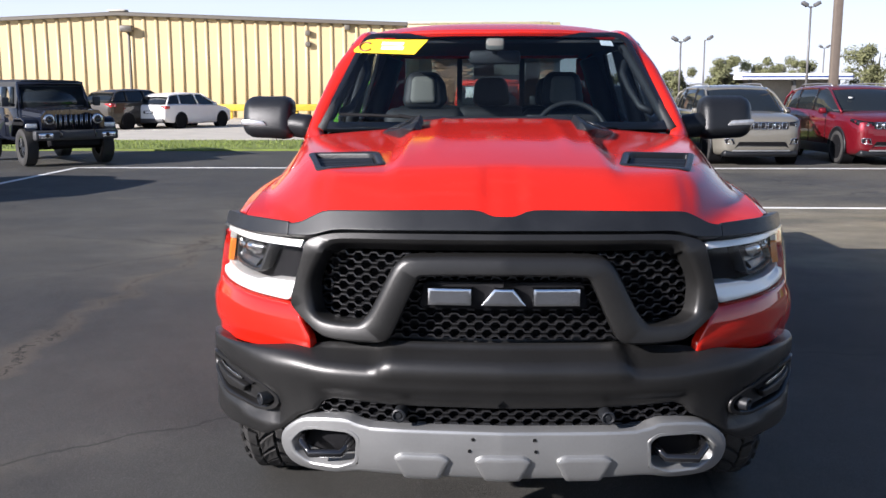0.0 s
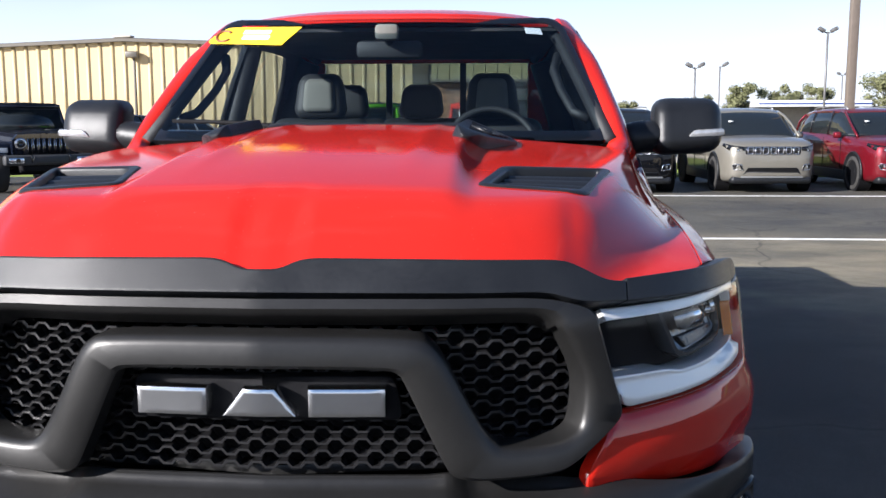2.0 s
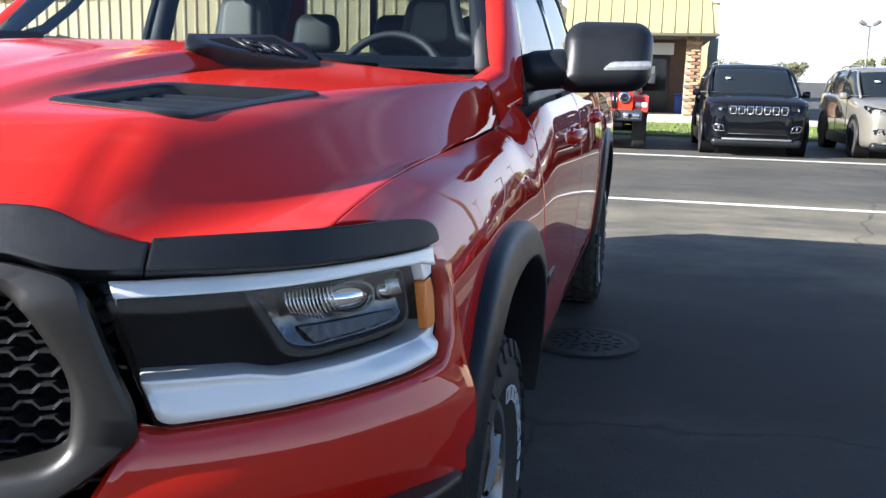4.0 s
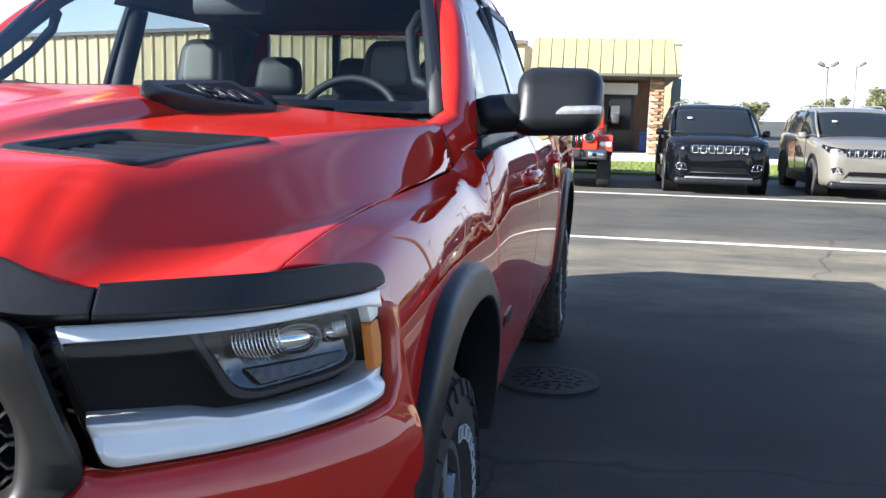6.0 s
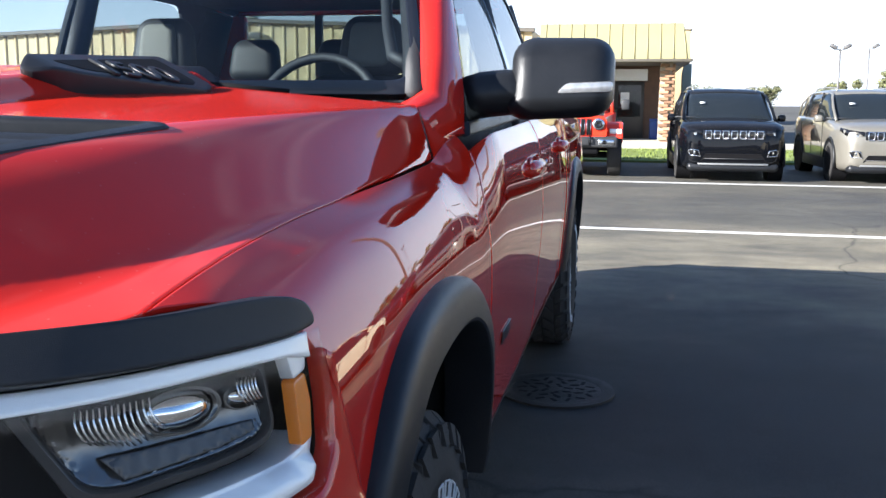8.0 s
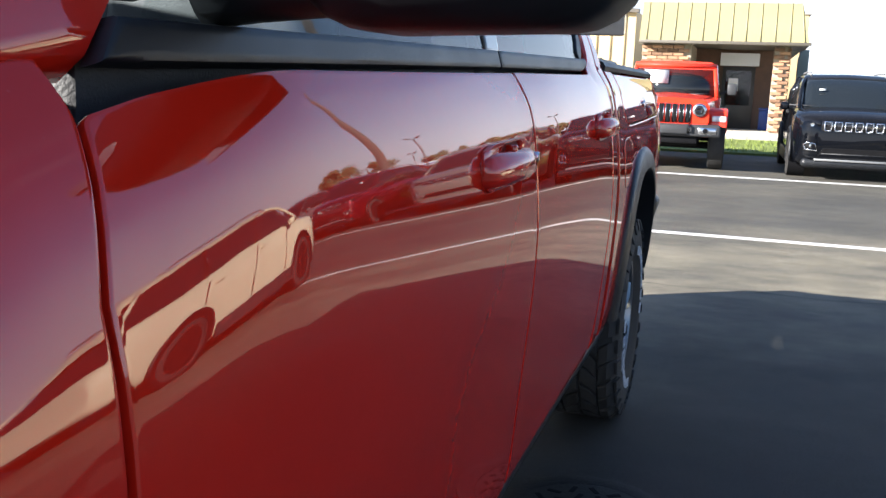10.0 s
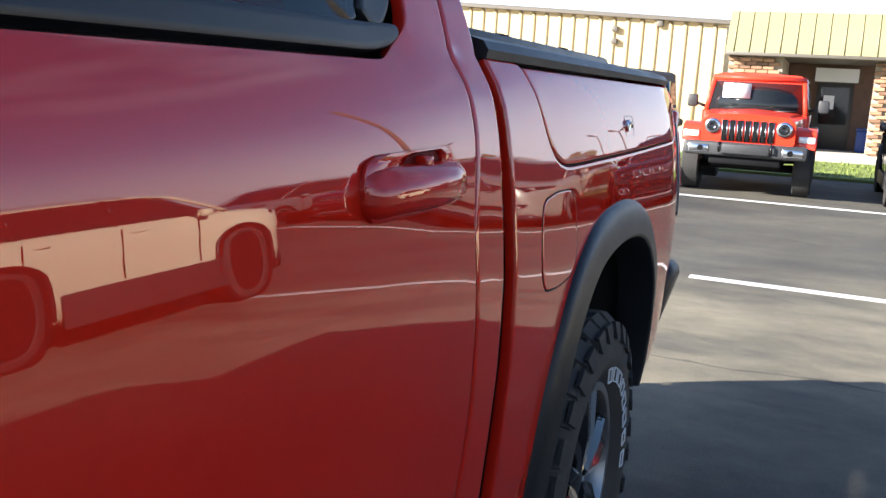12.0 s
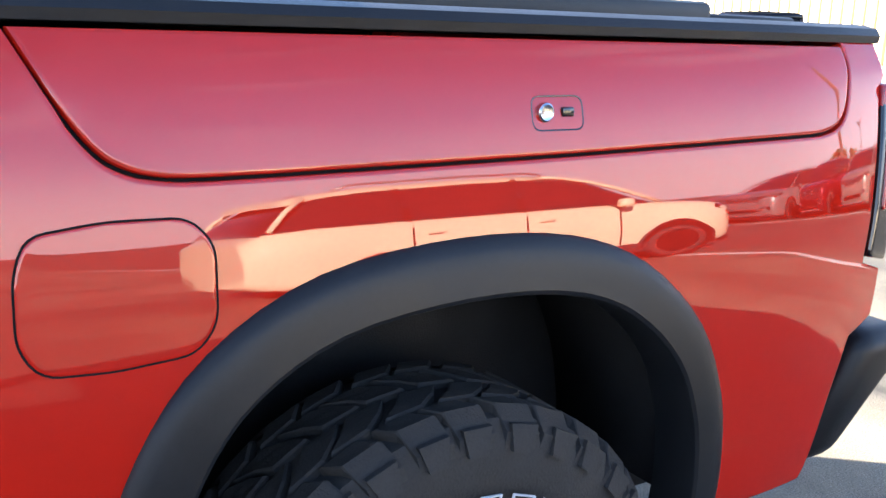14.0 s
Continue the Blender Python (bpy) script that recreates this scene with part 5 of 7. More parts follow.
for s in (1, -1):
    out, inn = (rounded([(s * u, z) for u, z in loop], 0.015, 3) for loop in (hook_rim, hook_hole))
    guard_end = ring_panel("hook_surround", out, inn, bumper_face, SILVER, truck, depth=0.012, rnd=0.003, lift=0.0175, hint=(0, -1, 0), label="silver surround of the tow hook", sink=0.06)
    panel("hook_recess", inn, bumper_face, BLACK_VOID, guard_end, thick=0.005, hint=(0, -1, 0), lift=-0.045, step=0.08)
    bm = bmesh.new()
    base = Vector(bumper_face(s * 0.55, 0.46))
    tube(bm, [base + Vector((s * dx, dy, dz)) for dx, dy, dz in ((-0.075, 0.04, 0.022), (-0.075, -0.005, 0.018), (-0.05, -0.028, -0.012), (0.05, -0.02, -0.016), (0.075, 0.0, 0.012), (0.075, 0.05, 0.022))], 0.014, 8)
    part("tow_hook", bm, BLACK_GLOSS, guard_end, "black steel tow hook", 60)
    fo = rounded([(s * u, z) for u, z in ((0.700, 0.602), (0.765, 0.638), (0.98, 0.672), (1.020, 0.655), (1.018, 0.598), (0.90, 0.545), (0.765, 0.536), (0.704, 0.560))], 0.02, 3)
    fi = rounded([(s * u, z) for u, z in ((0.719, 0.598), (0.775, 0.624), (0.975, 0.656), (1.004, 0.644), (1.001, 0.607), (0.897, 0.560), (0.772, 0.551), (0.722, 0.570))], 0.02, 3)
    bez = ring_panel("fog_bezel", fo, fi, bumper_face, GREY_TRIM, truck, depth=0.02, rnd=0.004, lift=0.004, hint=(s, -1, 0), sink=0.03, label="fog lamp pocket in the bumper")
    panel("fog_recess", rounded([(s * u, z) for u, z in ((0.80, 0.618), (0.97, 0.650), (0.99, 0.640), (0.985, 0.625), (0.90, 0.605), (0.82, 0.600))], 0.006, 3), bumper_face, BLACK_VOID, bez, thick=0.004, hint=(s, -1, 0), lift=-0.018, step=0.04)
    panel("fog_shelf", rounded([(s * u, z) for u, z in ((0.83, 0.598), (0.99, 0.622), (0.992, 0.606), (0.90, 0.570), (0.84, 0.572))], 0.006, 3), bumper_face, GREY_TRIM, bez, thick=0.02, rnd=0.008, hint=(s, -1, 0), lift=-0.004, step=0.03)
    panel("fog_lens", rounded([(s * u, z) for u, z in ((0.845, 0.618), (0.955, 0.640), (0.962, 0.628), (0.86, 0.608))], 0.004), bumper_face, REFLECTOR, bez, thick=0.006, rnd=0.003, hint=(s, -1, 0), lift=-0.010, step=0.02)
    for u, z, own in ((0.748, 0.584, bez), (0.312, 0.592, truck)):
        p = Vector(bumper_face(s * u, z))
        bm = bmesh.new()
        spun(bm, [(-0.020, 0.0), (-0.020, 0.008), (-0.017, 0.010), (-0.017, 0.013), (-0.024, 0.017), (-0.022, 0.021), (0.03, 0.021), (0.03, 0.0)], 20, axis="y")
        bmesh.ops.recalc_face_normals(bm, faces=bm.faces)
        bmesh.ops.transform(bm, matrix=Matrix.Translation(p) @ Matrix.Rotation(s * (0.9 if u > 0.6 else 0.1), 4, "Z"), verts=bm.verts)
        part("parking_sensor", bm, BLACK_TRIM, own, "round black parking sensor")
panel("bumper_top", mirrored([(0, 0.15), (0.6, 0.24), (0.85, 0.40), (0.80, 0.50), (0, 0.40)]), lambda x, y: Vector((x, y, 0.800 - 0.05 * ease((abs(x) - 0.36) / 0.1))), GREY_TRIM, truck, thick=0.02, step=0.08)
part("lower_valance", boxed((-0.60, 0.22, 0.40), (0.60, 0.45, 0.47), 0.02), BLACK_VOID, truck)

# door mirrors
for s in (1, -1):
    arm = bmesh.new()
    tube(arm, [(s * x, y, z) for x, y, z in ((0.890, 1.985, 1.372), (0.935, 2.00, 1.384), (0.99, 2.015, 1.390), (1.06, 2.04, 1.392))], [0.056, 0.060, 0.060, 0.056], 14, flat=1.0)
    mirror = part("door_mirror", arm, BLACK_TRIM, truck, "black door mirror on a short arm", 50)
    bm = boxed((1.008, 1.94, 1.318), (1.266, 2.13, 1.532), 0.058, segments=5)
    for v in bm.verts:
        k = (v.co.x - 1.012) / 0.25
        v.co.y += 0.05 * k + 0.05 * max(0, v.co.z - 1.42) / 0.1
        v.co.z += 0.012 * k if v.co.z < 1.4 else 0.0
        v.co.x += -0.02 * (1 - k) * (1 if v.co.z < 1.36 else 0)
        v.co.x *= s
    if s < 0:
        bmesh.ops.reverse_faces(bm, faces=bm.faces)
    part("mirror_head", bm, BLACK_TRIM, mirror, "", 60)
    bm = boxed((1.155, 1.938, 1.385), (1.265, 2.05, 1.413), 0.009)
    for v in bm.verts:
        k = (v.co.x - 1.135) / 0.13
        v.co.y += 0.034 * k + 0.016
        v.co.x += 0.035 * (1.419 - v.co.z) / 0.032 * (1 - k) * -1
        v.co.z += 0.006 * k
        v.co.x *= s
    if s < 0:
        bmesh.ops.reverse_faces(bm, faces=bm.faces)
    part("mirror_indicator", bm, LAMP_CLEAR, mirror, "clear indicator strip")
    part("mirror_glass", boxed((s * 1.04 if s > 0 else -1.24, 2.17, 1.33), (s * 1.24 if s > 0 else -1.04, 2.176, 1.49), 0.002), CHROME, mirror)

# tail lamps, rear bumper
for s in (1, -1):
    at = flank(s)
    tail = panel("tail_lamp", rounded([(5.765, 0.945), (5.832, 0.93), (5.842, 1.10), (5.838, 1.262), (5.806, 1.25)], 0.012), at, BLACK_GLOSS, truck, thick=0.03, rnd=0.006, step=0.04, hint=(s, 0, 0), lift=0.006, label="red tail lamp with a black surround")
    panel("tail_lens", rounded([(5.792, 1.03), (5.836, 1.03), (5.838, 1.20), (5.812, 1.20)], 0.008), at, TAIL_RED, tail, thick=0.01, rnd=0.004, step=0.04, hint=(s, 0, 0), lift=0.010, label="red lens")
    part("tail_lamp_back", boxed((s * 0.80 if s > 0 else -0.955, 5.80, 0.93), (s * 0.955 if s > 0 else -0.80, 5.848, 1.262), 0.012), TAIL_RED, tail)
bm = boxed((-0.995, 5.715, 0.50), (0.995, 5.95, 0.79), 0.045, segments=4)
for v in bm.verts:
    v.co.y += 0.075 * ((v.co.z - 0.50) / 0.29) * (1 if v.co.y < 5.8 else 0)
    if v.co.y > 5.85 and v.co.z < 0.65:
        v.co.y -= 0.11
    v.co.x *= 1 - 0.06 * ease((0.66 - v.co.z) / 0.16)
part("rear_bumper", bm, BLACK_TRIM, truck, "black plastic-capped rear bumper", 50)

# side badges low on the doors
for s in (1, -1):
    at = flank(s)
    for k in range(5):
        y = 2.02 + k * 0.034
        panel("door_badge", [(y, 0.715), (y + 0.026, 0.715), (y + 0.026, 0.755), (y, 0.755)], at, BLACK_GLOSS, truck, thick=0.002, rnd=0.001, lift=0.004, hint=(s, 0, 0), step=0.05, label="dark badge block on the door")

# cabin: dash, wheel, seats, mirror
bm = boxed((-0.80, 1.78, 1.02), (0.80, 2.12, 1.32), 0.07, segments=4)
part("dashboard", bm, CABIN, truck, "black dashboard")
bm = bmesh.new()
tube(bm, [(0.40 + 0.185 * math.cos(a), 2.24 + 0.075 * math.sin(a), 1.325 + 0.17 * math.sin(a)) for a in [k * math.tau / 32 for k in range(32)]], 0.015, 8, closed=True)
tube(bm, [(0.22, 2.24, 1.325), (0.40, 2.23, 1.305), (0.58, 2.24, 1.325)], 0.018, 6)
tube(bm, [(0.40, 2.23, 1.25), (0.40, 2.18, 1.14)], 0.022, 6)
tube(bm, [(0.40, 2.23, 1.25), (0.40, 2.02, 1.20)], 0.03, 8)
part("steering_wheel", bm, CABIN, truck, "", 60)
for x, y in ((-0.40, 2.72), (0.40, 2.72), (-0.42, 3.62), (0.0, 3.62), (0.42, 3.62)):
    seat = part("seat", boxed((x - 0.25, y - 0.35, 0.62), (x + 0.25, y + 0.15, 0.95), 0.06, segments=3), CABIN, truck, "black seat with a grey centre")
    part("backrest", boxed((x - 0.235, y + 0.06, 0.85), (x + 0.235, y + 0.20, 1.46), 0.066, segments=5), CABIN, seat)
    rest = boxed((x - 0.125, y + 0.08, 1.455), (x + 0.125, y + 0.19, 1.665 if y < 3 else 1.645), 0.052, segments=5)
    for v in rest.verts:
        k = (v.co.z - 1.455) / 0.2
        v.co.x = x + (v.co.x - x) * (1.0 - 0.22 * k * k)
        v.co.y += 0.03 * k - 0.02
    part("headrest", rest, CABIN, seat, "", 70)
    for dx in (-0.05, 0.05):
        bm = bmesh.new()
        tube(bm, [(x + dx, y + 0.13, 1.40), (x + dx, y + 0.13, 1.50)], 0.008, 6)
        part("headrest_post", bm, CHROME, seat)
    if y < 3:
        pad = boxed((x - 0.078, y + 0.046, 1.485), (x + 0.078, y + 0.11, 1.640), 0.030, segments=5)
        for v in pad.verts:
            k = (v.co.z - 1.485) / 0.155
            v.co.x = x + (v.co.x - x) * (1.0 - 0.18 * k * k)
            v.co.y += 0.022 * k
        part("headrest_pad", pad, CABIN_GREY, seat, "pale grey headrest centre", 70)
bm = boxed((-0.13, 2.16, 1.69), (0.13, 2.20, 1.76), 0.02)
tube(bm, [(0, 2.18, 1.74), (0, 2.15, 1.81)], 0.02, 8)
part("rear_view_mirror", bm, CABIN, truck)
part("camera_pod", boxed((-0.045, 2.08, 1.755), (0.045, 2.14, 1.815), 0.015), CABIN_GREY, truck)
for s in (1, -1):
    for name, pts, r in (("pillar_trim", ((0.815, 1.74, 1.375), (0.775, 1.90, 1.490), (0.728, 2.06, 1.615), (0.675, 2.24, 1.750), (0.645, 2.36, 1.815), (0.645, 2.70, 1.850), (0.655, 3.30, 1.855), (0.635, 4.00, 1.800)), 0.028), ("door_post_trim", ((0.885, 2.90, 1.22), (0.830, 2.90, 1.45), (0.735, 2.90, 1.79)), 0.050), ("rear_corner_trim", ((0.84, 3.97, 1.22), (0.79, 3.96, 1.45), (0.68, 3.93, 1.78)), 0.075)):
        bm = bmesh.new()
        tube(bm, [(s * x, y, z) for x, y, z in pts], r, 8)
        part(name, bm, CABIN, truck, "", 60)
    bm = bmesh.new()
    tube(bm, [(s * x, y, z) for x, y, z in ((0.760, 1.93, 1.455), (0.705, 1.96, 1.480), (0.665, 2.06, 1.560), (0.640, 2.14, 1.640), (0.660, 2.20, 1.700))], [0.020, 0.017, 0.016, 0.017, 0.020], 8)
    part("grab_handle", bm, CABIN, truck, "black grab handle on the windscreen pillar", 60)
part("headliner", boxed((-0.68, 2.25, 1.80), (0.68, 4.03, 1.815)), CABIN, truck)


# ---- ground ----
def ground_material():
    m = bpy.data.materials.new("worn_asphalt")
    m.use_nodes = True
    n, l = m.node_tree.nodes, m.node_tree.links
    b = n["Principled BSDF"]
    tc = n.new("ShaderNodeTexCoord")

    def noise_tex(scale, detail=5, rough=0.6, stretch_by=None):
        t = n.new("ShaderNodeTexNoise")
        t.inputs["Scale"].default_value, t.inputs["Detail"].default_value, t.inputs["Roughness"].default_value = scale, detail, rough
        if stretch_by:
            mp = n.new("ShaderNodeMapping")
            mp.inputs["Scale"].default_value = stretch_by
            l.new(tc.outputs["Object"], mp.inputs[0]), l.new(mp.outputs[0], t.inputs["Vector"])
        else:
            l.new(tc.outputs["Object"], t.inputs["Vector"])
        return t.outputs[0]

    def remap(v, a, b2, c, d):
        r = n.new("ShaderNodeMapRange")
        r.inputs[1].default_value, r.inputs[2].default_value, r.inputs[3].default_value, r.inputs[4].default_value = a, b2, c, d
        l.new(v, r.inputs[0])
        return r.outputs[0]

    def blend(f, a, b2, mode="MIX"):
        x = n.new("ShaderNodeMixRGB")
        x.blend_type = mode
        for k, v in ((0, f), (1, a), (2, b2)):
            if hasattr(v, "links"):
                l.new(v, x.inputs[k])
            else:
                x.inputs[k].default_value = v
        return x.outputs[0]
    grain = noise_tex(160, 3, 0.8)
    patch = noise_tex(0.35, 6, 0.65)
    colour = blend(remap(patch, 0.3, 0.7, 0, 1), (0.036, 0.0355, 0.0345, 1), (0.069, 0.068, 0.063, 1))
    silt = noise_tex(0.55, 7, 0.7, (0.55, 1.0, 1.0))
    where = n.new("ShaderNodeSeparateXYZ")
    l.new(tc.outputs["Object"], where.inputs[0])
    band = remap(where.outputs[1], 4.0, 6.6, 0.05, 1)
    band2 = remap(where.outputs[1], 9.0, 11.0, 1, 0.30)
    mulb = n.new("ShaderNodeMath")
    mulb.operation = "MULTIPLY"
    l.new(band, mulb.inputs[0]), l.new(band2, mulb.inputs[1])
    sideways = n.new("ShaderNodeMath")
    sideways.operation = "MULTIPLY"
    l.new(mulb.outputs[0], sideways.inputs[0]), l.new(remap(where.outputs[0], -4.0, 0.5, 0.15, 1), sideways.inputs[1])
    mulc = n.new("ShaderNodeMath")
    mulc.operation = "MULTIPLY"
    l.new(sideways.outputs[0], mulc.inputs[0]), l.new(remap(silt, 0.36, 0.62, 0.10, 0.85), mulc.inputs[1])
    colour = blend(mulc.outputs[0], colour, (0.30, 0.265, 0.185, 1))
    crack = n.new("ShaderNodeTexVoronoi")
    crack.feature = "DISTANCE_TO_EDGE"
    crack.inputs["Scale"].default_value = 0.32
    wob = n.new("ShaderNodeMixRGB")
    wob.inputs[0].default_value = 0.30
    tex = n.new("ShaderNodeTexNoise")
    tex.inputs["Scale"].default_value, tex.inputs["Detail"].default_value = 1.6, 6
    l.new(tc.outputs["Object"], tex.inputs["Vector"])
    l.new(tc.outputs["Object"], wob.inputs[1]), l.new(tex.outputs["Color"], wob.inputs[2]), l.new(wob.outputs[0], crack.inputs["Vector"])
    edge = remap(crack.outputs[0], 0.0, 0.05, 1, 0)
    seep = n.new("ShaderNodeMath")
    seep.operation = "MULTIPLY"
    l.new(edge, seep.inputs[0]), l.new(remap(noise_tex(0.8, 6, 0.7), 0.48, 0.66, 0, 0.5), seep.inputs[1])
    colour = blend(seep.outputs[0], colour, (0.16, 0.145, 0.11, 1))
    # one long silted crack across the lot
    turn, bent = n.new("ShaderNodeMapping"), n.new("ShaderNodeMath")
    turn.vector_type = "POINT"
    turn.inputs["Location"].default_value, turn.inputs["Rotation"].default_value = (1.0, -2.87, 0), (0, 0, -math.pi / 2)
    l.new(tc.outputs["Object"], turn.inputs[0])
    across = n.new("ShaderNodeSeparateXYZ")
    l.new(turn.outputs[0], across.inputs[0])
    bent.operation = "MULTIPLY_ADD"
    bent.inputs[1].default_value = 0.55
    l.new(remap(noise_tex(1.5, 6, 0.6), 0.0, 1.0, -1, 1), bent.inputs[0]), l.new(across.outputs[1], bent.inputs[2])
    off = n.new("ShaderNodeMath")
    off.operation = "ABSOLUTE"
    l.new(bent.outputs[0], off.inputs[0])
    run = remap(across.outputs[0], 0.0, 0.4, 0, 1)
    stop = remap(across.outputs[0], 8.0, 9.0, 1, 0)
    length = n.new("ShaderNodeMath")
    length.operation = "MULTIPLY"
    l.new(run, length.inputs[0]), l.new(stop, length.inputs[1])
    halo, core = n.new("ShaderNodeMath"), n.new("ShaderNodeMath")
    halo.operation = core.operation = "MULTIPLY"
    l.new(remap(off.outputs[0], 0.01, 0.16, 0.55, 0), halo.inputs[0]), l.new(length.outputs[0], halo.inputs[1])
    l.new(remap(off.outputs[0], 0.004, 0.014, 0.9, 0), core.inputs[0]), l.new(length.outputs[0], core.inputs[1])
    colour = blend(halo.outputs[0], colour, (0.125, 0.105, 0.075, 1))
    colour = blend(core.outputs[0], colour, (0.015, 0.014, 0.013, 1))
    old = n.new("ShaderNodeTexVoronoi")
    old.inputs["Scale"].default_value = 210
    l.new(tc.outputs["Object"], old.inputs["Vector"])
    stone = n.new("ShaderNodeSeparateXYZ")
    l.new(old.outputs["Color"], stone.inputs[0])
    colour = blend(remap(stone.outputs[0], 0.82, 1.0, 0, 0.35), colour, (0.17, 0.16, 0.145, 1))
    blot = remap(noise_tex(1.3, 8, 0.75), 0.36, 0.66, 0.82, 1.14)
    colour = blend(1.0, colour, blot, "MULTIPLY")
    line = remap(crack.outputs[0], 0.0, 0.0045, 0.65, 0)
    colour = blend(line, colour, (0.016, 0.016, 0.017, 1))
    # damp dark patch from the drain, which also paints in the truck's shade
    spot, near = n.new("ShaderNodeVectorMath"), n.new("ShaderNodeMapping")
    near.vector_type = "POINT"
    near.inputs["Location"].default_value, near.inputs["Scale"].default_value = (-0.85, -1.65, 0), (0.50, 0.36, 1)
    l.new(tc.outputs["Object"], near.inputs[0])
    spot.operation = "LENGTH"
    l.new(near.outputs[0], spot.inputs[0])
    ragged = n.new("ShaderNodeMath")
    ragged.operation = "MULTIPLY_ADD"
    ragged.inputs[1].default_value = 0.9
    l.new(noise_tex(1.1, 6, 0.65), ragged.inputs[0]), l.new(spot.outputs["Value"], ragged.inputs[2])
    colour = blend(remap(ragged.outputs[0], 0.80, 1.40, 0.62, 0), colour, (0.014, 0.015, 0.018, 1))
    speck = remap(grain, 0.35, 0.70, 0.45, 1.6)
    colour = blend(1.0, colour, speck, "MULTIPLY")
    b.inputs["Specular IOR Level"].default_value = 0.22
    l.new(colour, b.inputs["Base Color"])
    l.new(remap(patch, 0.3, 0.7, 0.62, 0.82), b.inputs["Roughness"])
    bp = n.new("ShaderNodeBump")
    bp.inputs["Strength"].default_value, bp.inputs["Distance"].default_value = 0.55, 0.006
    l.new(grain, bp.inputs["Height"]), l.new(bp.outputs[0], b.inputs["Normal"])
    return m


ASPHALT = ground_material()
bm = bmesh.new()
ticks = [-900, -250, -80, -30, -12, -4, 4, 12, 30, 80, 250, 900]
grid = [[bm.verts.new((x, y + 20, 0)) for x in ticks] for y in ticks]
for r in range(len(ticks) - 1):
    for c in range(len(ticks) - 1):
        bm.faces.new((grid[r][c], grid[r][c + 1], grid[r + 1][c + 1], grid[r + 1][c]))
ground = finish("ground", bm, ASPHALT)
tagged(ground, "dark worn asphalt of a car park with sandy stains and cracks", "ground", kind="structure")

LINE_PAINT = material("worn_white_line_paint", (0.62, 0.62, 0.60), 0.7, vary=0.25, scale=5, bump=0.2, bump_scale=80)


def slab(name, corners, z0, z1, mat, label, category="line", kind="structure"):
    bm = bmesh.new()
    lo = [bm.verts.new((x, y, z0)) for x, y in corners]
    hi = [bm.verts.new((x, y, z1)) for x, y in corners]
    n = len(corners)
    bm.faces.new(hi), bm.faces.new(lo[::-1])
    for i in range(n):
        bm.faces.new((lo[i], lo[(i + 1) % n], hi[(i + 1) % n], hi[i]))
    bmesh.ops.recalc_face_normals(bm, faces=bm.faces)
    return tagged(finish(name, bm, mat), label, category, kind=kind)


slab("parking_line_near", [(0.49, 9.93), (30, 9.65), (30, 9.77), (0.49, 10.05)], -0.01, 0.004, LINE_PAINT, "worn white painted line on the asphalt")
slab("parking_line_far", [(-8.4, 16.32), (40, 16.42), (40, 16.55), (-8.4, 16.46)], -0.01, 0.004, LINE_PAINT, "long white painted line before the parked cars")
slab("parking_line_bay", [(-8.45, 16.40), (-8.33, 16.36), (-8.20, 11.9), (-8.32, 11.9)], -0.01, 0.0045, LINE_PAINT, "white painted bay line on the asphalt")

GRASS = material("mown_grass", (0.14, 0.18, 0.03), 0.9, vary=0.45, scale=1.4, bump=0.8, bump_scale=40)
CONCRETE = material("pale_concrete", (0.42, 0.39, 0.33), 0.85, vary=0.18, scale=1.2, bump=0.3, bump_scale=60)
slab("verge", [(-120, 21.6), (-6, 21.8), (60, 24.2), (60, 29.2), (4, 28.6), (-6, 26.4), (-120, 26.4)], -0.02, 0.05, GRASS, "strip of short mown grass beside the lot", "grass")
bm = bmesh.new()
rnd = random.Random(4)
for k in range(9000):
    x = rnd.uniform(-16, 12)
    y = rnd.uniform(21.9, 26.2) if x < -6 else rnd.uniform(21.9 + 0.04 * (x + 6), 26.4 + 0.2 * (x + 6))
    h, a, w = rnd.uniform(0.03, 0.08), rnd.uniform(0, 6.28), 0.012
    p = Vector((x, y, 0.05))
    bm.faces.new([bm.verts.new(p + Vector((math.cos(a) * w, math.sin(a) * w, 0))), bm.verts.new(p - Vector((math.cos(a) * w, math.sin(a) * w, 0))), bm.verts.new(p + Vector((rnd.uniform(-0.03, 0.03), rnd.uniform(-0.03, 0.03), h)))])
tagged(finish("grass_blades", bm, GRASS), "short green grass blades on the verge", "grass", kind="stuff")
slab("pavement", [(-120, 26.4), (-6, 26.4), (4, 28.6), (60, 29.2), (60, 33), (4, 33), (4, 49.9), (-120, 49.9)], -0.02, 0.06, CONCRETE, "pale gravelly concrete apron by the building", "pavement")

# storm drain
IRON = material("rusty_cast_iron", (0.022, 0.021, 0.020), 0.6, metal=0.5, vary=0.35, scale=6, bump=0.3, bump_scale=120)
drain = thing("storm_drain", "round dark cast-iron storm drain grate set in the asphalt", "drain", at=(1.0, 3.93, 0))
bm = bmesh.new()
spun(bm, [(0.001, 0.215), (0.001, 0.275), (0.012, 0.275), (0.014, 0.24), (0.010, 0.215)], 40, axis="z")
bmesh.ops.recalc_face_normals(bm, faces=bm.faces)
part("drain_rim", bm, IRON, drain)
bm = bmesh.new()
spun(bm, [(0.001, 0.0), (0.001, 0.214), (0.010, 0.214), (0.010, 0.0)], 32, axis="z")
bmesh.ops.recalc_face_normals(bm, faces=bm.faces)
part("drain_cover", bm, IRON, drain, "cast-iron cover with rings of slots")
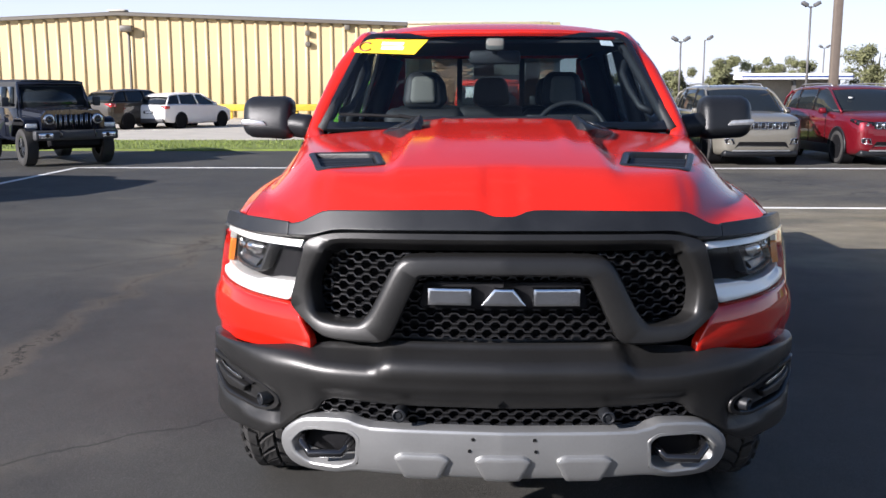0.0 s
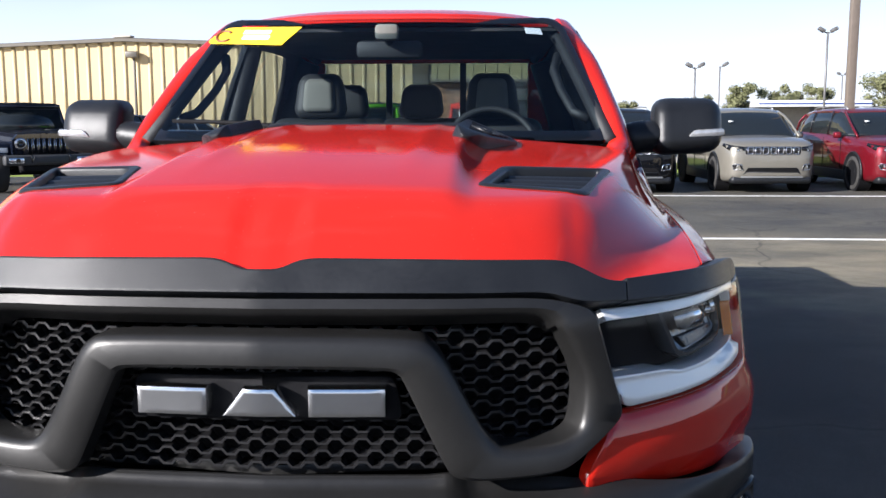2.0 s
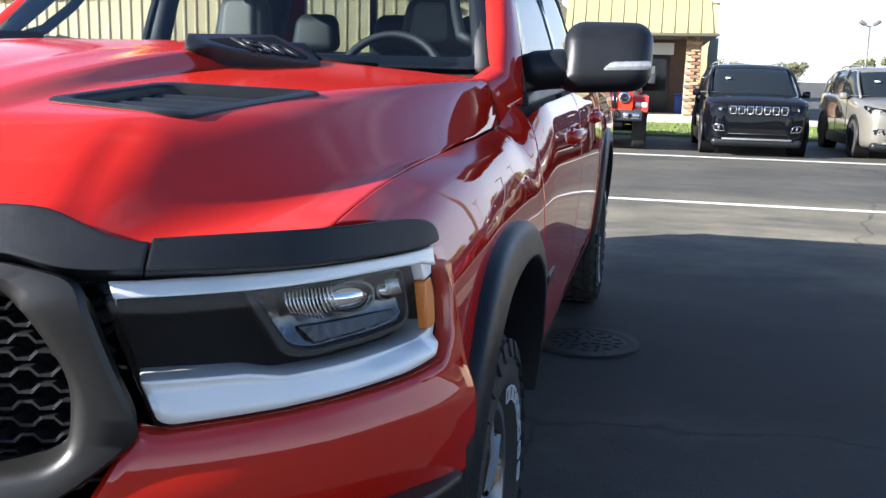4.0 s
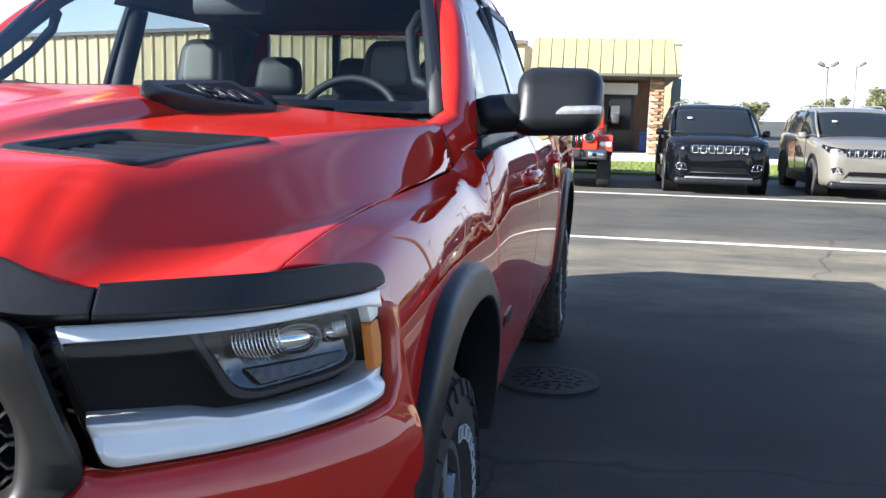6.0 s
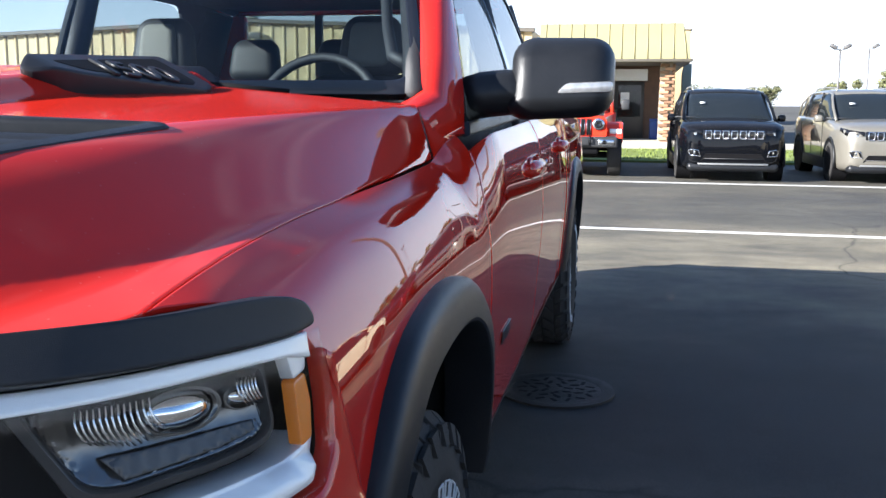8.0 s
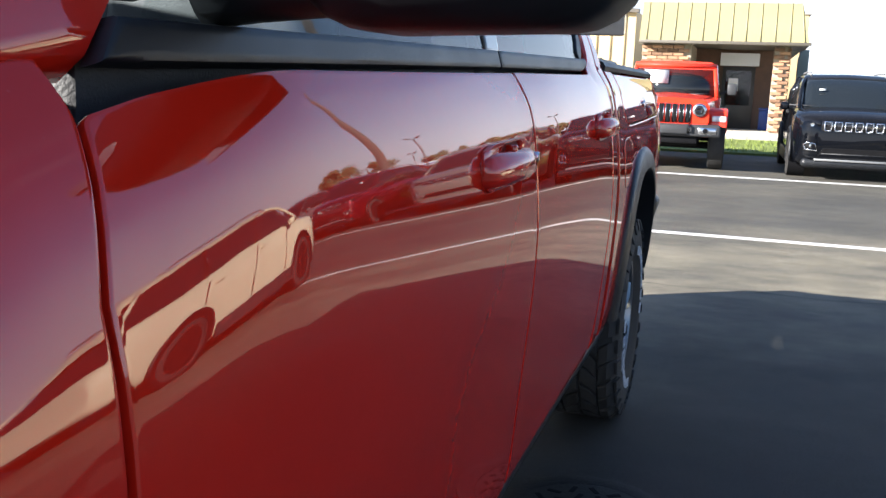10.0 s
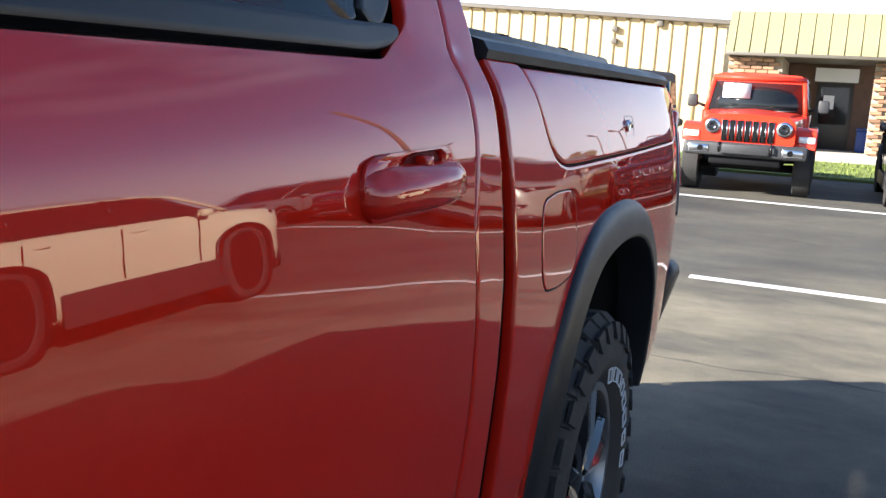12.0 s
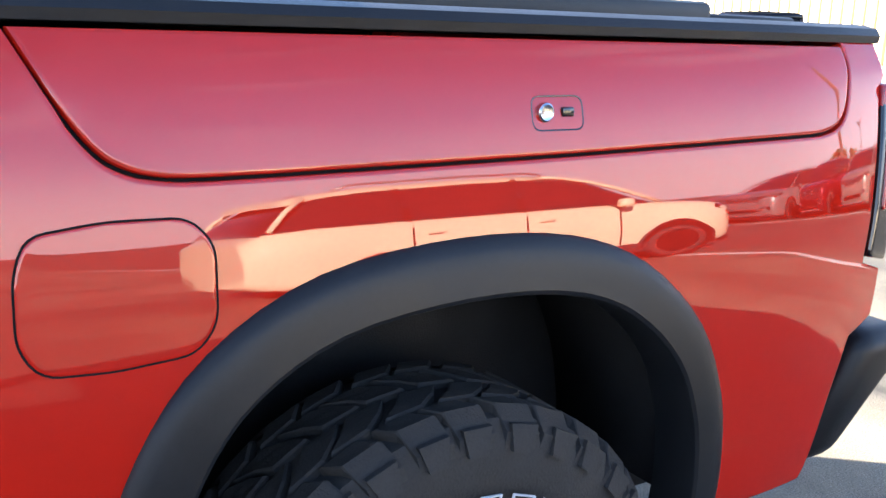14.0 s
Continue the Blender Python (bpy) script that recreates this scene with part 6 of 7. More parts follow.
for count, radius in ((6, 0.060), (11, 0.112), (16, 0.168)):
    for k in range(count):
        a = k * math.tau / count + radius * 7
        turn = Matrix.Translation((radius * math.cos(a), radius * math.sin(a), 0)) @ Matrix.Rotation(a + (0.6 if k % 2 else -0.6), 4, "Z")
        part("drain_slot", boxed((-0.022, -0.008, 0.008), (0.022, 0.008, 0.0115), 0, turn), BLACK_VOID, drain)


# ---- the long metal building ----
CLAD = material("tan_ribbed_steel", (0.50, 0.385, 0.205), 0.5, vary=0.06, scale=0.6)
CLAD_DARK = material("tan_steel_rib", (0.47, 0.36, 0.19), 0.5, vary=0.06, scale=0.6)
EAVE = material("brown_grey_trim", (0.10, 0.088, 0.07), 0.5, vary=0.1)
BRICK_MATS = material("brown_brick", (0.27, 0.15, 0.085), 0.85, vary=0.3, scale=4, bump=0.3, bump_scale=60)
_n = BRICK_MATS.node_tree
_oi, _mr, _vm = _n.nodes.new("ShaderNodeObjectInfo"), _n.nodes.new("ShaderNodeMapRange"), _n.nodes.new("ShaderNodeVectorMath")
_mr.inputs[3].default_value, _mr.inputs[4].default_value = 0.55, 1.7
_vm.operation = "SCALE"
_old = _n.nodes["Principled BSDF"].inputs["Base Color"].links[0].from_socket
_n.links.new(_oi.outputs["Random"], _mr.inputs[0]), _n.links.new(_old, _vm.inputs[0]), _n.links.new(_mr.outputs[0], _vm.inputs["Scale"])
_n.links.new(_vm.outputs[0], _n.nodes["Principled BSDF"].inputs["Base Color"])
MORTAR = material("pale_mortar", (0.34, 0.29, 0.22), 0.9, vary=0.15, bump=0.3)
MANSARD = material("olive_tan_standing_seam", (0.27, 0.24, 0.12), 0.5, vary=0.08, scale=0.8)
DOOR_DARK = material("dark_bronze_door", (0.03, 0.028, 0.026), 0.4)

hall = thing("metal_building", "long tan ribbed-steel building with a low gabled roof", "building", at=(0, 50, 0))
RIDGE_X, RIDGE_Z, FALL = -20.2, 5.80, 0.040
roof_at = lambda x: RIDGE_Z - FALL * abs(x - RIDGE_X)
bm = bmesh.new()
xs = [-85, RIDGE_X, -4.25]
front = [bm.verts.new((-85, 0, 0)), bm.verts.new((-4.25, 0, 0)), bm.verts.new((-4.25, 0, roof_at(-4.25))), bm.verts.new((RIDGE_X, 0, RIDGE_Z)), bm.verts.new((-85, 0, roof_at(-85)))]
rear = [bm.verts.new(v.co + Vector((0, 24, 0))) for v in front]
bm.faces.new(front[::-1]), bm.faces.new(rear)
for i in range(5):
    bm.faces.new((front[i], front[(i + 1) % 5], rear[(i + 1) % 5], rear[i]))
bmesh.ops.recalc_face_normals(bm, faces=bm.faces)
part("wall", bm, CLAD, hall)
rib_mesh = None
for k in range(115):
    x = -84.6 + k * 0.70
    bm = bmesh.new()
    h = roof_at(x)
    vs = [bm.verts.new((dx, dy, z)) for z in (0.15, h - 0.12) for dx, dy in ((-0.11, 0), (-0.055, -0.075), (0.055, -0.075), (0.11, 0))]
    for i in range(3):
        bm.faces.new((vs[i], vs[i + 1], vs[5 + i], vs[4 + i]))
    bm.faces.new(vs[4:]), bm.faces.new(vs[:4][::-1])
    ob = part("rib", bm, CLAD_DARK, hall, smooth=10)
    ob.location = (x, -0.003, 0)
for x0, x1 in ((-85.3, RIDGE_X), (RIDGE_X, -4.1)):
    bm = bmesh.new()
    sec = [(-0.32, -0.10), (-0.32, 0.06), (-0.25, 0.10), (0.3, 0.12), (0.3, -0.10)]
    a, b = [[bm.verts.new((x, y, roof_at(x) + z)) for y, z in sec] for x in (x0, x1)]
    for i in range(5):
        bm.faces.new((a[i], a[(i + 1) % 5], b[(i + 1) % 5], b[i]))
    bm.faces.new(a), bm.faces.new(b[::-1])
    bmesh.ops.recalc_face_normals(bm, faces=bm.faces)
    part("eave_trim", bm, EAVE, hall, "grey-brown eave trim", 20)
part("ridge_cap", boxed((RIDGE_X - 0.5, -0.3, RIDGE_Z + 0.11), (RIDGE_X + 0.5, 0.3, RIDGE_Z + 0.22), 0.04), CONCRETE, hall)
wall_lamp = part("wall_lamp", boxed((-20.0, -0.55, 4.80), (-19.3, -0.08, 5.15), 0.08), EAVE, hall, "box-shaped wall lamp")
part("wall_lamp_lens", boxed((-19.95, -0.575, 4.83), (-19.35, -0.55, 5.02), 0.01), LAMP_GLASS, wall_lamp)
part("downpipe", boxed((-19.72, -0.12, 0.1), (-19.60, -0.02, 4.8), 0.02), EAVE, hall)
for x, z in ((-9.6, 4.7), (-9.6, 4.1), (-7.4, 5.0)):
    part("wall_vent", boxed((x - 0.15, -0.25, z - 0.14), (x + 0.15, -0.02, z + 0.14), 0.03), EAVE, hall)
rail = thing("guard_rail", "low yellow steel guard rail before the building", "rail", at=(0, 48.6, 0.06))
YELLOW_STEEL = material("chipped_yellow_steel", (0.55, 0.38, 0.03), 0.5, vary=0.2)
part("rail_beam", boxed((-19.5, -0.06, 0.42), (-8.0, 0.06, 0.78), 0.04), YELLOW_STEEL, rail)
for k in range(7):
    part("rail_post", boxed((-19.2 + k * 1.8, 0.06, 0), (-19.05 + k * 1.8, 0.2, 0.6), 0.01), YELLOW_STEEL, rail)
second = thing("rear_building", "higher flat tan parapet of a building behind", "building", at=(0, 62, 0))
part("wall", boxed((-5.0, 0, 0), (4.5, 12, 6.0), 0.05), CLAD, second)
part("coping", boxed((-5.1, -0.1, 6.0), (4.6, 12.1, 6.15), 0.03), CONCRETE, second)

# ---- the brick entrance with its mansard canopy ----
office = thing("brick_entrance", "brown brick entrance block under a tan standing-seam mansard canopy", "building", at=(0, 30, 0))
bm = bmesh.new()
x0, x1 = -1.82, 2.92
foot = [(x0, 0, 2.72), (x1, 0, 2.72), (x1, 14, 2.72), (x0, 14, 2.72)]
top = [(x0, 0.55, 3.88), (x1 - 0.26, 0.55, 3.88), (x1 - 0.26, 14, 3.88), (x0, 14, 3.88)]
f, t = [bm.verts.new(p) for p in foot], [bm.verts.new(p) for p in top]
for i in range(4):
    bm.faces.new((f[i], f[(i + 1) % 4], t[(i + 1) % 4], t[i]))
bm.faces.new(t), bm.faces.new(f[::-1])
bmesh.ops.recalc_face_normals(bm, faces=bm.faces)
part("mansard_roof", bm, MANSARD, office, "tan metal mansard", 10)
for k in range(12):
    x = x0 + 0.2 + k * 0.40
    bm = bmesh.new()
    tube(bm, [(x, -0.012, 2.74), (min(x, x1 - 0.27), 0.538, 3.87)], 0.018, 4)
    part("roof_seam", bm, MANSARD, office)
part("fascia", boxed((x0, -0.05, 2.66), (x1 + 0.05, 0.0, 2.75), 0.01), EAVE, office)
part("soffit", boxed((x0, 0.0, 2.66), (x1, 3.4, 2.71)), EAVE, office)
# brick at about half tone, with the canopy's shade put into its colour
SHADED_BRICK = material("brown_brick_shaded", (0.13, 0.075, 0.05), 0.9, vary=0.3, scale=5, bump=0.4)
part("inner_wall", boxed((-1.78, 3.4, 0), (2.45, 13.9, 2.72)), SHADED_BRICK, office)
part("left_brick_core", boxed((-1.75, 0.42, 0), (-0.32, 3.4, 2.66)), MORTAR, office)
part("pillar_core", boxed((2.02, 0.62, 0), (2.40, 1.6, 2.66)), MORTAR, office)
part("entrance_door", boxed((0.55, 3.30, 0.06), (1.55, 3.38, 2.12), 0.01), DOOR_DARK, office, "dark framed glass door")
part("door_pane", boxed((0.66, 3.285, 0.9), (1.44, 3.30, 2.0)), DARK_GLASS, office)
part("door_notice", boxed((0.75, 3.27, 1.35), (1.05, 3.284, 1.75)), WHITE_STICKER, office)
part("transom_pane", boxed((0.45, 3.32, 2.15), (1.65, 3.36, 2.55)), WHITE_STICKER, office)
part("threshold", boxed((-0.3, 0.2, 0.05), (2.9, 3.3, 0.16), 0.02), CONCRETE, office)
BLUE = material("blue_plastic", (0.02, 0.05, 0.22), 0.4)
bin_thing = thing("waste_bin", "small blue plastic waste bin by the entrance", "bin", at=(1.92, 32.6, 0.16))
part("bin_body", boxed((-0.16, -0.16, 0), (0.16, 0.16, 0.62), 0.04), BLUE, bin_thing)
part("bin_lid", boxed((-0.17, -0.17, 0.62), (0.17, 0.17, 0.70), 0.03), BLUE, bin_thing)

brick_bm = bmesh.new()
box(brick_bm, (-0.145, -0.05, -0.045), (0.145, 0.05, 0.045), 0.008, segments=1)
brick_data = bpy.data.meshes.new("brick")
brick_bm.to_mesh(brick_data)
brick_bm.free()
brick_data.materials.append(BRICK_MATS)


def bricks(owner, xa, xb, y, za, zb, across=False, step=0.31, rise=0.105):
    row = 0
    z = za + 0.05
    while z < zb - 0.04:
        x = xa + 0.15 + (0.155 if row % 2 else 0)
        while x < xb - 0.1:
            b = new("brick", brick_data)
            b.parent = owner
            b.location = (y, x, z) if across else (x, y, z)
            if across:
                b.rotation_euler = (0, 0, math.pi / 2)
            x += step
        z += rise
        row += 1


# ---- far things ----
STEEL = material("galvanised_pole", (0.14, 0.135, 0.13), 0.5, metal=0.4, vary=0.15)
BRONZE = material("bronze_pole", (0.13, 0.105, 0.085), 0.5, vary=0.12)


def lamp_pole(x, y, h, r, heads, mat=STEEL, label="tall grey car-park lamp post with twin heads"):
    pole = thing("lamp_post", label, "lamp post", "car-park lamp posts", (x, y, 0))
    bm = bmesh.new()
    tube(bm, [(0, 0, 0), (0, 0, h * 0.5), (0, 0, h)], [r, r * 0.85, r * 0.7], 10)
    part("pole", bm, mat, pole)
    part("base", boxed((-r * 2, -r * 2, 0), (r * 2, r * 2, 0.5), 0.05), CONCRETE, pole)
    for s in heads:
        bm = bmesh.new()
        tube(bm, [(0, 0, h - 0.1), (s * 0.35, 0, h + 0.05)], 0.045, 6)
        part("bracket", bm, mat, pole)
        bm = boxed((-0.26, -0.22, -0.12), (0.26, 0.22, 0.14), 0.07, Matrix.Translation((s * 0.46, 0, h + 0.16)) @ Matrix.Rotation(-0.55 * math.copysign(1, s), 4, "Y"))
        part("lamp_head", bm, STEEL, pole)
    return pole


lamp_pole(24.5, 70, 7.7, 0.10, (-1, 1))
lamp_pole(15.0, 70, 5.2, 0.09, (-1, 1))
lamp_pole(19.1, 80, 5.8, 0.08, (1,))
lamp_pole(43.4, 120, 6.8, 0.10, (-1, 1))
big = thing("sign_pole", "stout bronze-painted square pole behind the parked cars", "pole", at=(9.68, 24, 0))
part("pole", boxed((-0.105, -0.105, 0), (0.105, 0.105, 9.0), 0.015), BRONZE, big)
part("base", boxed((-0.3, -0.3, 0), (0.3, 0.3, 0.35), 0.04), CONCRETE, big)
banner = thing("feather_banner", "small grey feather banner on a thin pole", "banner", at=(3.1, 40, 0))
bm = bmesh.new()
tube(bm, [(0, 0, 0), (0, 0, 2.6), (0.1, 0, 3.1)], 0.025, 6)
part("pole", bm, STEEL, banner)
part("flag", boxed((0.02, -0.01, 1.7), (0.38, 0.01, 3.0), 0.005), material("grey_green_cloth", (0.20, 0.24, 0.22), 0.8), banner)

canopy = thing("filling_station", "low white forecourt canopy with a blue stripe, far off", "building", at=(36, 110, 0))
part("canopy_roof", boxed((-6.2, -3, 2.75), (6.2, 6, 3.45), 0.05), material("white_fascia", (0.75, 0.75, 0.76), 0.5), canopy)
part("stripe", boxed((-6.25, -3.06, 3.0), (6.25, -3.0, 3.16)), BLUE, canopy)
part("shop", boxed((-5.5, 2, 0), (5.5, 7, 2.75), 0.05), CONCRETE, canopy)
for x in (-5, 0, 5):
    part("column", boxed((x - 0.2, -2, 0), (x + 0.2, -1.6, 2.75)), STEEL, canopy)

LEAF = material("autumn_green_leaves", (0.13, 0.135, 0.060), 0.8, vary=0.4, scale=1.0)
_n = LEAF.node_tree
_g, _mr, _vm = _n.nodes.new("ShaderNodeNewGeometry"), _n.nodes.new("ShaderNodeMapRange"), _n.nodes.new("ShaderNodeVectorMath")
_mr.inputs[3].default_value, _mr.inputs[4].default_value = 0.75, 1.3
_vm.operation = "SCALE"
_old = _n.nodes["Principled BSDF"].inputs["Base Color"].links[0].from_socket
_n.links.new(_g.outputs["Random Per Island"], _mr.inputs[0]), _n.links.new(_old, _vm.inputs[0]), _n.links.new(_mr.outputs[0], _vm.inputs["Scale"])
_n.links.new(_vm.outputs[0], _n.nodes["Principled BSDF"].inputs["Base Color"])
BARK = material("grey_bark", (0.10, 0.08, 0.06), 0.9, vary=0.3, bump=0.5, bump_scale=20)


def tree(x, y, h, spread, seed, leaves=8000, size=0.15):
    rnd = random.Random(seed)
    t = thing("tree", "leafy broad tree with yellowing green foliage, far off", "tree", "far trees", (x, y, 0))
    bm = bmesh.new()
    tube(bm, [(0, 0, 0), (0.1, 0, h * 0.3), (-0.05, 0.1, h * 0.6), (0, 0, h * 0.85)], [h * 0.035, h * 0.028, h * 0.018, 0.04], 8)
    lobes = []
    for k in range(20):
        a, q, z = rnd.uniform(0, 6.28), rnd.uniform(0.15, 0.75) * spread, rnd.uniform(0.22, 0.9) * h
        c = Vector((math.cos(a) * q, math.sin(a) * q, z))
        lobes.append((c, rnd.uniform(0.22, 0.40) * spread * (1.1 - 0.45 * z / h)))
        tube(bm, [(0, 0, h * rnd.uniform(0.25, 0.5)), tuple(c * 0.6 + Vector((0, 0, h * 0.15))), tuple(c)], [h * 0.014, h * 0.009, 0.02], 5)
    part("trunk", bm, BARK, t)
    bm = bmesh.new()
    for k in range(leaves):
        c, r = lobes[rnd.randrange(len(lobes))]
        d = Vector((rnd.gauss(0, 1), rnd.gauss(0, 1), rnd.gauss(0, 1))).normalized()
        p = c + d * r * rnd.uniform(0.35, 1.12)
        u = Vector((rnd.gauss(0, 1), rnd.gauss(0, 1), rnd.gauss(0, 0.6))).normalized()
        w = u.cross(d).normalized()
        s = size * rnd.uniform(0.5, 1.2)
        bm.faces.new([bm.verts.new(p + u * s), bm.verts.new(p + w * s * 0.6), bm.verts.new(p - u * s), bm.verts.new(p - w * s * 0.6)])
    part("crown", bm, LEAF, t, smooth=180)
    return t


for i, (x, y, h, sp) in enumerate(((28.8, 112, 5.8, 2.6), (24.5, 118, 4.2, 2.6), (33.4, 114, 5.6, 2.9), (38.5, 120, 5.0, 2.4), (45.5, 108, 6.8, 4.6), (49.5, 104, 7.6, 4.4), (42.5, 125, 6.0, 3.0), (53, 112, 7.5, 4.5), (19.5, 150, 4.5, 4), (12, 160, 4.6, 4), (60, 120, 7.0, 5))):
    tree(x, y, h, sp, 30 + i)


# ---- parked vehicles ----
SOLID_GLASS = material("dark_car_glass", (0.012, 0.015, 0.017), 0.03, spec=0.4)
PLASTIC = material("grey_black_plastic", (0.030, 0.031, 0.033), 0.55, vary=0.15)
PAPER = material("white_window_sheet", (0.60, 0.60, 0.57), 0.7)


def loft(bm, rows):
    """Half sections of (x, z) along y, mirrored and skinned, with closed ends."""
    rings = []
    for y, sec in rows:
        full = [(x, z) for x, z in sec] + [(-x, z) for x, z in reversed(sec) if x > 1e-6]
        rings.append([bm.verts.new((x, y, z)) for x, z in full])
    for a, b in zip(rings, rings[1:]):
        n = len(a)
        for i in range(n):
            bm.faces.new((a[i], a[(i + 1) % n], b[(i + 1) % n], b[i]))
    bm.faces.new(rings[0]), bm.faces.new(rings[-1][::-1])
    bmesh.ops.recalc_face_normals(bm, faces=bm.faces)
    return bm


def sect(w, zb, zt, crown=0.03, shoulder=0.1):
    h = zt - zb
    return [(0, zb), (w * 0.88, zb), (w * 0.955, zb + 0.05), (w * 0.985, zb + 0.18 * h), (w * 0.995, zb + 0.42 * h), (w, zb + 0.62 * h), (w * 0.975, zt - shoulder * 0.55), (w * 0.91, zt - 0.012), (w * 0.80, zt + crown * 0.35), (w * 0.42, zt + crown * 0.85), (0, zt + crown)]


def quad_panel(bm, corners, depth, off=0.0):
    """A thin bevelled plate on four corners, pushed along its normal."""
    c = [Vector(p) for p in corners]
    nrm = (c[1] - c[0]).cross(c[-1] - c[0]).normalized()
    a = [bm.verts.new(p + nrm * off) for p in c]
    b = [bm.verts.new(p + nrm * (off + depth)) for p in c]
    n = len(c)
    bm.faces.new(b), bm.faces.new(a[::-1])
    for i in range(n):
        bm.faces.new((a[i], a[(i + 1) % n], b[(i + 1) % n], b[i]))
    return bm


def small_wheels(car, track, axles, radius, width, rim, lugs=False, spokes=5):
    for s in (1, -1):
        for y in axles:
            wheel_set("wheel", car, (s * track, y, radius), s, radius, width, rim, spokes, lugs, False, ALLOY if not lugs else BLACK_GLOSS, ALLOY if not lugs else BLACK_TRIM)


def arches(car, axles, w, radius, mat):
    for s in (1, -1):
        for y in axles:
            bm = bmesh.new()
            prof = [(s * (w - 0.25), 0.0), (s * (w - 0.25), radius), (s * (w + 0.006), radius), (s * (w + 0.006), 0.0)]
            spun(bm, prof, 28, centre=(0, y, radius - 0.04))
            bmesh.ops.recalc_face_normals(bm, faces=bm.faces)
            part("wheel_arch", bm, BLACK_VOID, car)
            bm = bmesh.new()
            arc = [(s * (w + 0.004), y + (radius + 0.02) * math.cos(a), radius - 0.04 + (radius + 0.02) * math.sin(a)) for a in [math.pi * k / 14 for k in range(-1, 16)]]
            tube(bm, arc, 0.022, 6)
            part("arch_trim", bm, mat, car)


def crossover(name, label, paint, group="parked crossovers", sheet=False):
    """A mid-size crossover, nose at y = 0."""
    car = thing(name, label, "car", group)
    bm = bmesh.new()
    loft(bm, [(0.030, sect(0.56, 0.40, 0.72, 0.008)), (0.045, sect(0.66, 0.34, 0.86, 0.012)), (0.085, sect(0.745, 0.28, 0.922, 0.018)), (0.15, sect(0.81, 0.25, 0.955, 0.024)), (0.25, sect(0.862, 0.23, 0.985, 0.032)), (0.42, sect(0.905, 0.21, 1.018, 0.042)), (0.68, sect(0.925, 0.20, 1.045, 0.052)), (1.05, sect(0.93, 0.22, 1.075, 0.05)), (1.5, sect(0.93, 0.22, 1.10, 0.03)), (2.4, sect(0.93, 0.22, 1.12, 0.03)), (3.4, sect(0.93, 0.22, 1.14, 0.03)), (4.1, sect(0.91, 0.26, 1.15, 0.03)), (4.45, sect(0.87, 0.32, 1.12, 0.02)), (4.60, sect(0.78, 0.42, 1.02, 0.01))])
    part("body", bm, paint, car, smooth=50)
    pane = lambda w, z: [(0, 1.05), (w, 1.06), (w * 0.985, 1.06 + 0.30 * (z - 1.06)), (w * 0.93, 1.06 + 0.66 * (z - 1.06)), (w * 0.86, z - 0.035), (w * 0.72, z - 0.008), (w * 0.40, z + 0.010), (0, z + 0.016)]
    bm = bmesh.new()
    loft(bm, [(1.00, pane(0.78, 1.095)), (1.16, pane(0.82, 1.185)), (1.34, pane(0.835, 1.300)), (1.56, pane(0.84, 1.430)), (1.78, pane(0.84, 1.545)), (1.98, pane(0.84, 1.605)), (2.6, pane(0.845, 1.640)), (3.6, pane(0.835, 1.625)), (4.05, pane(0.82, 1.555)), (4.30, pane(0.79, 1.38)), (4.48, pane(0.75, 1.17))])
    part("glasshouse", bm, SOLID_GLASS, car, "dark glass all round", 60)
    bm = bmesh.new()
    lid = lambda w, z: [(0, z - 0.05), (w, z - 0.075), (w * 1.012, z - 0.045), (w * 0.93, z - 0.008), (w * 0.70, z + 0.012), (0, z + 0.028)]
    loft(bm, [(1.86, lid(0.66, 1.578)), (1.96, lid(0.70, 1.612)), (2.3, lid(0.735, 1.645)), (2.8, lid(0.738, 1.655)), (3.6, lid(0.725, 1.640)), (4.05, lid(0.70, 1.590)), (4.26, lid(0.66, 1.530))])
    part("roof", bm, paint, car, smooth=50)
    for s in (1, -1):
        for pts in (((0.815, 0.98, 1.085), (0.805, 1.20, 1.215), (0.785, 1.42, 1.345), (0.750, 1.66, 1.475), (0.700, 1.90, 1.570), (0.715, 2.10, 1.600)), ((0.845, 2.42, 1.10), (0.80, 2.41, 1.38), (0.735, 2.40, 1.60)), ((0.845, 3.40, 1.12), (0.80, 3.41, 1.38), (0.725, 3.42, 1.58)), ((0.79, 4.42, 1.14), (0.77, 4.28, 1.38), (0.69, 4.12, 1.54))):
            bm = bmesh.new()
            tube(bm, [(s * x, y, z) for x, y, z in pts], 0.026, 6)
            part("pillar", bm, paint if pts[0][1] < 1.9 or pts[0][1] > 4 else BLACK_GLOSS, car, "", 60)
        bm = bmesh.new()
        tube(bm, [(s * x, y, z) for x, y, z in ((0.60, 2.02, 1.640), (0.60, 2.14, 1.690), (0.60, 2.9, 1.705), (0.60, 3.7, 1.690), (0.60, 3.85, 1.630))], 0.016, 6)
        part("roof_rail", bm, SILVER, car, "", 60)
        bm = boxed((0.94, 1.44, 1.045), (1.085, 1.58, 1.175), 0.045, segments=3)
        for v in bm.verts:
            v.co.y += 0.25 * (v.co.x - 0.94)
            v.co.x *= s
        bmesh.ops.recalc_face_normals(bm, faces=bm.faces)
        part("door_mirror", bm, paint, car, "", 60)
        bm = bmesh.new()
        tube(bm, [(s * 0.84, 1.53, 1.075), (s * 0.97, 1.54, 1.075)], 0.03, 6)
        part("mirror_arm", bm, PLASTIC, car)
        # slim swept lamp under the hood's edge, with its bright strip
        bm = bmesh.new()
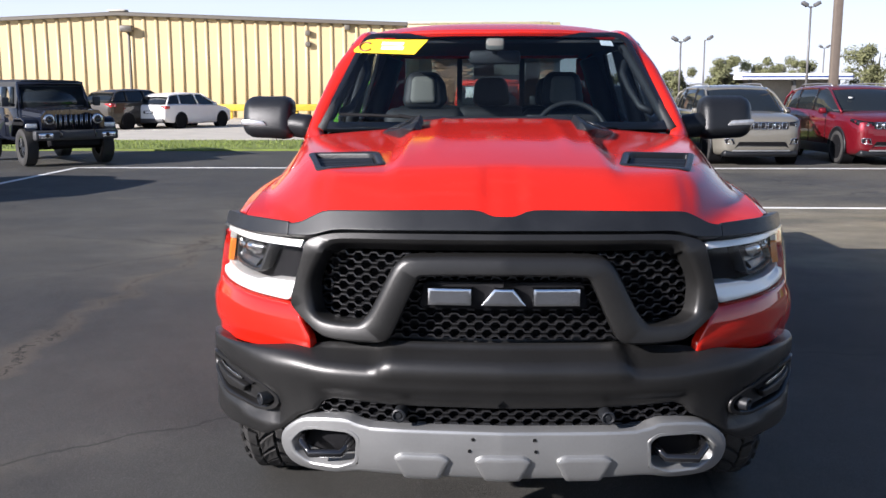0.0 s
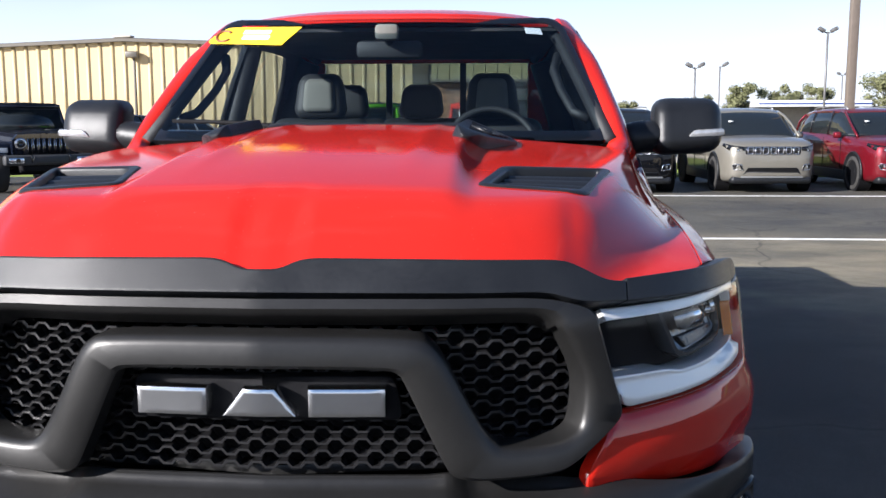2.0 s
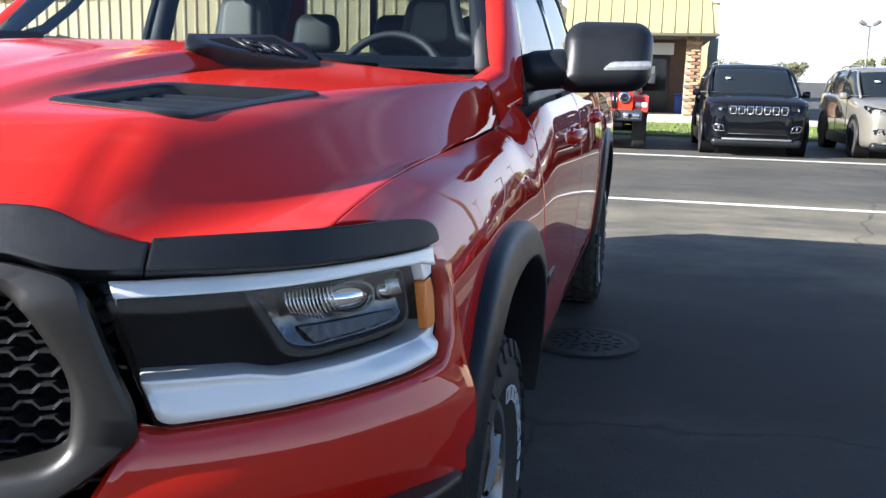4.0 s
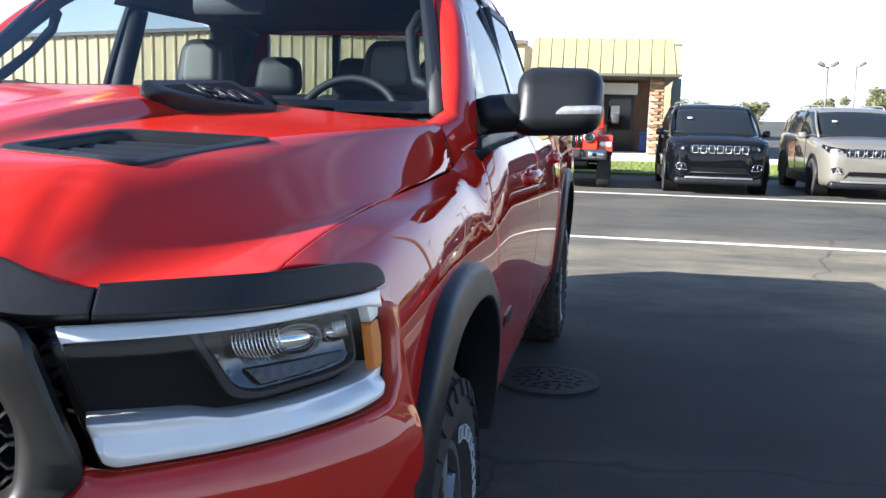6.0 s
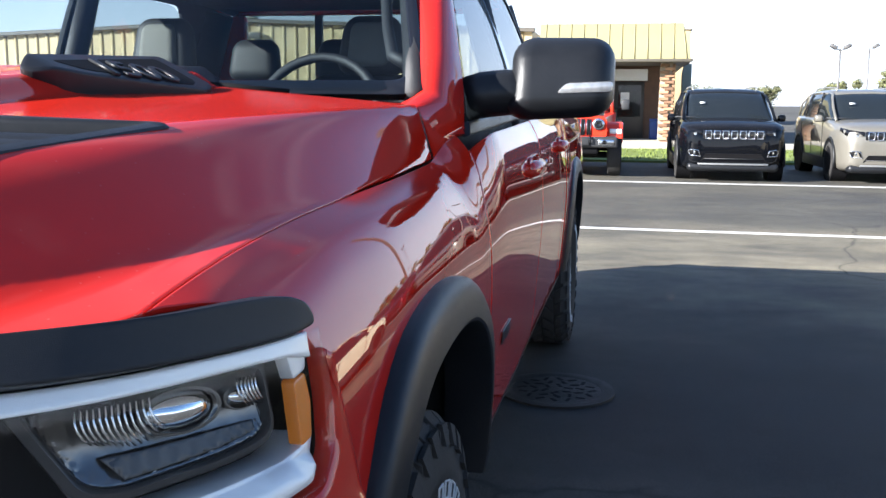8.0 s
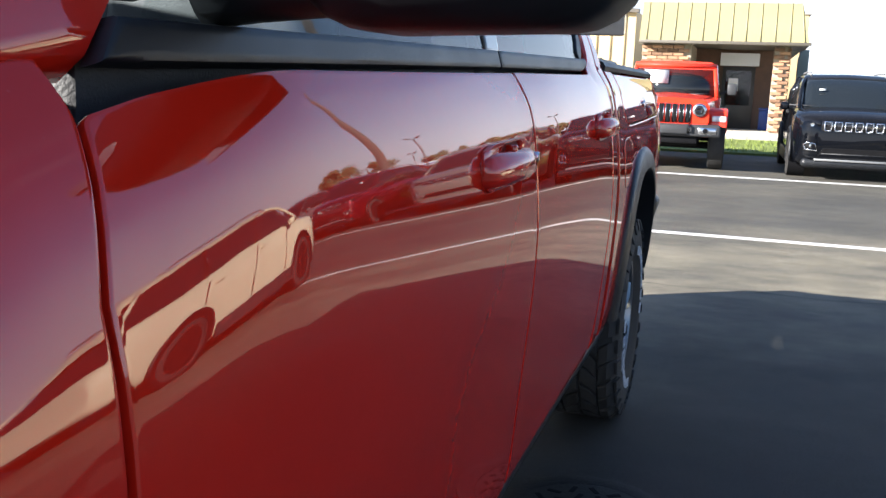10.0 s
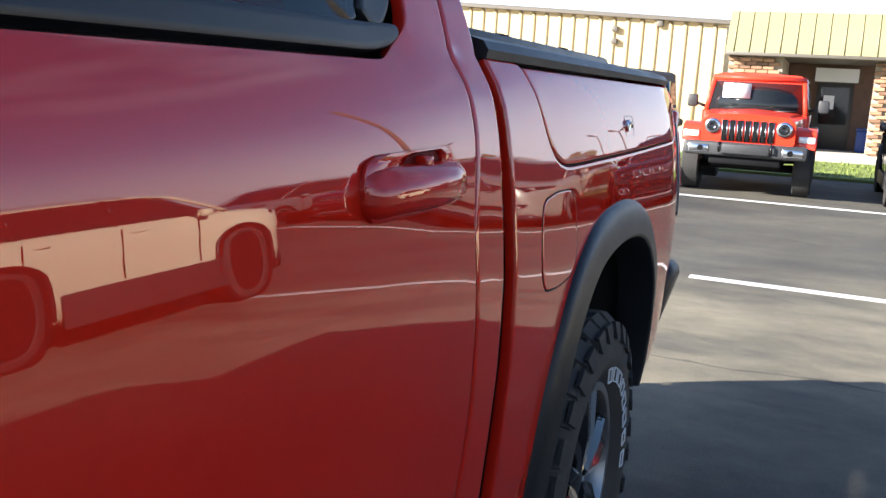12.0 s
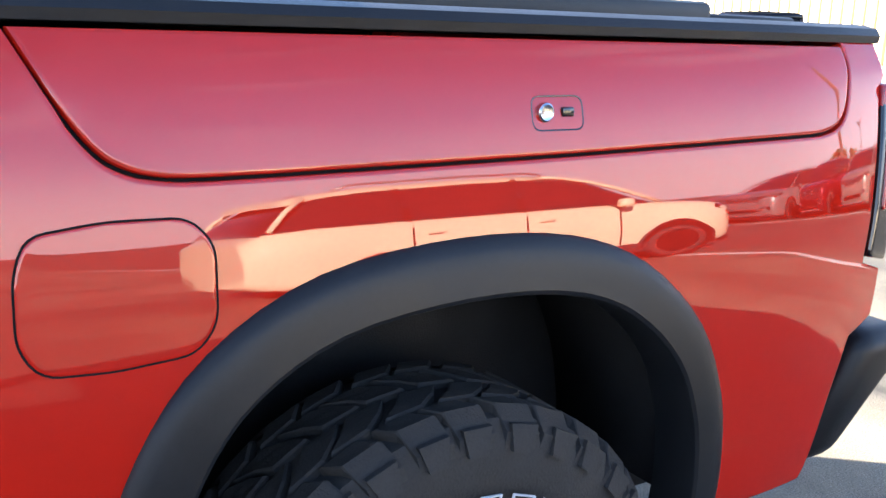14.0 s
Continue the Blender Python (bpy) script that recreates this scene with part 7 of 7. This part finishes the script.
        quad_panel(bm, [(s * 0.545, 0.052, 0.832), (s * 0.70, 0.085, 0.815), (s * 0.81, 0.19, 0.830), (s * 0.885, 0.40, 0.915), (s * 0.875, 0.40, 0.968), (s * 0.78, 0.165, 0.936), (s * 0.66, 0.090, 0.915), (s * 0.545, 0.062, 0.905)][::s], 0.022, 0.004)
        lamp = part("headlamp", bm, BLACK_GLOSS, car, "slim dark headlamp", 20)
        bm = bmesh.new()
        quad_panel(bm, [(s * 0.57, 0.050, 0.886), (s * 0.66, 0.070, 0.900), (s * 0.78, 0.155, 0.925), (s * 0.86, 0.36, 0.958), (s * 0.855, 0.345, 0.935), (s * 0.775, 0.150, 0.898), (s * 0.66, 0.066, 0.872), (s * 0.57, 0.046, 0.860)][::s], 0.030, 0.012)
        part("light_strip", bm, REFLECTOR, lamp, "bright light strip", 20)
        bm = bmesh.new()
        spun(bm, [(-0.006, 0.0), (-0.010, 0.030), (0.02, 0.036), (0.05, 0.036), (0.05, 0.0)], 14, axis="y", centre=(s * 0.66, 0.062, 0.852))
        part("lens", bm, REFLECTOR, lamp)
        # fog lamp in a wide pocket with a bright rim
        pocket = [(s * x, y, z) for x, y, z in ((0.565, 0.040, 0.455), (0.735, 0.092, 0.470), (0.765, 0.110, 0.545), (0.715, 0.078, 0.575), (0.600, 0.042, 0.560))]
        bm = bmesh.new()
        quad_panel(bm, pocket[::s], 0.016, -0.004)
        fog = part("fog_pocket", bm, BLACK_VOID, car)
        bm = bmesh.new()
        tube(bm, [Vector(p) + Vector((0, -0.016, 0)) for p in pocket], 0.010, 6, closed=True)
        part("fog_rim", bm, CHROME, fog)
        bm = bmesh.new()
        spun(bm, [(-0.022, 0.0), (-0.018, 0.032), (0.02, 0.036), (0.02, 0.0)], 14, axis="y", centre=(s * 0.655, 0.066, 0.520))
        part("fog_lamp", bm, REFLECTOR, fog)
        bm = boxed((0.918, 1.2, 0.20), (0.945, 3.1, 0.40), 0.01) if s > 0 else boxed((-0.945, 1.2, 0.20), (-0.918, 3.1, 0.40), 0.01)
        part("sill_trim", bm, PLASTIC, car)
        for y0 in (1.52, 2.44, 3.42):
            part("door_gap", boxed((s * 0.9305 - 0.003, y0 - 0.006, 0.42), (s * 0.9305 + 0.003, y0 + 0.006, 1.04)), BLACK_VOID, car)
        for y0 in (2.28, 3.26):
            part("door_handle", boxed((s * 0.935 - 0.012, y0 - 0.1, 0.955), (s * 0.935 + 0.012, y0 + 0.05, 0.985), 0.008), paint, car)
        bm = bmesh.new()
        tube(bm, [(s * 0.52 - 0.45, 1.075, 1.128), (s * 0.52 + 0.05, 1.075, 1.122)], 0.011, 5)
        part("wiper", bm, PLASTIC, car)
    part("grille_back", boxed((-0.535, 0.030, 0.755), (0.535, 0.12, 0.912), 0.02), BLACK_GLOSS, car)
    for k in range(7):
        x = (k - 3) * 0.146
        bm = bmesh.new()
        tube(bm, [(x + dx, 0.014 + abs(x) * 0.02, z) for dx, z in ((-0.044, 0.766), (0.044, 0.766), (0.052, 0.83), (0.048, 0.900), (-0.048, 0.900), (-0.052, 0.83))], 0.012, 5, closed=True)
        part("grille_slot", bm, CHROME, car, "chrome-ringed grille slot")
    bm = bmesh.new()
    quad_panel(bm, [(-0.56, 0.060, 0.375), (0.56, 0.060, 0.375), (0.47, 0.028, 0.505), (-0.47, 0.028, 0.505)], 0.022, 0.0)
    bmesh.ops.recalc_face_normals(bm, faces=bm.faces)
    part("lower_intake", bm, BLACK_VOID, car)
    for z in (0.415, 0.455):
        bm = bmesh.new()
        tube(bm, [(-0.50, 0.030, z), (0.50, 0.030, z)], 0.008, 5)
        part("intake_bar", bm, PLASTIC, car)
    part("bumper_skirt", boxed((-0.78, 0.055, 0.19), (0.78, 0.36, 0.335), 0.065, segments=3), BLACK_TRIM, car)
    part("bumper_strip", boxed((-0.60, 0.034, 0.300), (0.60, 0.10, 0.335), 0.014), SILVER, car)
    part("hood_badge", boxed((-0.07, 0.095, 0.925), (0.07, 0.12, 0.945), 0.008), CHROME, car)
    if sheet:
        bm = bmesh.new()
        quad_panel(bm, [(-0.50, 1.40, 1.375), (-0.40, 1.395, 1.378), (-0.40, 1.43, 1.405), (-0.50, 1.435, 1.402)], 0.004, 0.004)
        part("window_sheet", bm, PAPER, car)
    arches(car, (0.88, 3.60), 0.925, 0.40, BLACK_TRIM)
    small_wheels(car, 0.83, (0.88, 3.60), 0.36, 0.23, 0.235)
    return car


def off_roader(name, label, paint, top_mat, sheet=False, lift=0.0):
    """A boxy open-fendered off-roader, nose at y = 0."""
    car = thing(name, label, "car", "parked off-roaders")
    R = 0.40 + lift
    z0 = lift
    bm = bmesh.new()
    loft(bm, [(0.36, [(0, 0.62 + z0), (0.60, 0.62 + z0), (0.64, 0.80 + z0), (0.62, 1.10 + z0), (0.52, 1.16 + z0), (0, 1.19 + z0)]), (1.30, [(0, 0.62 + z0), (0.72, 0.62 + z0), (0.76, 0.80 + z0), (0.74, 1.16 + z0), (0.64, 1.22 + z0), (0, 1.26 + z0)])])
    part("hood", bm, paint, car, smooth=25)
    bm = boxed((-0.78, 1.28, 0.50 + z0), (0.78, 4.10, 1.20 + z0), 0.05, segments=3)
    part("tub", bm, paint, car)
    bm = bmesh.new()
    loft(bm, [(0.30, [(0, 0.66 + z0), (0.60, 0.66 + z0), (0.655, 0.80 + z0), (0.65, 1.05 + z0), (0.55, 1.16 + z0), (0, 1.185 + z0)]), (0.40, [(0, 0.66 + z0), (0.61, 0.66 + z0), (0.66, 0.80 + z0), (0.655, 1.06 + z0), (0.55, 1.17 + z0), (0, 1.195 + z0)])])
    grille = part("grille", bm, paint, car, "upright grille with seven slots", 25)
    for k in range(7):
        x = (k - 3) * 0.108
        part("slot", boxed((x - 0.030, 0.288, 0.78 + z0), (x + 0.030, 0.302, 1.08 + z0), 0.012), BLACK_VOID, grille)
        bm = bmesh.new()
        tube(bm, [(x + dx, 0.288, z + z0) for dx, z in ((-0.036, 0.778), (0.036, 0.778), (0.036, 1.082), (-0.036, 1.082))], 0.010, 5, closed=True)
        part("slot_rim", bm, CHROME, grille)
    for s in (1, -1):
        bm = bmesh.new()
        spun(bm, [(0.30, 0.0), (0.262, 0.05), (0.255, 0.085), (0.262, 0.10), (0.275, 0.112), (0.32, 0.112), (0.32, 0.0)], 24, axis="y", centre=(s * 0.50, 0, 0.985 + z0))
        bmesh.ops.recalc_face_normals(bm, faces=bm.faces)
        lamp = part("headlamp", bm, CHROME, car, "round headlamp with a chrome ring", 40)
        bm = bmesh.new()
        spun(bm, [(0.27, 0.0), (0.247, 0.045), (0.252, 0.078), (0.28, 0.08), (0.28, 0.0)], 20, axis="y", centre=(s * 0.50, 0, 0.985 + z0))
        part("lens", bm, BLACK_GLOSS, lamp)
        sx = lambda a, b: (s * a, s * b) if s > 0 else (s * b, s * a)
        a, b = sx(0.64, 0.95)
        bm = bmesh.new()
        tube_pts = [(0.42, 0.80), (0.50, 0.98), (0.66, 1.03), (1.10, 1.03), (1.28, 0.90), (1.42, 0.66)]
        rows = [[bm.verts.new((x, y, z + z0 + dz)) for x, dz in ((a, 0), (b, -0.01), (b, -0.10), (a, -0.06))] for y, z in tube_pts]
        for p, q in zip(rows, rows[1:]):
            for i in range(4):
                bm.faces.new((p[i], p[(i + 1) % 4], q[(i + 1) % 4], q[i]))
        bm.faces.new(rows[0]), bm.faces.new(rows[-1][::-1])
        bmesh.ops.recalc_face_normals(bm, faces=bm.faces)
        bmesh.ops.bevel(bm, geom=bm.edges[:], offset=0.015, segments=1, affect="EDGES")
        fender = part("front_fender", bm, paint, car, smooth=40)
        a2, b2 = sx(0.70, 0.93)
        part("fender_light", boxed((a2, 0.425, 0.80 + z0), (b2, 0.47, 0.90 + z0), 0.015), LIGHT_BAR, fender)
        part("fender_lining", boxed((a, 0.55, 0.86 + z0), (b - s * 0.02 if s > 0 else b, 1.25, 0.93 + z0), 0.01), BLACK_VOID, car)
        a, b = sx(0.76, 0.94)
        part("rear_fender", boxed((a, 3.0, 0.86 + z0), (b, 3.95, 1.0 + z0), 0.05), PLASTIC, car)
        a, b = sx(0.775, 0.80)
        for y0, y1 in ((1.36, 2.25), (2.29, 3.02)):
            door = part("door", boxed((a, y0, 0.58 + z0), (b, y1, 1.20 + z0), 0.01), paint, car)
            a3, b3 = sx(0.80, 0.825)
            part("handle", boxed((a3, y1 - 0.16, 1.02 + z0), (b3, y1 - 0.04, 1.06 + z0), 0.008), BLACK_TRIM, door)
        a, b = sx(0.90, 1.06)
        part("door_mirror", boxed((a, 1.50, 1.24 + z0), (b, 1.60, 1.44 + z0), 0.03), PLASTIC, car)
        bm = bmesh.new()
        tube(bm, [(s * 0.78, 1.55, 1.26 + z0), (s * 0.95, 1.55, 1.32 + z0)], 0.025, 6)
        part("mirror_arm", bm, PLASTIC, car)
        bm = bmesh.new()
        tube(bm, [(s * 0.735, 1.34, 1.19 + z0), (s * 0.665, 1.62, 1.74 + z0)], 0.045, 6)
        part("screen_pillar", bm, paint, car)
        a, b = sx(0.50, 0.80)
        hook = part("fog_housing", boxed((a, 0.06, 0.60 + z0), (b, 0.14, 0.72 + z0), 0.03), CHROME, car)
        bm = bmesh.new()
        spun(bm, [(0.045, 0.0), (0.045, 0.042), (0.08, 0.045), (0.08, 0.0)], 14, axis="y", centre=(s * 0.62, 0, 0.66 + z0))
        part("fog_lamp", bm, BLACK_GLOSS, hook)
        bm = bmesh.new()
        tube(bm, [(s * 0.36, 0.12, 0.76 + z0), (s * 0.36, 0.03, 0.74 + z0), (s * 0.36, 0.03, 0.66 + z0), (s * 0.36, 0.1, 0.62 + z0)], 0.018, 6)
        part("tow_hook", bm, BLACK_GLOSS, car)
        bm = bmesh.new()
        tube(bm, [(s * 0.18 + 0.1, 1.31, 1.235 + z0), (s * 0.18 + 0.42, 1.33, 1.25 + z0)], 0.012, 5)
        part("wiper", bm, PLASTIC, car)
    bm = bmesh.new()
    tube(bm, [(-0.69, 1.58, 1.725 + z0), (0.69, 1.58, 1.725 + z0)], 0.05, 6)
    part("screen_header", bm, paint, car)
    bm = bmesh.new()
    quad_panel(bm, [(-0.72, 1.33, 1.20 + z0), (0.72, 1.33, 1.20 + z0), (0.65, 1.60, 1.72 + z0), (-0.65, 1.60, 1.72 + z0)], 0.01)
    part("windscreen", bm, SOLID_GLASS, car)
    if sheet:
        bm = bmesh.new()
        quad_panel(bm, [(-0.52, 1.42, 1.40 + z0), (-0.10, 1.42, 1.40 + z0), (-0.10, 1.52, 1.63 + z0), (-0.52, 1.52, 1.63 + z0)], 0.004, 0.02)
        part("window_sheet", bm, PAPER, car, "white price sheet behind the windscreen")
    bm = bmesh.new()
    loft(bm, [(1.56, [(0, 1.18 + z0), (0.755, 1.18 + z0), (0.66, 1.76 + z0), (0.60, 1.79 + z0), (0, 1.81 + z0)]), (4.05, [(0, 1.18 + z0), (0.76, 1.18 + z0), (0.69, 1.78 + z0), (0.62, 1.82 + z0), (0, 1.84 + z0)]), (4.12, [(0, 1.18 + z0), (0.75, 1.18 + z0), (0.67, 1.74 + z0), (0.60, 1.78 + z0), (0, 1.80 + z0)])])
    part("hard_top", bm, top_mat, car, "black hard top", 30)
    for s in (1, -1):
        for y0, y1 in ((1.72, 2.22), (2.32, 2.98), (3.1, 3.95)):
            bm = bmesh.new()
            x = lambda z: s * (0.762 - 0.155 * (z - 1.20) + 0.004)
            quad_panel(bm, [(x(1.24), y0, 1.24 + z0), (x(1.24), y1, 1.24 + z0), (x(1.66), y1, 1.66 + z0), (x(1.66), y0 + (0.12 if y0 < 2 else 0), 1.66 + z0)][::s], 0.008)
            part("side_window", bm, SOLID_GLASS, car)
    part("front_bumper", boxed((-0.86, 0.08, 0.56 + z0), (0.86, 0.28, 0.76 + z0), 0.04, segments=3), PLASTIC, car, "grey-black plastic bumper")
    part("bumper_centre", boxed((-0.34, 0.04, 0.60 + z0), (0.34, 0.12, 0.74 + z0), 0.02), PLASTIC, car)
    part("skid_plate", boxed((-0.50, 0.16, 0.44 + z0), (0.50, 0.4, 0.58 + z0), 0.03), BLACK_VOID, car)
    part("chassis", boxed((-0.5, 0.4, 0.40 + z0), (0.5, 4.0, 0.56 + z0), 0.03), BLACK_VOID, car)
    for y in (0.82, 3.4):
        bm = bmesh.new()
        tube(bm, [(-0.8, y, R), (0.8, y, R)], 0.06, 8)
        part("axle", bm, BLACK_VOID, car)
    part("spare_wheel_cover", boxed((-0.38, 4.12, 0.62 + z0), (0.38, 4.34, 1.38 + z0), 0.1, segments=3), RUBBER, car)
    small_wheels(car, 0.80, (0.86, 3.42), R, 0.26, 0.225, True, 6)
    return car


def hatchback(name, label, paint, tall=0.0):
    """A small hatchback, nose at y = 0, tail at y = 4.4."""
    car = thing(name, label, "car", "cars by the building")
    h = tall
    bm = bmesh.new()
    loft(bm, [(0.0, sect(0.62, 0.35, 0.66, 0.01)), (0.15, sect(0.80, 0.22, 0.74, 0.02)), (0.5, sect(0.88, 0.18, 0.84 + h * 0.6, 0.03)), (1.1, sect(0.895, 0.18, 0.93 + h * 0.7, 0.03)), (2.4, sect(0.90, 0.18, 0.96 + h * 0.8, 0.02)), (3.6, sect(0.895, 0.20, 0.99 + h * 0.8, 0.02)), (4.15, sect(0.86, 0.26, 0.98 + h * 0.8, 0.02)), (4.36, sect(0.80, 0.34, 0.92 + h * 0.8, 0.02)), (4.42, sect(0.72, 0.40, 0.78 + h * 0.5, 0.01))])
    part("body", bm, paint, car, smooth=32)
    bm = bmesh.new()
    loft(bm, [(1.0, [(0, 0.90 + h), (0.74, 0.90 + h), (0.72, 0.94 + h), (0, 0.97 + h)]), (1.9, [(0, 0.90 + h), (0.80, 0.94 + h), (0.58, 1.38 + h), (0, 1.42 + h)]), (3.3, [(0, 0.90 + h), (0.80, 0.96 + h), (0.58, 1.38 + h), (0, 1.43 + h)]), (3.8, [(0, 0.90 + h), (0.76, 0.98 + h), (0.57, 1.30 + h), (0, 1.36 + h)]), (4.28, [(0, 0.90 + h), (0.70, 0.97 + h), (0.66, 1.0 + h), (0, 1.02 + h)])])
    part("glasshouse", bm, SOLID_GLASS, car, "dark glass all round", 25)
    bm = bmesh.new()
    loft(bm, [(1.86, [(0, 1.36 + h), (0.58, 1.34 + h), (0.61, 1.37 + h), (0.5, 1.41 + h), (0, 1.43 + h)]), (2.6, [(0, 1.38 + h), (0.60, 1.36 + h), (0.63, 1.39 + h), (0.52, 1.44 + h), (0, 1.46 + h)]), (3.6, [(0, 1.36 + h), (0.59, 1.33 + h), (0.61, 1.36 + h), (0.52, 1.40 + h), (0, 1.42 + h)]), (3.95, [(0, 1.29 + h), (0.55, 1.27 + h), (0.57, 1.29 + h), (0.5, 1.32 + h), (0, 1.34 + h)])])
    part("roof", bm, paint, car, smooth=40)
    for s in (1, -1):
        for pts in (((0.78, 1.05, 0.93), (0.60, 1.88, 1.37)), ((0.815, 2.35, 0.95), (0.62, 2.4, 1.37)), ((0.80, 3.45, 0.97), (0.60, 3.35, 1.36)), ((0.76, 4.22, 0.97), (0.58, 3.85, 1.30))):
            bm = bmesh.new()
            tube(bm, [(s * x, y, z + h) for x, y, z in pts], 0.035, 6)
            part("pillar", bm, paint, car)
        a, b = (s * 0.52, s * 0.87) if s > 0 else (s * 0.87, s * 0.52)
        part("tail_lamp", boxed((a, 4.12, 0.78 + h * 0.7), (b, 4.385, 0.92 + h * 0.8), 0.04), TAIL_RED, car, "red tail lamp")
        a, b = (s * 0.88, s * 1.02) if s > 0 else (s * 1.02, s * 0.88)
        part("door_mirror", boxed((a, 1.36, 0.93 + h), (b, 1.46, 1.05 + h), 0.03), paint, car)
    part("rear_bumper_skirt", boxed((-0.72, 4.28, 0.24), (0.72, 4.45, 0.42), 0.05), PLASTIC, car)
    part("number_plate_recess", boxed((-0.26, 4.37, 0.60), (0.26, 4.43, 0.72), 0.01), PLASTIC, car)
    part("plate_bar", boxed((-0.16, 4.425, 0.62), (0.16, 4.437, 0.70), 0.003), WHITE_STICKER, car)
    arches(car, (0.85, 3.50), 0.89, 0.34, BLACK_TRIM)
    small_wheels(car, 0.79, (0.85, 3.50), 0.315, 0.20, 0.21)
    return car


NAVY = paint_material("navy_black_paint", (0.006, 0.008, 0.015), coat=0.7, spec=0.0, dusty=0.0)
ORANGE_RED = paint_material("orange_red_paint", (0.68, 0.040, 0.016))
LIME = paint_material("lime_green_paint", (0.12, 0.36, 0.02))
JET = paint_material("black_paint", (0.0025, 0.003, 0.0045), coat=0.6, spec=0.0, dusty=0.0)
SANDY = paint_material("warm_grey_paint", (0.17, 0.16, 0.135), metal=0.3)
SLATE = paint_material("grey_paint", (0.14, 0.143, 0.14), metal=0.3)
MAROON = paint_material("deep_red_paint", (0.11, 0.005, 0.010), metal=0.3)
WHITE_P = paint_material("white_paint", (0.78, 0.77, 0.75))
CREAM_P = paint_material("cream_white_paint", (0.80, 0.69, 0.47))
BROWN_P = paint_material("dark_brown_paint", (0.035, 0.028, 0.020))
SOFT_TOP = material("black_top", (0.016, 0.017, 0.019), 0.6, vary=0.15)


def stand(car, x, y, turn=0.0, z=0.0):
    car.location, car.rotation_euler = (x, y, z), (0, 0, radians(turn))
    return car


stand(off_roader("off_roader", "black-navy boxy off-roader with black bumper and hard top", NAVY, SOFT_TOP), -8.4, 16.6, 43)
stand(off_roader("off_roader", "bright red boxy off-roader with a black bumper and white price sheet", ORANGE_RED, ORANGE_RED, True), 0.15, 16.9, 1)
stand(off_roader("off_roader", "lime green boxy off-roader with a black hard top", LIME, SOFT_TOP), -2.45, 16.7, -3)
stand(crossover("crossover", "glossy black crossover parked nose-out behind the white line", JET, sheet=True), 3.02, 16.75, 1)
stand(crossover("crossover", "warm grey crossover parked nose-out behind the white line", SANDY, sheet=True), 5.75, 16.95, 2)
stand(crossover("crossover", "deep red crossover parked nose-out behind the white line", MAROON, sheet=True), 8.55, 17.0, 3)
stand(crossover("crossover", "grey crossover parked nose-out at the end of the row", SLATE), 11.4, 17.1, 3)
stand(crossover("crossover", "cream-white crossover parked alongside the pickup", CREAM_P, "cars beside the pickup"), 6.53, 10.78, 180)
stand(crossover("crossover", "black crossover parked off to the side of the lot", JET, "cars beside the pickup"), -9.45, 13.3, 176)
stand(hatchback("hatchback", "white hatchback seen from behind by the building", WHITE_P), -11.7, 38.8, 158, 0.06)
stand(hatchback("small_wagon", "dark brown small wagon seen from behind by the building", BROWN_P, 0.14), -13.5, 37.8, 158, 0.06)

# ---- bricks, last ----
bricks(office, -1.76, -0.30, 0.385, 0.0, 2.64)
bricks(office, 2.0, 2.42, 0.585, 0.0, 2.64)
bricks(office, 0.60, 1.62, 2.435, 0.0, 2.64, across=True)
